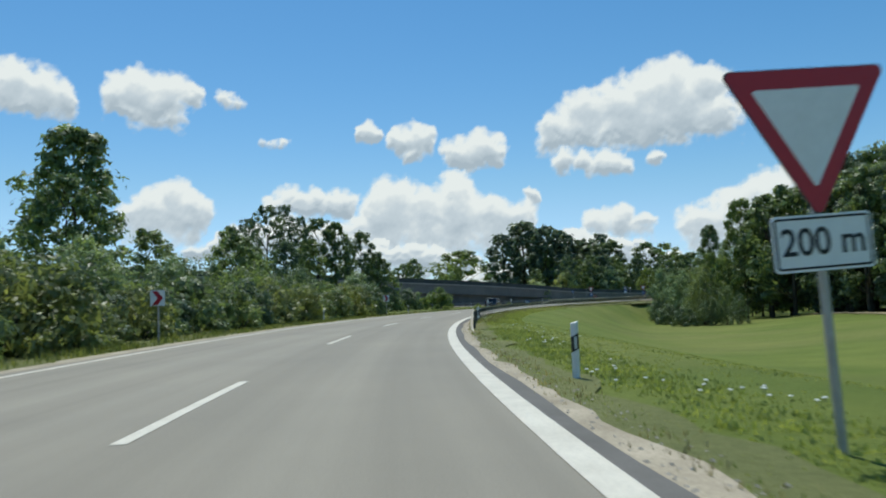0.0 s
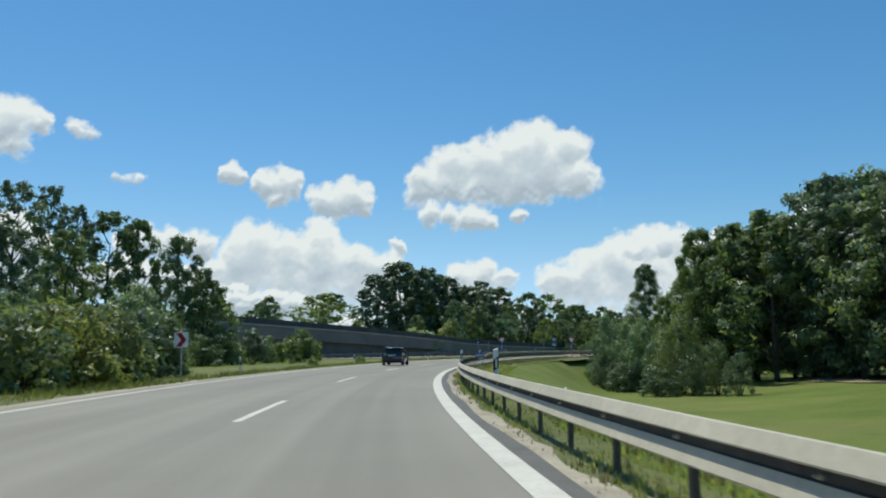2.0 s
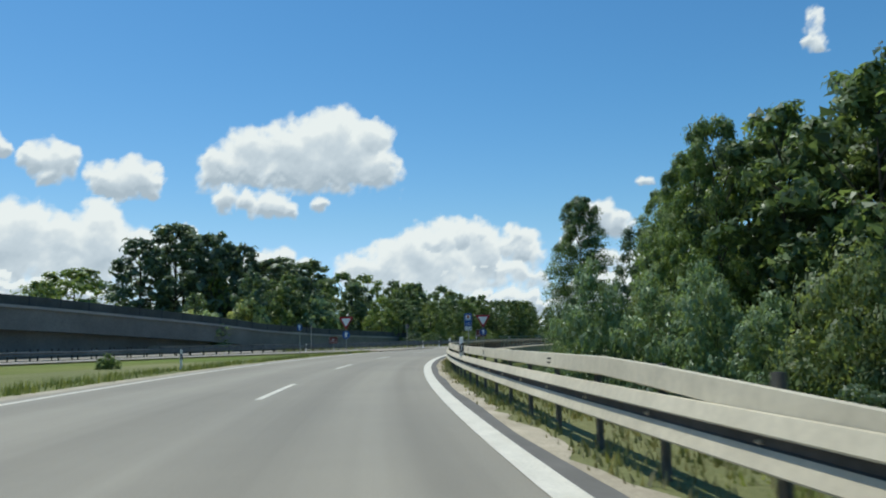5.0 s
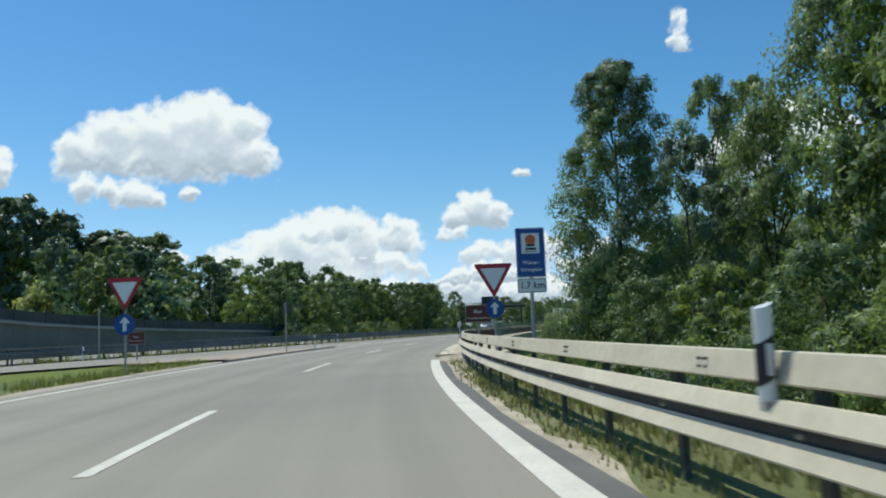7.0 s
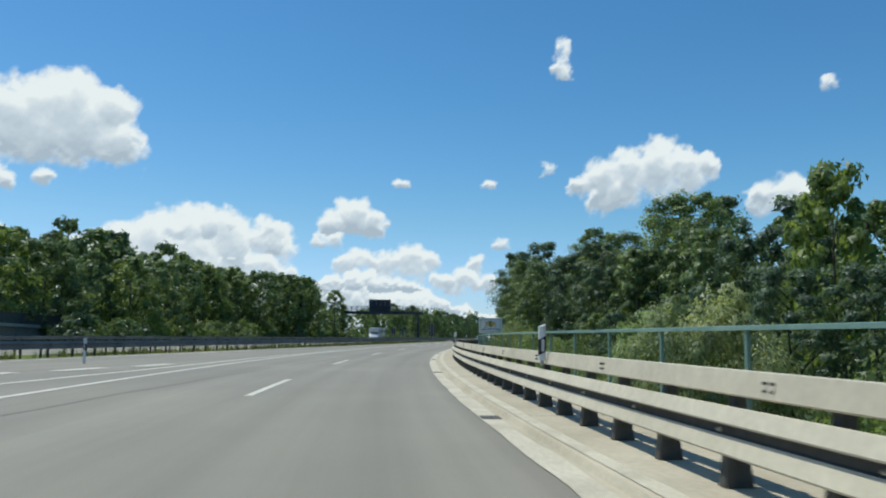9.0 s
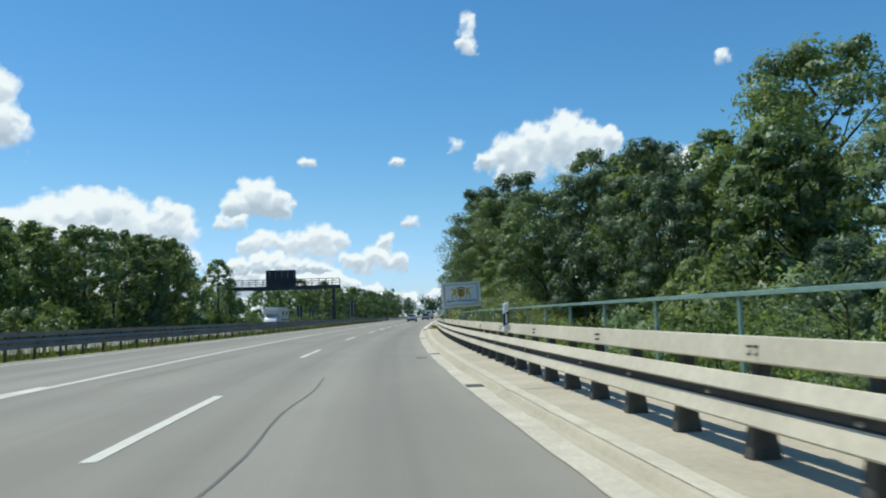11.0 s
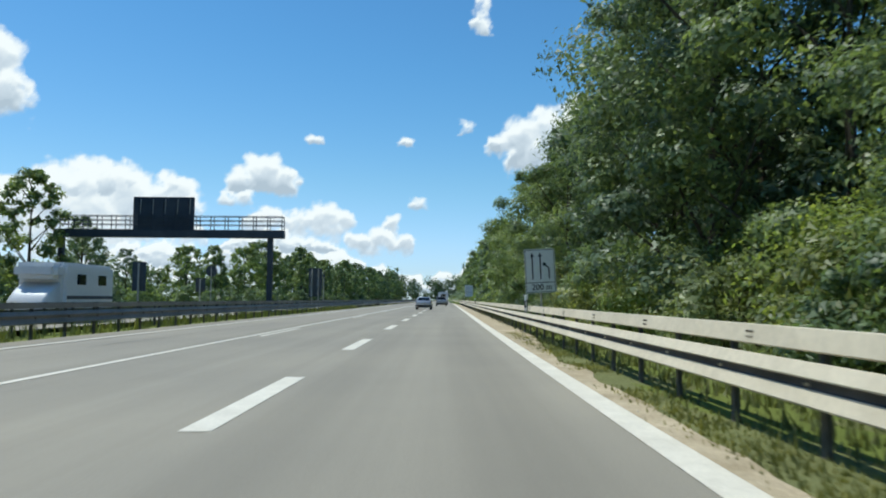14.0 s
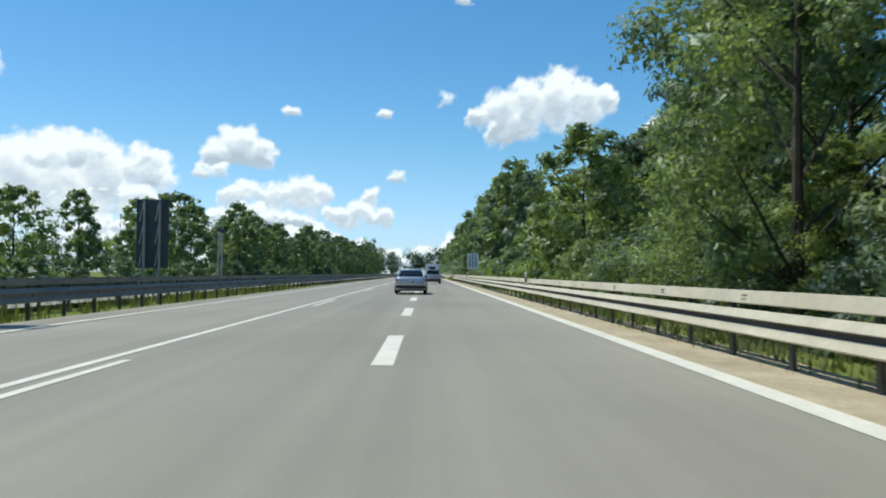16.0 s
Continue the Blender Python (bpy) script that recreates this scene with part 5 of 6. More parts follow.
# river signs
def river_sign(m, zc, k, label):
    t = thing("river_sign", m, label, "road sign", "river signs")
    board(t, "back_plate", round_rect(0.84 * k, 0.58 * k, 0.03, 0, zc), M_SIGN_BACK, 0.008, 0.02)
    face = board(t, "face", round_rect(0.84 * k, 0.58 * k, 0.03, 0, zc), M_SIGN_BROWN, 0.0, 0.008)
    frame_ring(face, 0.82 * k, 0.56 * k, 0.014, zc, M_SIGN_WHITE)
    writing("Iller", 0.155 * k, face, M_SIGN_WHITE, 0, -0.004, zc + 0.07, squeeze=1.2, bold=0.0)
    bm = bmesh.new()
    top = [((-0.36 + 0.72 * i / 30) * k, zc - 0.155 + 0.02 * math.sin(i * 0.84)) for i in range(31)]
    plate(bm, top + [(x, z - 0.022) for x, z in top[::-1]], -0.004, 0.003)
    part("wave_line", bm, M_SIGN_WHITE, face)
    pole(t, 0.0, 0.065, -0.8, zc + 0.25)
    clamp(t, zc - 0.1)


river_sign(at_rd(186.7, 5.77, 0, 2), 1.67, 1.13, "brown river name sign with a white wave line")
river_sign(at_rd(204.2, -14.5, 0, -6), 1.30, 1.35, "brown river name sign low beside the motorway")

# small blue kilometre sign
t = thing("kilometre_sign", at_rd(93.8, 5.95, 0, 2), "small blue road number sign on a short post", "road sign")
board(t, "back_plate", round_rect(0.54, 0.27, 0.02, 0, 0.92), M_SIGN_BACK, 0.008, 0.02)
face = board(t, "face", round_rect(0.54, 0.27, 0.02, 0, 0.92), M_SIGN_BLUE, 0.0, 0.008)
frame_ring(face, 0.525, 0.255, 0.01, 0.92, M_SIGN_WHITE, 0.02)
for x, w in ((-0.17, 0.09), (0.0, 0.13), (0.17, 0.09)):
    board(face, "text_bar", [(x - w / 2, 0.88), (x + w / 2, 0.88), (x + w / 2, 0.96), (x - w / 2, 0.96)], M_SIGN_WHITE, -0.003, 0.003)
pole(t, 0, 0.06, -0.8, 1.0, 0.03)

# state border sign with its arms
t = thing("border_sign", at_rd(309.7, 7.40, -0.09, 1, -2) @ Matrix.Diagonal((1.09, 1.0, 1.0, 1)), "large white state border sign with golden arms on yellow legs", "road sign")
board(t, "back_plate", round_rect(2.95, 2.05, 0.05, 0, 2.93), M_SIGN_BACK, 0.01, 0.04)
face = board(t, "face", round_rect(2.95, 2.05, 0.05, 0, 2.93), M_SIGN_WHITE, 0.0, 0.01)
frame_ring(face, 2.56, 1.72, 0.075, 2.93, M_SIGN_YELLOW, 0.02, -0.003)
writing("Baden-Württemberg", 0.30, face, M_SIGN_BLACK, 0, -0.004, 2.43, squeeze=0.88)
zb = 2.62
board(face, "ground_line", [(-0.85, zb - 0.02), (0.85, zb - 0.02), (0.85, zb), (-0.85, zb)], M_SIGN_BLACK, -0.004, 0.003)
sh = board(face, "shield", [(-0.3, 3.42), (0.3, 3.42), (0.3, 2.95), (0.22, 2.78), (0.0, 2.66), (-0.22, 2.78), (-0.3, 2.95)], M_SIGN_GOLD, -0.006, 0.004)
for k in range(3):
    z = 3.28 - 0.19 * k
    board(sh, "shield_bar", [(-0.2, z), (-0.12, z + 0.06), (0.05, z + 0.03), (0.18, z + 0.05), (0.2, z - 0.03), (0.05, z - 0.06), (-0.15, z - 0.05)], M_SIGN_BLACK, -0.011, 0.004)
board(face, "crest", [(-0.3, 3.44), (0.3, 3.44), (0.34, 3.55), (0.17, 3.5), (0.0, 3.56), (-0.17, 3.5), (-0.34, 3.55)], M_SIGN_BROWN, -0.006, 0.004)
for sx in (-1, 1):
    board(face, "supporter", [(sx * x, z) for x, z in ((0.34, 3.40), (0.55, 3.46), (0.95, 3.44), (0.62, 3.34), (0.58, 3.15), (0.72, 2.95), (0.70, 2.66), (0.62, 2.66), (0.60, 2.88), (0.46, 2.98), (0.42, 2.66), (0.35, 2.66), (0.36, 2.98), (0.34, 3.2))], M_SIGN_GOLD, -0.006, 0.004)
for x in (-0.85, 0.85):
    leg = None
    for dx in (-0.13, 0.13):
        p = pole(t, x + dx, 0.09, -0.7, 3.5, 0.035, M_SIGN_YELLOW, "leg")
    for z in (0.55, 1.1, 1.65):
        bm = bmesh.new()
        box(bm, x, 0.09, z, 0.26, 0.03, 0.03, 0.004)
        part("rung", bm, M_SIGN_YELLOW, t)

# lane diagram sign
t = thing("lane_sign", at_rd(346.4, 6.70, -0.04, 2, -3), "white lane diagram sign with black arrows and 200 m", "road sign")
W2, zc, H2 = 1.38, 2.57, 1.98
board(t, "back_plate", round_rect(W2, H2, 0.05, 0, zc), M_SIGN_BACK, 0.01, 0.03)
face = board(t, "face", round_rect(W2, H2, 0.05, 0, zc), M_SIGN_WHITE, 0.0, 0.01)
frame_ring(face, W2 - 0.06, H2 - 0.06, 0.025, zc, M_SIGN_BLACK, 0.03)
board(face, "divider", [(-0.62, 2.03), (0.62, 2.03), (0.62, 2.06), (-0.62, 2.06)], M_SIGN_BLACK, -0.004, 0.003)
writing("200 m", 0.36, face, M_SIGN_BLACK, 0.05, -0.004, 1.83)
for x in (-0.34, 0.02):
    board(face, "lane_arrow", [(x - 0.03, 2.2), (x + 0.03, 2.2), (x + 0.03, 3.22), (x + 0.09, 3.22), (x, 3.4), (x - 0.09, 3.22), (x - 0.03, 3.22)], M_SIGN_BLACK, -0.004, 0.003)
board(face, "merging_arrow", [(0.37, 2.2), (0.43, 2.2), (0.43, 2.66), (0.40, 2.74), (0.26, 2.86), (0.31, 2.91), (0.12, 2.95), (0.16, 2.77), (0.21, 2.82), (0.35, 2.70), (0.37, 2.64)], M_SIGN_BLACK, -0.004, 0.003)
pole(t, 0.0, 0.08, -0.7, 3.55, 0.045)
clamp(t, 3.2, 0.06), clamp(t, 2.0, 0.06)

# a second white sign further along, the same diagram too small to read
t = thing("lane_sign", at_rd(450, 6.3, 0, 2), "distant white lane sign with three upright bars", "road sign")
board(t, "back_plate", round_rect(1.38, 1.98, 0.05, 0, 2.7), M_SIGN_BACK, 0.01, 0.03)
face = board(t, "face", round_rect(1.38, 1.98, 0.05, 0, 2.7), M_SIGN_WHITE, 0.0, 0.01)
for x in (-0.36, 0.0, 0.36):
    board(face, "lane_bar", [(x - 0.05, 2.0), (x + 0.05, 2.0), (x + 0.05, 3.55), (x - 0.05, 3.55)], M_SIGN_BLACK, -0.004, 0.003)
pole(t, 0.0, 0.08, -0.7, 3.6, 0.045)

# tall board seen from behind on its lattice legs
def rear_board(m, w, z0, z1, label, legs=2):
    t = thing("rear_sign", m, label, "road sign")
    bm = bmesh.new()
    plate(bm, round_rect(w, z1 - z0, 0.03, 0, (z0 + z1) / 2), 0.0, 0.03)
    part("panel", bm, M_SIGN_BACK, t)
    for z in np.arange(z0 + 0.25, z1, 0.55):
        bm = bmesh.new()
        box(bm, 0, -0.03, z, w * 0.94, 0.04, 0.05, 0.004)
        part("stiffener", bm, M_SIGN_BACK, t)
    for x in ([-w * 0.24, w * 0.24] if legs == 2 else [0]):
        pole(t, x, -0.08, -0.9, z1 - 0.1, 0.05)
        if legs == 2:
            for k in range(5):
                a = -0.4 + (z1 + 0.4) * k / 5
                bm = bmesh.new()
                tube(bm, (x - 0.1, -0.3, a), (x, -0.1, a + (z1 + 0.4) / 5), 0.02, seg=6)
                part("brace", bm, M_POLE, t)
    return t


rear_board(at_mw(387.5, -10.6, 0, 0), 1.3, 1.35, 4.15, "dark back of a tall road sign on lattice legs")
rear_board(at_mw(361.5, -13.6, 0, 0), 0.62, 1.55, 2.45, "dark back of a small board on a post", 1)
t = thing("round_sign", at_mw(361.5, -12.9), "back of a round road sign on a post", "road sign")
board(t, "plate", disc(0.37, 0, 2.9), M_SIGN_BACK, 0.0, 0.025)
pole(t, 0, -0.06, -0.8, 3.1, 0.035)
rear_board(at_mw(351, -13.4), 0.7, 1.5, 3.0, "dark back of a road sign behind the rails", 1)
for u, l in ((405, -12.6), (407, -12.9)):
    p = mw(u, l)
    t = thing("slender_mast", pose(p.x, p.y, -0.5), "slender grey mast on the central reservation", "mast", "masts")
    pole(t, 0, 0, 0, 4.6, 0.06)
    bm = bmesh.new()
    box(bm, 0.05, 0, 4.4, 0.25, 0.18, 0.3, 0.02)
    part("housing", bm, M_SIGN_BACK, t)

# a slender mast and a round sign, seen from behind, on the island
p = rd(208.5, -19.2)
t = thing("slender_mast", pose(p.x, p.y, -0.2), "slender pale steel mast beside the motorway", "mast")
pole(t, 0, 0, 0, 3.5, 0.045)
bm = bmesh.new()
box(bm, 0, 0, 3.5, 0.14, 0.1, 0.12, 0.015)
part("cap", bm, M_POLE, t)
t = thing("round_sign", at_rd(206.7, -6.05, 0.08, -28), "grey back of a round road sign on a slender steel pole", "road sign")
pole(t, 0, 0, -0.3, 3.1, 0.04)
bm = bmesh.new()
plate(bm, disc(0.31, 0, 2.72), 0.06, 0.02)
part("disc", bm, M_SIGN_BACK, t)
clamp(t, 2.85), clamp(t, 2.6)

# ---- delineator posts ----
def delineator(left=False, foot=-0.5):
    t = thing("delineator_post", Matrix(), "white plastic delineator post with a slanted black band", "delineator", "delineators")
    hw, n = 0.062, 10
    out = [(hw * math.sin(math.pi * k / (n - 1) - math.pi / 2) , 0.05 * math.cos(math.pi * k / (n - 1) - math.pi / 2)) for k in range(n)]
    bm = bmesh.new()
    lo = [bm.verts.new((x, -y + 0.03, foot if foot < -0.4 else 0.40)) for x, y in out]
    hi = [bm.verts.new((x, -y + 0.03, 0.97 + (0.018 if not left else -0.018) * x / hw - 0.25 * y)) for x, y in out]
    bm.faces.new(lo), bm.faces.new(hi[::-1])
    for k in range(n):
        bm.faces.new((lo[k], hi[k], hi[(k + 1) % n], lo[(k + 1) % n]))
    bmesh.ops.recalc_face_normals(bm, faces=bm.faces[:])
    part("body", bm, M_WHITE_PLASTIC, t)
    bm = bmesh.new()
    sl = 0.035 if not left else -0.035
    lo = [bm.verts.new((x * 1.03, -y * 1.05 + 0.029, 0.52 + sl * x / hw)) for x, y in out]
    hi = [bm.verts.new((x * 1.03, -y * 1.05 + 0.029, 0.77 + sl * x / hw)) for x, y in out]
    bm.faces.new(lo), bm.faces.new(hi[::-1])
    for k in range(n):
        bm.faces.new((lo[k], hi[k], hi[(k + 1) % n], lo[(k + 1) % n]))
    bmesh.ops.recalc_face_normals(bm, faces=bm.faces[:])
    band = part("black_band", bm, M_BLACK_PLASTIC, t, "slanted black band")
    bm = bmesh.new()
    box(bm, 0.0, -0.026, 0.645, 0.045, 0.008, 0.19, 0.003)
    part("reflector", bm, M_REFLECTOR, band)
    if foot > -0.4:
        bm = bmesh.new()
        box(bm, 0.0, 0.05, 0.38, 0.05, 0.09, 0.12, 0.008)
        part("rail_bracket", bm, M_POLE, t)
    return t


dp = delineator()
dp.matrix_basis = at_rd(12.3, 5.4, -0.14)
dr = delineator(False, -0.32)
dr.matrix_basis = at_rd(39.7, wl(39.7) + 0.38, -0.05)
for s, z in ((63.25, 0.28), (86.6, 0.28), (112.0, 0.28), (136.9, 0.30), (162.25, 0.31), (188.8, 0.44), (214.5, 0.46), (238.5, 0.46), (262.0, 0.46), (288.2, 0.47), (339.9, 0.43), (392.2, 0.34), (444, 0.34)):
    copy_thing(dr, at_rd(s, wl(s) + (0.055 if s > 118 else 0.2), z, 2))
dl = delineator(True)
dl.matrix_basis = at_rd(121.5, -8.3, -0.05)
for s, l, z in ((62, -8.2, -0.05), (92, -8.2, -0.05), (152, -8.2, -0.05), (214.8, -6.3, 0.08), (233, -9.4, 0.0), (205.6, -18.6, -0.1)):
    copy_thing(dl, at_rd(s, l, z, -2))

# ---- sign gantry over the opposite carriageway ----
g = thing("sign_gantry", at_mw(374, 0), "dark steel sign gantry with a railed walkway over the motorway", "gantry")
bm = bmesh.new()
box(bm, -20.2, 0, 6.33, 18.6, 0.9, 0.62, 0.02)
part("beam", bm, M_DARK_STEEL, g)
for x in (-12.0, -29.0):
    bm = bmesh.new()
    box(bm, x, 0, 3.0, 0.42, 0.42, 6.3, 0.02)
    part("leg", bm, M_DARK_STEEL, g)
    bm = bmesh.new()
    box(bm, x, 0, -0.1, 0.9, 0.9, 0.5, 0.03)
    part("footing", bm, M_CONCRETE_GREY, g)
for y in (-0.45, 0.45):
    for z in (7.05, 7.4, 7.75):
        bm = bmesh.new()
        tube(bm, (-29.4, y, z), (-11.0, y, z), 0.03, seg=6)
        part("rail_bar", bm, M_DARK_STEEL, g)
    for x in np.arange(-29.4, -10.9, 1.15):
        bm = bmesh.new()
        box(bm, x, y, 7.2, 0.06, 0.05, 1.15)
        part("rail_post", bm, M_DARK_STEEL, g)
for z in (7.05, 7.4, 7.75):
    bm = bmesh.new()
    tube(bm, (-11.0, -0.45, z), (-11.0, 0.45, z), 0.03, seg=6)
    part("rail_bar", bm, M_DARK_STEEL, g)
bm = bmesh.new()
box(bm, -20.7, -0.1, 7.65, 4.9, 0.35, 3.3, 0.03)
sb = part("sign_case", bm, M_DARK_STEEL, g)
for i in range(5):
    bm = bmesh.new()
    box(bm, -22.7 + i * 1.0, -0.32, 7.65, 0.10, 0.1, 3.1, 0.01)
    part("case_rib", bm, M_DARK_STEEL, sb)
    bm = bmesh.new()
    tube(bm, (-22.45 + i * 1.0, -0.42, 9.1), (-22.5 + i * 1.0, -0.42, 7.9), 0.035, 0.02, seg=6)
    part("gas_strut", bm, M_POLE, sb)

# ---- vehicles ----
def wheel(parent, x, y, r, w):
    bm = bmesh.new()
    m = Matrix.Translation((x, y, r)) @ Euler((0, math.pi / 2, 0)).to_matrix().to_4x4()
    bmesh.ops.create_cone(bm, cap_ends=True, segments=28, radius1=r, radius2=r, depth=w, matrix=m)
    bmesh.ops.bevel(bm, geom=[e for e in bm.edges if len(e.link_faces) == 2 and e.calc_face_angle(0) > 1.0], offset=0.035, segments=2, affect='EDGES')
    wh = part("wheel", bm, M_TYRE, parent)
    bm = bmesh.new()
    sx = 1 if x > 0 else -1
    bmesh.ops.create_cone(bm, cap_ends=True, segments=20, radius1=r * 0.68, radius2=r * 0.62, depth=0.03, matrix=Matrix.Translation((x + sx * w * 0.5, y, r)) @ Euler((0, math.pi / 2 * sx, 0)).to_matrix().to_4x4())
    part("rim", bm, M_RIM, wh)
    for k in range(5):
        bm = bmesh.new()
        a = k * 2 * math.pi / 5
        box(bm, x + sx * (w * 0.5 + 0.012), y + 0.5 * r * 0.62 * math.cos(a), r + 0.5 * r * 0.62 * math.sin(a), 0.03, 0.07, r * 0.6, 0.01, None)
        bmesh.ops.rotate(bm, verts=bm.verts[:], cent=(x + sx * (w * 0.5 + 0.012), y + 0.5 * r * 0.62 * math.cos(a), r + 0.5 * r * 0.62 * math.sin(a)), matrix=Matrix.Rotation(a - math.pi / 2, 3, 'X'))
        part("spoke", bm, M_RIM, wh)


def ring(bm, y, hw, z0, z1, r, top_in=0.0, n=4):
    """A rounded cross-section of a car body."""
    pts = []
    for sx, zz, a0, inn in ((1, z1, 0, top_in), (-1, z1, 90, top_in), (-1, z0, 180, 0.03), (1, z0, 270, 0.03)):
        for i in range(n):
            a = radians(a0 + 90 * i / (n - 1))
            cx, cz = sx * (hw - inn - r), zz - r if zz == z1 else zz + r
            pts.append(bm.verts.new((cx + r * math.cos(a), y, cz + r * math.sin(a))))
    return pts


def loft(bm, rings):
    for a, b in zip(rings, rings[1:]):
        for j in range(len(a)):
            bm.faces.new((a[j], a[(j + 1) % len(a)], b[(j + 1) % len(a)], b[j]))
    bm.faces.new(rings[0]), bm.faces.new(rings[-1][::-1])
    bmesh.ops.recalc_face_normals(bm, faces=bm.faces[:])


def car(name, m, label, category, paint, L, Wd, Hh, lower, roof, estate, rails=False):
    """A car seen mostly from behind; y runs forward from its rear bumper."""
    t = thing(name, m, label, category)
    hw = Wd / 2
    bm = bmesh.new()
    loft(bm, [ring(bm, y, hw * w, z0, z1, 0.13, ti) for y, w, z0, z1, ti in lower])
    part("body", bm, paint, t, smooth=True)
    bm = bmesh.new()
    loft(bm, [ring(bm, y, hw * w, z0, z1, 0.07, ti) for y, w, z0, z1, ti in roof])
    part("cabin_glass", bm, M_GLASS, t, "dark tinted cabin glass", True)
    ys = [r for r in roof if r[3] > Hh - 0.1]
    bm = bmesh.new()
    loft(bm, [ring(bm, y, hw * w - ti + 0.05, z1 - 0.10, z1 + 0.012, 0.045, 0.03) for y, w, z0, z1, ti in ys])
    part("roof", bm, paint, t, smooth=True)
    belt = roof[len(roof) // 2][2]
    for sx in (-1, 1):
        for (y0, z0, x0), (y1, z1, x1) in (((roof[0][0] + 0.03, roof[0][3] - 0.02, hw * roof[0][1] - 0.02), (ys[0][0], ys[0][3] - 0.04, hw * ys[0][1] - ys[0][4])),
                                           ((roof[-1][0] - 0.03, roof[-1][3] - 0.02, hw * roof[-1][1] - 0.04), (ys[-1][0], ys[-1][3] - 0.04, hw * ys[-1][1] - ys[-1][4]))):
            bm = bmesh.new()
            tube(bm, (sx * x0, y0, z0), (sx * x1, y1, z1), 0.05, 0.045, 8)
            part("pillar", bm, paint, t)
        ym = (ys[0][0] + ys[-1][0]) / 2
        bm = bmesh.new()
        tube(bm, (sx * (hw * 0.97 - 0.02), ym, belt + 0.1), (sx * (hw * ys[0][1] - ys[0][4] + 0.01), ym, Hh - 0.08), 0.035, seg=6)
        part("centre_pillar", bm, M_BLACK_PLASTIC, t)
        bm = bmesh.new()
        box(bm, sx * (hw + 0.10), roof[-1][0] - 0.55, belt + 0.12, 0.2, 0.12, 0.14, 0.04)
        part("mirror", bm, paint, t)
        wheel(t, sx * (hw - 0.11), L * 0.19, 0.325, 0.22), wheel(t, sx * (hw - 0.11), L * 0.79, 0.325, 0.22)
        bm = bmesh.new()
        box(bm, sx * hw * 0.81, 0.10, belt + (0.03 if estate else -0.02), hw * 0.26, 0.14, 0.14, 0.04)
        part("tail_light", bm, M_TAIL, t, "dark red tail light")
        bm = bmesh.new()
        box(bm, sx * hw * 0.72, L - 0.14, 0.68, hw * 0.34, 0.18, 0.15, 0.05)
        part("headlight", bm, M_LAMP_CLEAR, t)
        if rails:
            bm = bmesh.new()
            xr = sx * (hw * ys[0][1] - ys[0][4] - 0.03)
            tube(bm, (xr, ys[0][0] + 0.15, Hh - 0.02), (xr, ys[0][0] + 0.32, Hh + 0.035), 0.018, seg=6)
            tube(bm, (xr, ys[0][0] + 0.32, Hh + 0.035), (xr, ys[-1][0] - 0.4, Hh + 0.035), 0.018, seg=6)
            tube(bm, (xr, ys[-1][0] - 0.4, Hh + 0.035), (xr, ys[-1][0] - 0.2, Hh - 0.02), 0.018, seg=6)
            part("roof_rail", bm, M_BLACK_PLASTIC, t)
        bm = bmesh.new()
        box(bm, sx * (hw - 0.012), L * 0.55, 0.86, 0.03, 0.16, 0.03, 0.008)
        part("door_handle", bm, M_RIM, t)
    bm = bmesh.new()
    box(bm, 0, -0.01, 0.42, Wd * 0.93, 0.16, 0.16, 0.05)
    part("rear_bumper", bm, M_BLACK_PLASTIC, t, "black lower rear bumper")
    bm = bmesh.new()
    pz = belt + 0.02 if estate else belt - 0.12
    box(bm, 0, lower[0][0] - 0.012, pz, 0.54, 0.03, 0.12, 0.005)
    pl = part("number_plate", bm, M_SIGN_WHITE, t)
    for x, w in ((-0.15, 0.11), (0.0, 0.1), (0.14, 0.14)):
        bm = bmesh.new()
        box(bm, x, lower[0][0] - 0.03, pz, w, 0.006, 0.07)
        part("plate_bar", bm, M_SIGN_BLACK, pl)
    bm = bmesh.new()
    box(bm, 0, lower[0][0] + (0.03 if estate else -0.006), pz + 0.14, 0.7, 0.03, 0.03, 0.008)
    part("boot_trim", bm, M_BLACK_PLASTIC if estate else M_RIM, t)
    if estate:
        bm = bmesh.new()
        box(bm, 0, ys[0][0] - 0.06, ys[0][3] - 0.015, Wd * 0.66, 0.26, 0.05, 0.02)
        part("roof_spoiler", bm, paint, t)
        bm = bmesh.new()
        tube(bm, (0, roof[0][0] - 0.02, belt + 0.14), (0.35, roof[0][0] + 0.02, belt + 0.17), 0.012, seg=6)
        part("rear_wiper", bm, M_BLACK_PLASTIC, t)
    bm = bmesh.new()
    box(bm, 0, L * 0.5, 0.3, Wd * 0.86, L * 0.9, 0.2, 0.03)
    part("underbody", bm, M_BLACK_PLASTIC, t)
    return t


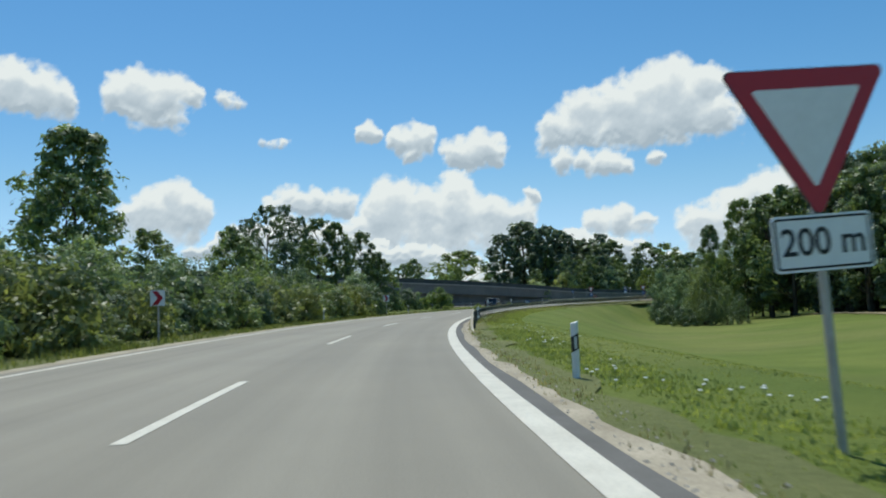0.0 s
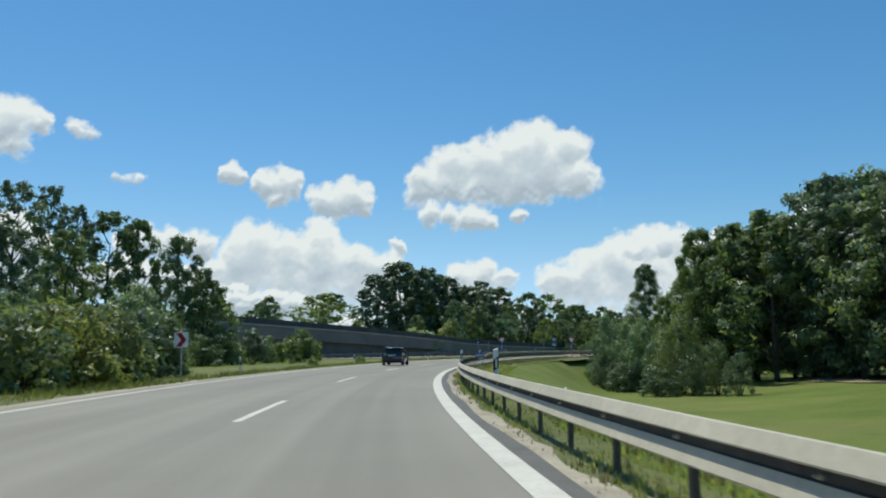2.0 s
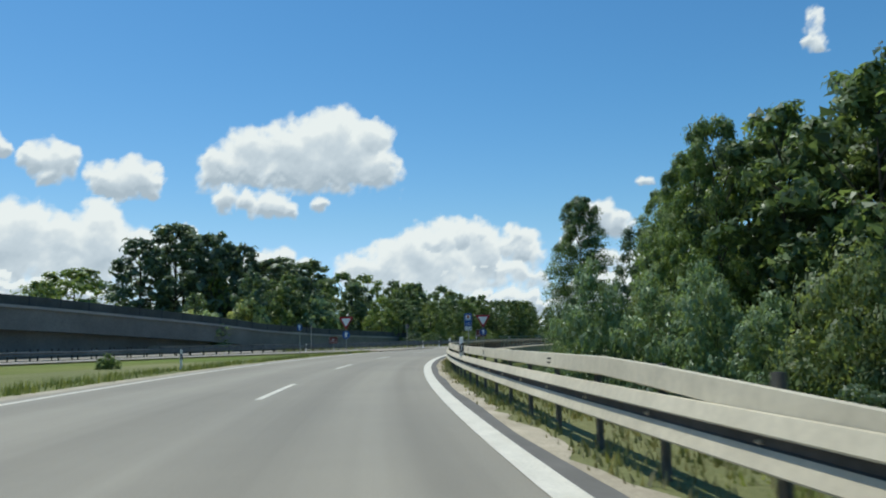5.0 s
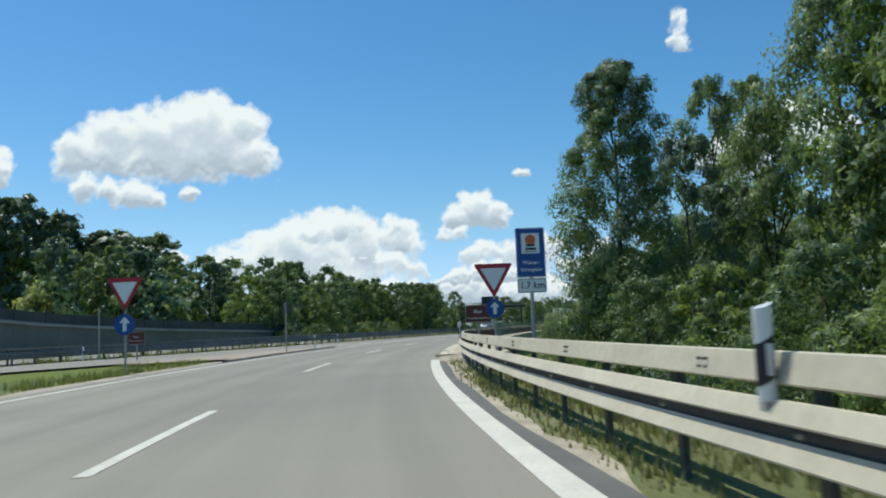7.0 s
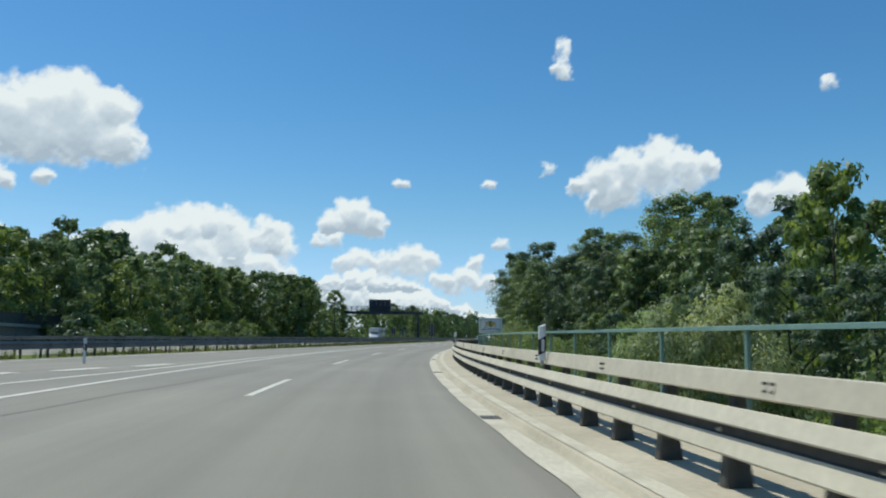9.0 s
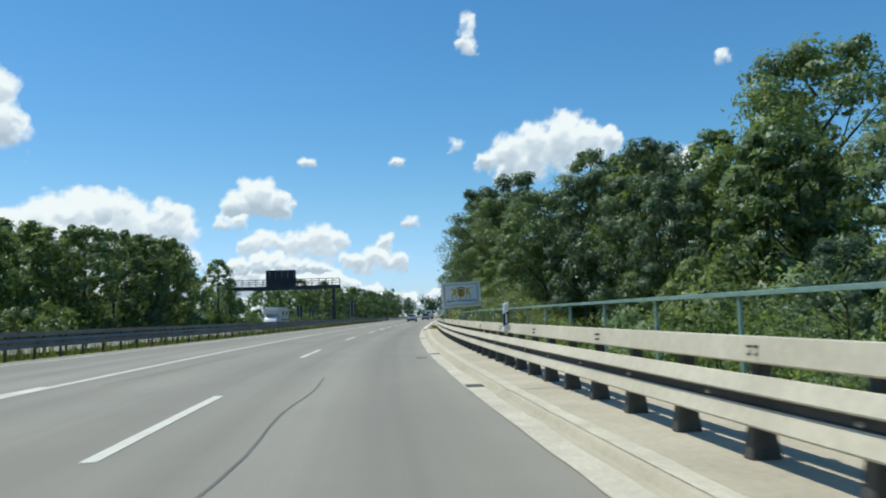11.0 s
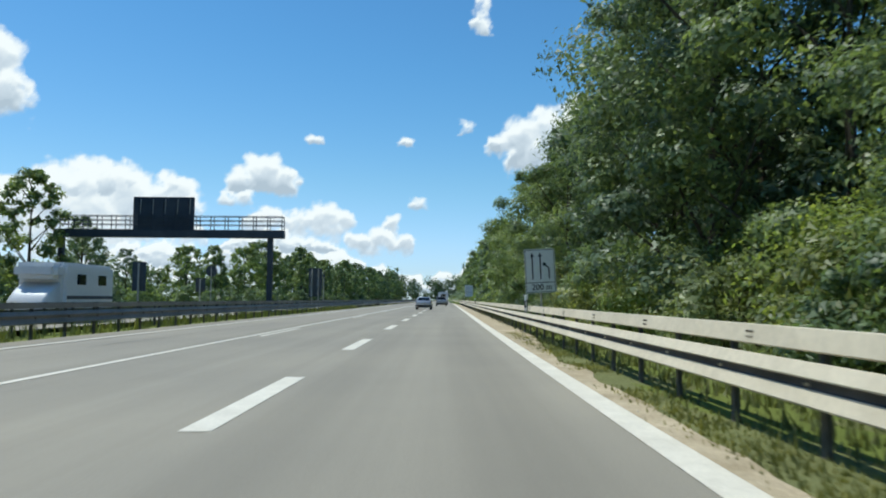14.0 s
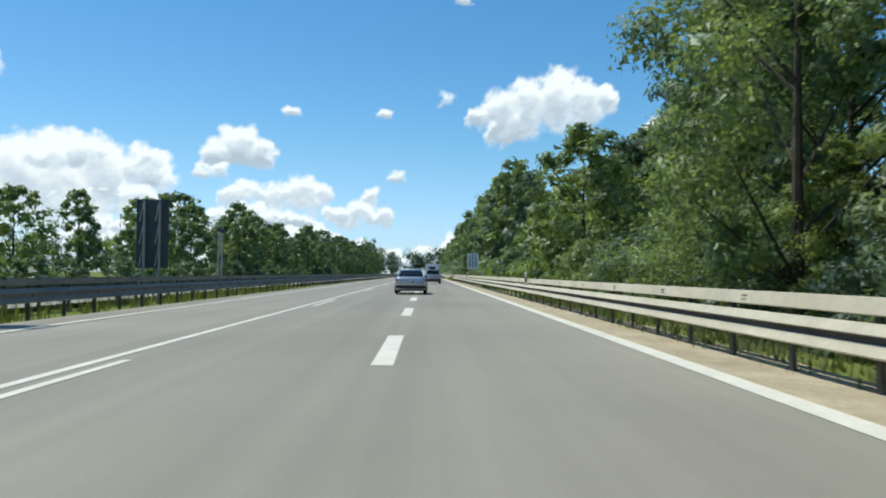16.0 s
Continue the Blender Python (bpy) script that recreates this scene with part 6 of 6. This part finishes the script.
P_BLACK = plain("black car paint", (0.008, 0.009, 0.013), 0.18, 0.0, 0.5, 1.0)
P_SILVER = plain("silver car paint", (0.52, 0.54, 0.57), 0.28, 0.6, 0.5, 1.0)
P_GREY = plain("grey car paint", (0.33, 0.34, 0.35), 0.3, 0.6, 0.5, 1.0)
P_RED = plain("red car paint", (0.30, 0.012, 0.015), 0.25, 0.0, 0.5, 1.0)
P_VAN = plain("caravan white", (0.74, 0.75, 0.76), 0.35, 0.0, 0.5, 0.3)
EST_LOW = [(-0.02, 0.80, 0.42, 0.80, 0.05), (0.03, 0.90, 0.32, 0.93, 0.04), (0.14, 0.97, 0.24, 1.0, 0.04), (0.7, 1.0, 0.2, 1.0, 0.04), (2.6, 1.0, 0.2, 0.97, 0.04), (3.5, 1.0, 0.2, 0.92, 0.05), (4.3, 0.95, 0.22, 0.80, 0.06), (4.6, 0.78, 0.28, 0.66, 0.05)]
EST_TOP = [(0.10, 0.90, 0.80, 1.0, 0.05), (0.28, 0.90, 0.82, 1.30, 0.14), (0.42, 0.90, 0.82, 1.44, 0.18), (0.9, 0.90, 0.82, 1.48, 0.2), (2.0, 0.90, 0.82, 1.49, 0.2), (2.7, 0.90, 0.82, 1.44, 0.19), (3.45, 0.90, 0.80, 0.97, 0.06)]
SED_LOW = [(0.0, 0.86, 0.36, 0.94, 0.05), (0.12, 0.96, 0.24, 1.0, 0.06), (0.9, 1.0, 0.2, 1.0, 0.06), (2.6, 1.0, 0.2, 0.95, 0.04), (3.5, 1.0, 0.2, 0.92, 0.05), (4.4, 0.95, 0.22, 0.78, 0.06), (4.75, 0.76, 0.28, 0.64, 0.05)]
SED_TOP = [(0.62, 0.86, 0.82, 1.02, 0.05), (1.35, 0.88, 0.82, 1.40, 0.2), (1.7, 0.88, 0.82, 1.44, 0.21), (2.3, 0.88, 0.82, 1.45, 0.21), (2.85, 0.88, 0.82, 1.40, 0.2), (3.6, 0.88, 0.80, 0.97, 0.06)]
SUV_LOW = [(0.0, 0.88, 0.4, 0.95, 0.03), (0.12, 0.97, 0.3, 1.08, 0.03), (0.7, 1.0, 0.26, 1.08, 0.04), (2.6, 1.0, 0.26, 1.05, 0.04), (3.4, 1.0, 0.26, 1.0, 0.05), (4.2, 0.95, 0.28, 0.88, 0.06), (4.5, 0.78, 0.33, 0.75, 0.05)]
SUV_TOP = [(0.14, 0.90, 0.9, 1.08, 0.05), (0.5, 0.90, 0.9, 1.58, 0.18), (1.0, 0.90, 0.9, 1.63, 0.19), (2.0, 0.90, 0.9, 1.63, 0.19), (2.6, 0.90, 0.9, 1.57, 0.18), (3.3, 0.90, 0.9, 1.04, 0.06)]
car("estate_car", at_rd(110.6, -2.15, 0.012, 3), "black estate car with tinted glass in the inner lane", "car", P_BLACK, 4.7, 1.82, 1.49, EST_LOW, EST_TOP, True, True)
car("saloon_car", at_rd(399.6, -0.3, 0.012), "pale silver saloon car driving ahead on the motorway", "car", P_SILVER, 4.8, 1.85, 1.45, SED_LOW, SED_TOP, False)
car("sport_utility_car", at_rd(446, 1.4, 0.012), "grey sport utility car further along the lane", "car", P_GREY, 4.5, 1.85, 1.63, SUV_LOW, SUV_TOP, True, True)
car("hatchback_car", at_rd(520, 1.7, 0.012), "small red hatchback far along the lane", "car", P_RED, 4.5, 1.8, 1.49, [(y * 0.95, w, a, b, c) for y, w, a, b, c in EST_LOW], [(y * 0.95, w, a, b, c) for y, w, a, b, c in EST_TOP], True)


def motorhome(m, label):
    t = thing("motorhome", m, label, "motorhome", "motorhomes")
    bm = bmesh.new()
    box(bm, 0, 2.6, 1.62, 2.2, 5.2, 2.3, 0.16)
    part("living_box", bm, P_VAN, t, smooth=False)
    bm = bmesh.new()
    loft(bm, [ring(bm, y, hw, z0, z1, 0.12, ti) for y, hw, z0, z1, ti in ((5.1, 1.0, 0.35, 1.9, 0.12), (5.9, 1.0, 0.35, 1.5, 0.14), (6.5, 0.92, 0.38, 1.05, 0.1))])
    part("cab", bm, P_VAN, t, smooth=True)
    bm = bmesh.new()
    box(bm, 0, 5.35, 2.35, 2.0, 1.1, 0.75, 0.2)
    part("overcab", bm, P_VAN, t)
    bm = bmesh.new()
    box(bm, 0, -0.01, 2.0, 1.1, 0.03, 0.55, 0.06)
    part("rear_window", bm, M_GLASS, t)
    for sx in (-1, 1):
        for y in (1.4, 3.6):
            bm = bmesh.new()
            box(bm, sx * 1.105, y, 2.0, 0.02, 0.9, 0.5, 0.008)
            part("side_window", bm, M_GLASS, t)
        bm = bmesh.new()
        box(bm, sx * 0.85, 0.0, 0.85, 0.16, 0.05, 0.4, 0.02)
        part("tail_light", bm, M_TAIL, t)
        wheel(t, sx * 0.92, 1.3, 0.34, 0.24), wheel(t, sx * 0.92, 5.6, 0.34, 0.24)
        bm = bmesh.new()
        box(bm, sx * 1.108, 2.6, 1.15, 0.012, 4.8, 0.16, 0.004)
        part("stripe", bm, M_SIGN_BACK, t)
    bm = bmesh.new()
    box(bm, 0, 0.03, 0.45, 2.0, 0.2, 0.2, 0.05)
    part("rear_bumper", bm, M_BLACK_PLASTIC, t)
    bm = bmesh.new()
    box(bm, 0, 3.2, 0.5, 1.9, 5.6, 0.25, 0.03)
    part("chassis", bm, M_BLACK_PLASTIC, t)
    return t


motorhome(at_rd(482, 1.6, 0.012), "white motorhome driving ahead in the lane")
motorhome(at_mw(352, -16.2, 0.0, 180), "white motorhome on the opposite carriageway behind the rails")

# ---- clouds: a far shell of sky behind everything ----
CX, CY, CR = 90.0, 140.0, 4500.0
AZ0, AZ1, EL0, EL1, CELL = 30.0, -96.0, 0.4, 26.0, 0.15
caz = np.arange(AZ0, AZ1, -CELL)
cel = np.arange(EL0, EL1, CELL)
gaz, gel = np.meshgrid(caz, cel)


def billow(scale, octaves, seed):
    """Fractal noise over the sky's directions."""
    a, e = np.radians(gaz).ravel(), np.radians(gel).ravel()
    d = np.stack([-np.sin(a) * np.cos(e), np.cos(a) * np.cos(e), np.sin(e)], 1) * scale + seed
    return np.array([noise.fractal(Vector(p), 0.85, 2.1, octaves) for p in d]).reshape(gaz.shape)


warp_a, warp_e, fine_b = billow(30.0, 6, 0.0), billow(30.0, 6, 40.0), billow(95.0, 5, 7.0)
cover = np.full(gaz.shape, -1.0)     # how thick the vapour is
rise = np.zeros(gaz.shape)           # how far up its own cloud


def cumulus(az, base, width, height, seed, peak=0.5):
    """A heaped cloud: azimuth of its middle, its base, width and height in degrees."""
    r = random.Random(seed)
    amp = min(0.55, 0.16 + 0.14 * height)
    n = max(5, int(width / height * 3.2))
    i0, i1 = np.searchsorted(-caz, -(az + width * 0.6 + height * 1.5)), np.searchsorted(-caz, -(az - width * 0.6 - height * 1.5))
    j1 = np.searchsorted(cel, base + height * 1.7)
    j0 = np.searchsorted(cel, base - height * 0.6)
    win = (slice(j0, j1), slice(i0, i1))
    a, e = gaz[win] + warp_a[win] * amp, gel[win] + warp_e[win] * amp
    if not a.size:
        return
    got = np.full(a.shape, -1.0)
    if width < 1.5 * height:              # a torn scrap
        n = 0
        for k in range(6):
            rad = width * r.uniform(0.16, 0.34)
            x, zz = az + width * r.uniform(-0.3, 0.3), base + rad + (height - 2 * rad) * (k + r.uniform(0, 0.6)) / 5.5
            got = np.maximum(got, 0.75 - ((a - x) / (rad * 1.3)) ** 2 - ((e - zz) / rad) ** 2)
    for i in range(n):
        f = (i + r.uniform(0.15, 0.85)) / n
        side = f / peak if f < peak else (1 - f) / (1 - peak)
        h = height * max(0.3, min(1.0, side * 1.25) ** 0.55) * r.uniform(0.66, 1.04)
        z, k = base, 0
        rad = max(0.25 * height, h * r.uniform(0.36, 0.48))
        while z < base + h - rad * 0.6 and k < 8:
            x = az + width * (0.5 - f) * 0.84 + r.uniform(-0.5, 0.5) * rad
            zz = max(z, base + rad * 0.35)
            got = np.maximum(got, 1.0 - ((a - x) / (rad * 1.4)) ** 2 - ((e - zz) / rad) ** 2)
            z += rad * 0.8
            rad *= r.uniform(0.78, 0.95)
            k += 1
    got = np.minimum(got, 0.12 + (e + 0.5 * amp * warp_a[win] - base + 0.06 * height) / (0.22 * height + 0.15))     # flat underside
    up = np.clip((gel[win] - base) / height, 0, 1)
    rise[win] = np.where(got > cover[win], up, rise[win])
    cover[win] = np.maximum(cover[win], got)


def heap(base, lobes):
    """A heaped cloud out of round lobes: azimuth, elevation and radius in degrees, over a flat base."""
    top = max(e + r for _, e, r in lobes)
    left, right = max(a + 2 * r for a, _, r in lobes), min(a - 2 * r for a, _, r in lobes)
    big = max(r for _, _, r in lobes)
    i0, i1 = np.searchsorted(-caz, -left - 0.5), np.searchsorted(-caz, -right + 0.5)
    j0, j1 = np.searchsorted(cel, base - big), np.searchsorted(cel, top + 1.0)
    win = (slice(j0, j1), slice(i0, i1))
    amp = min(0.62, 0.14 + 0.30 * big) if big > 0.75 else 0.15 + 0.55 * big
    a, e = gaz[win] + warp_a[win] * amp, gel[win] + warp_e[win] * amp
    if not a.size:
        return
    total, lift = np.zeros(a.shape), np.zeros(a.shape)
    for x, z, r in lobes:
        dz = (e - z) / r
        v = np.exp(5.0 * np.clip(1.0 - ((a - x) / (r * (1.1 if big > 0.75 else 1.9))) ** 2 - np.where(dz < 0, 0.55 * dz, dz) ** 2, -3, 1))
        total += v
        lift += v * np.clip(0.5 + 0.5 * dz, 0, 1)
    got = np.log(total + 1e-9) / 5.0 - 0.08
    up = 0.45 * np.clip((gel[win] - base) / (top - base), 0, 1) + 0.55 * lift / (total + 1e-9)
    if big < 0.8:                         # a torn scrap
        got = 0.68 * got - 0.14 + 0.22 * fine_b[win]
    got = np.minimum(got, 0.16 + (e + 0.6 * amp * warp_a[win] - base) / ((0.4 if base > 6 else 1.5) * big + 0.1))
    rise[win] = np.where(got > cover[win], up, rise[win])
    cover[win] = np.maximum(cover[win], got)


heap(11.2, [(-13.2, 12.4, 1.88), (-15.3, 14.1, 1.75), (-14.9, 12.2, 1.68), (-17.9, 14.0, 2.01), (-20.1, 14.9, 2.18), (-22.0, 15.8, 1.75), (-22.5, 13.7, 2.19), (-24.5, 15.1, 1.51), (-25.0, 12.6, 1.52), (-20.1, 12.6, 1.9), (-17.5, 12.1, 1.48)])
heap(9.2, [(-13.4, 10.4, 0.93), (-15.0, 10.3, 0.76), (-16.7, 10.0, 1.36), (-18.2, 9.8, 0.77), (-20.4, 10.2, 0.6)])
heap(10.2, [(-6.8, 11.6, 1.64), (-5.4, 11.3, 1.06), (-8.1, 11.5, 0.99)])
heap(10.7, [(-1.9, 12.6, 1.23), (-3.1, 12.6, 0.88), (-0.8, 12.4, 0.79), (-1.7, 11.3, 0.68)])
heap(12.2, [(1.4, 13.1, 0.86), (2.0, 13.1, 0.46), (0.8, 12.9, 0.51)])
heap(6.8, [(7.4, 7.9, 1.19), (5.7, 7.8, 1.52), (3.9, 7.8, 1.27), (8.5, 7.4, 1.11)])
heap(3.5, [(-0.6, 8.0, 1.83), (-2.6, 7.5, 1.69), (0.6, 6.9, 1.78), (-5.0, 8.5, 1.63), (-5.6, 6.9, 1.97), (-3.2, 5.9, 2.43), (-1.0, 5.4, 2.39), (-8.0, 6.5, 1.74), (-10.9, 7.8, 0.67), (-9.7, 6.2, 1.58), (-6.8, 5.3, 2.06), (2.3, 5.3, 1.95), (4.1, 4.8, 1.53)])
heap(2.6, [(-30.0, 7.8, 1.44), (-32.1, 7.7, 1.43), (-27.5, 6.9, 1.7), (-25.4, 6.0, 1.7), (-23.2, 5.2, 1.62), (-29.6, 5.6, 2.54), (-32.9, 6.4, 1.68), (-26.2, 4.3, 2.55), (-35.6, 7.3, 1.16), (-30.4, 3.9, 2.95)])
heap(4.4, [(-15.9, 5.8, 1.02), (-17.7, 5.9, 1.11), (-19.4, 5.4, 0.85)])
heap(7.3, [(-41.3, 8.9, 1.42), (-39.4, 8.3, 1.09), (-42.8, 8.3, 0.92)])
heap(6.3, [(-38.9, 7.0, 0.76), (-40.0, 7.0, 0.63)])
heap(5.3, [(-35.0, 7.6, 0.84), (-34.9, 6.6, 1.17), (-33.4, 6.2, 1.42), (-36.0, 6.1, 1.34), (-31.8, 6.1, 0.92), (-29.4, 7.3, 1.41), (-31.0, 7.9, 1.25), (-27.6, 6.8, 1.73), (-25.6, 6.1, 1.72), (-32.4, 7.7, 1.0)])
heap(3.7, [(-29.2, 4.8, 1.24), (-34.6, 4.5, 1.68), (-32.5, 4.8, 1.42), (-36.7, 4.3, 1.01), (-30.8, 4.4, 1.25)])
heap(4.4, [(-41.8, 5.3, 1.18), (-43.9, 5.2, 1.26), (-45.6, 5.6, 1.42), (-40.6, 5.2, 0.67)])
heap(18.7, [(-56.9, 21.1, 0.62), (-56.5, 20.0, 0.76), (-56.9, 19.3, 0.62), (-56.1, 19.5, 0.45)])
heap(9.5, [(-63.7, 12.8, 1.67), (-61.4, 12.1, 1.37), (-59.4, 11.7, 1.38), (-57.8, 11.4, 0.74), (-65.8, 12.4, 1.18), (-67.2, 12.5, 0.78), (-60.6, 10.4, 1.06), (-59.0, 10.2, 0.74)])
heap(8.9, [(-72.1, 9.9, 1.6), (-70.3, 10.0, 0.7), (-73.4, 9.7, 0.75)])
heap(4.7, [(-40.3, 5.2, 0.58), (-42.3, 5.2, 0.91), (-44.4, 5.3, 1.08), (-46.9, 5.6, 0.83), (-50.2, 5.5, 0.67)])
heap(3.4, [(-49.5, 4.3, 1.08), (-47.8, 4.1, 0.75), (-51.1, 4.1, 0.67)])
heap(13.2, [(18.0, 15.6, 1.68), (16.0, 15.7, 1.63), (19.5, 15.2, 1.22), (14.3, 15.6, 0.86), (18.8, 13.8, 1.0), (16.7, 14.4, 1.32)])
heap(13.3, [(26.1, 15.5, 1.5), (24.5, 15.2, 1.53), (23.0, 14.7, 0.96), (25.1, 14.1, 1.31)])
heap(5.1, [(15.7, 8.4, 1.33), (17.2, 7.4, 1.52), (14.4, 7.5, 1.3), (16.1, 6.5, 1.86), (18.5, 6.8, 1.31)])
heap(7.2, [(7.6, 8.3, 1.01), (5.5, 8.1, 1.1), (3.7, 7.9, 0.94)])
heap(11.9, [(8.3, 12.3, 0.45), (9.6, 12.5, 0.33)])
heap(14.5, [(12.1, 15.6, 0.48), (11.6, 15.1, 0.48), (12.3, 15.2, 0.32)])
heap(10.9, [(-44.5, 11.2, 0.45)])
heap(11.0, [(-51.3, 11.2, 0.41), (-51.7, 11.4, 0.25)])
heap(11.9, [(-55.5, 12.4, 0.45)])
heap(6.7, [(-52.0, 7.1, 0.5)])
heap(16.6, [(-75.0, 17.2, 0.40)])
heap(15.0, [(-79.6, 15.5, 0.46), (-80.4, 15.6, 0.36)])
cumulus(8.1, 3.9, 16.3, 2.9, 141, 0.51)
cumulus(-1.6, 2.4, 12.9, 2.8, 142, 0.29)
cumulus(-15.4, 2.4, 14.1, 2.9, 143, 0.41)
cumulus(-33.6, 1.7, 11.0, 2.3, 144, 0.62)
cumulus(-40.5, 1.8, 9.6, 2.3, 145, 0.52)
cumulus(-44.9, 1.7, 12.4, 1.5, 146, 0.46)
cumulus(-42.0, 3.1, 10.2, 1.6, 148, 0.49)
cumulus(-45.5, 1.3, 12.1, 2.1, 150, 0.45)
for i in range(15):                    # glowing cloud bank standing in for pale haze low over the horizon
    cumulus(26.0 - 8.3 * i, 0.3, 13.0, 2.0 + 0.7 * math.sin(i * 2.1), 300 + i)
sunward = np.gradient(cover, axis=0) / CELL                              # the lobes' upper sides
cover = cover + np.clip(fine_b, -1, 1) * 0.26
# cloud light and shade painted into the emission: bright tops, grey undersides
tone_v = np.clip(0.64 + 0.42 * rise - 0.43 * np.clip(cover * 1.25 - 0.18, 0, 1) * (1.12 - rise) - 0.22 * np.clip(sunward, -1.6, 1.6) + 0.05 * np.clip(fine_b, -1, 1), 0, 1)
ra, re_ = np.radians(gaz).ravel(), np.radians(gel).ravel()
dirs = np.stack([-np.sin(ra) * np.cos(re_), np.cos(ra) * np.cos(re_), np.sin(re_)], 1)
me = bpy.data.meshes.new("backdrop")
ny, nx = gaz.shape
ii = (np.arange(ny - 1)[:, None] * nx + np.arange(nx - 1)[None]).ravel()
fc = np.stack([ii, ii + 1, ii + nx + 1, ii + nx], 1)
dd = cover.ravel()
fc = fc[dd[fc].max(1) > -0.5]
me.from_pydata((dirs * CR + np.array([CX, CY, 0])).tolist(), [], fc.tolist())
for nm, arr in (("vapour", dd), ("tone", tone_v.ravel())):
    at_ = me.attributes.new(nm, 'FLOAT', 'POINT')
    at_.data.foreach_set("value", np.ascontiguousarray(arr, dtype=np.float32))
m, nt, p, link = nodes("cloud vapour")
ad, al = nt.nodes.new("ShaderNodeAttribute"), nt.nodes.new("ShaderNodeAttribute")
ad.attribute_name, al.attribute_name = "vapour", "tone"
fine = noise_node(nt, 0.012, 8, 0.62)
wisp = nt.nodes.new("ShaderNodeMath")
wisp.operation = 'MULTIPLY_ADD'
link(fine, wisp.inputs[0])
wisp.inputs[1].default_value = 0.75
link(ad.outputs["Fac"], wisp.inputs[2])
alpha = nt.nodes.new("ShaderNodeMapRange")
alpha.interpolation_type = 'SMOOTHSTEP'
alpha.inputs["From Min"].default_value, alpha.inputs["From Max"].default_value = 0.14, 0.90
link(wisp.outputs[0], alpha.inputs["Value"])
tone = nt.nodes.new("ShaderNodeMath")
tone.operation = 'MULTIPLY_ADD'
link(noise_node(nt, 0.007, 6, 0.6), tone.inputs[0])
tone.inputs[1].default_value = 0.34
link(al.outputs["Fac"], tone.inputs[2])
col = ramp(nt, tone.outputs[0], [(0.46, (0.50, 0.57, 0.65)), (0.72, (0.70, 0.755, 0.82)), (0.94, (1.0, 1.0, 0.99))])
em = nt.nodes.new("ShaderNodeEmission")
em.inputs["Strength"].default_value = 1.08
link(col, em.inputs[0])
tr = nt.nodes.new("ShaderNodeBsdfTransparent")
ms = nt.nodes.new("ShaderNodeMixShader")
link(alpha.outputs[0], ms.inputs[0]), link(tr.outputs[0], ms.inputs[1]), link(em.outputs[0], ms.inputs[2])
link(ms.outputs[0], nt.nodes["Material Output"].inputs[0])
me.materials.append(m)
sky_shell = tagged(new("backdrop", me), "white fair-weather cumulus clouds in a blue sky", "clouds", "", "structure")
sky_shell.visible_shadow = False
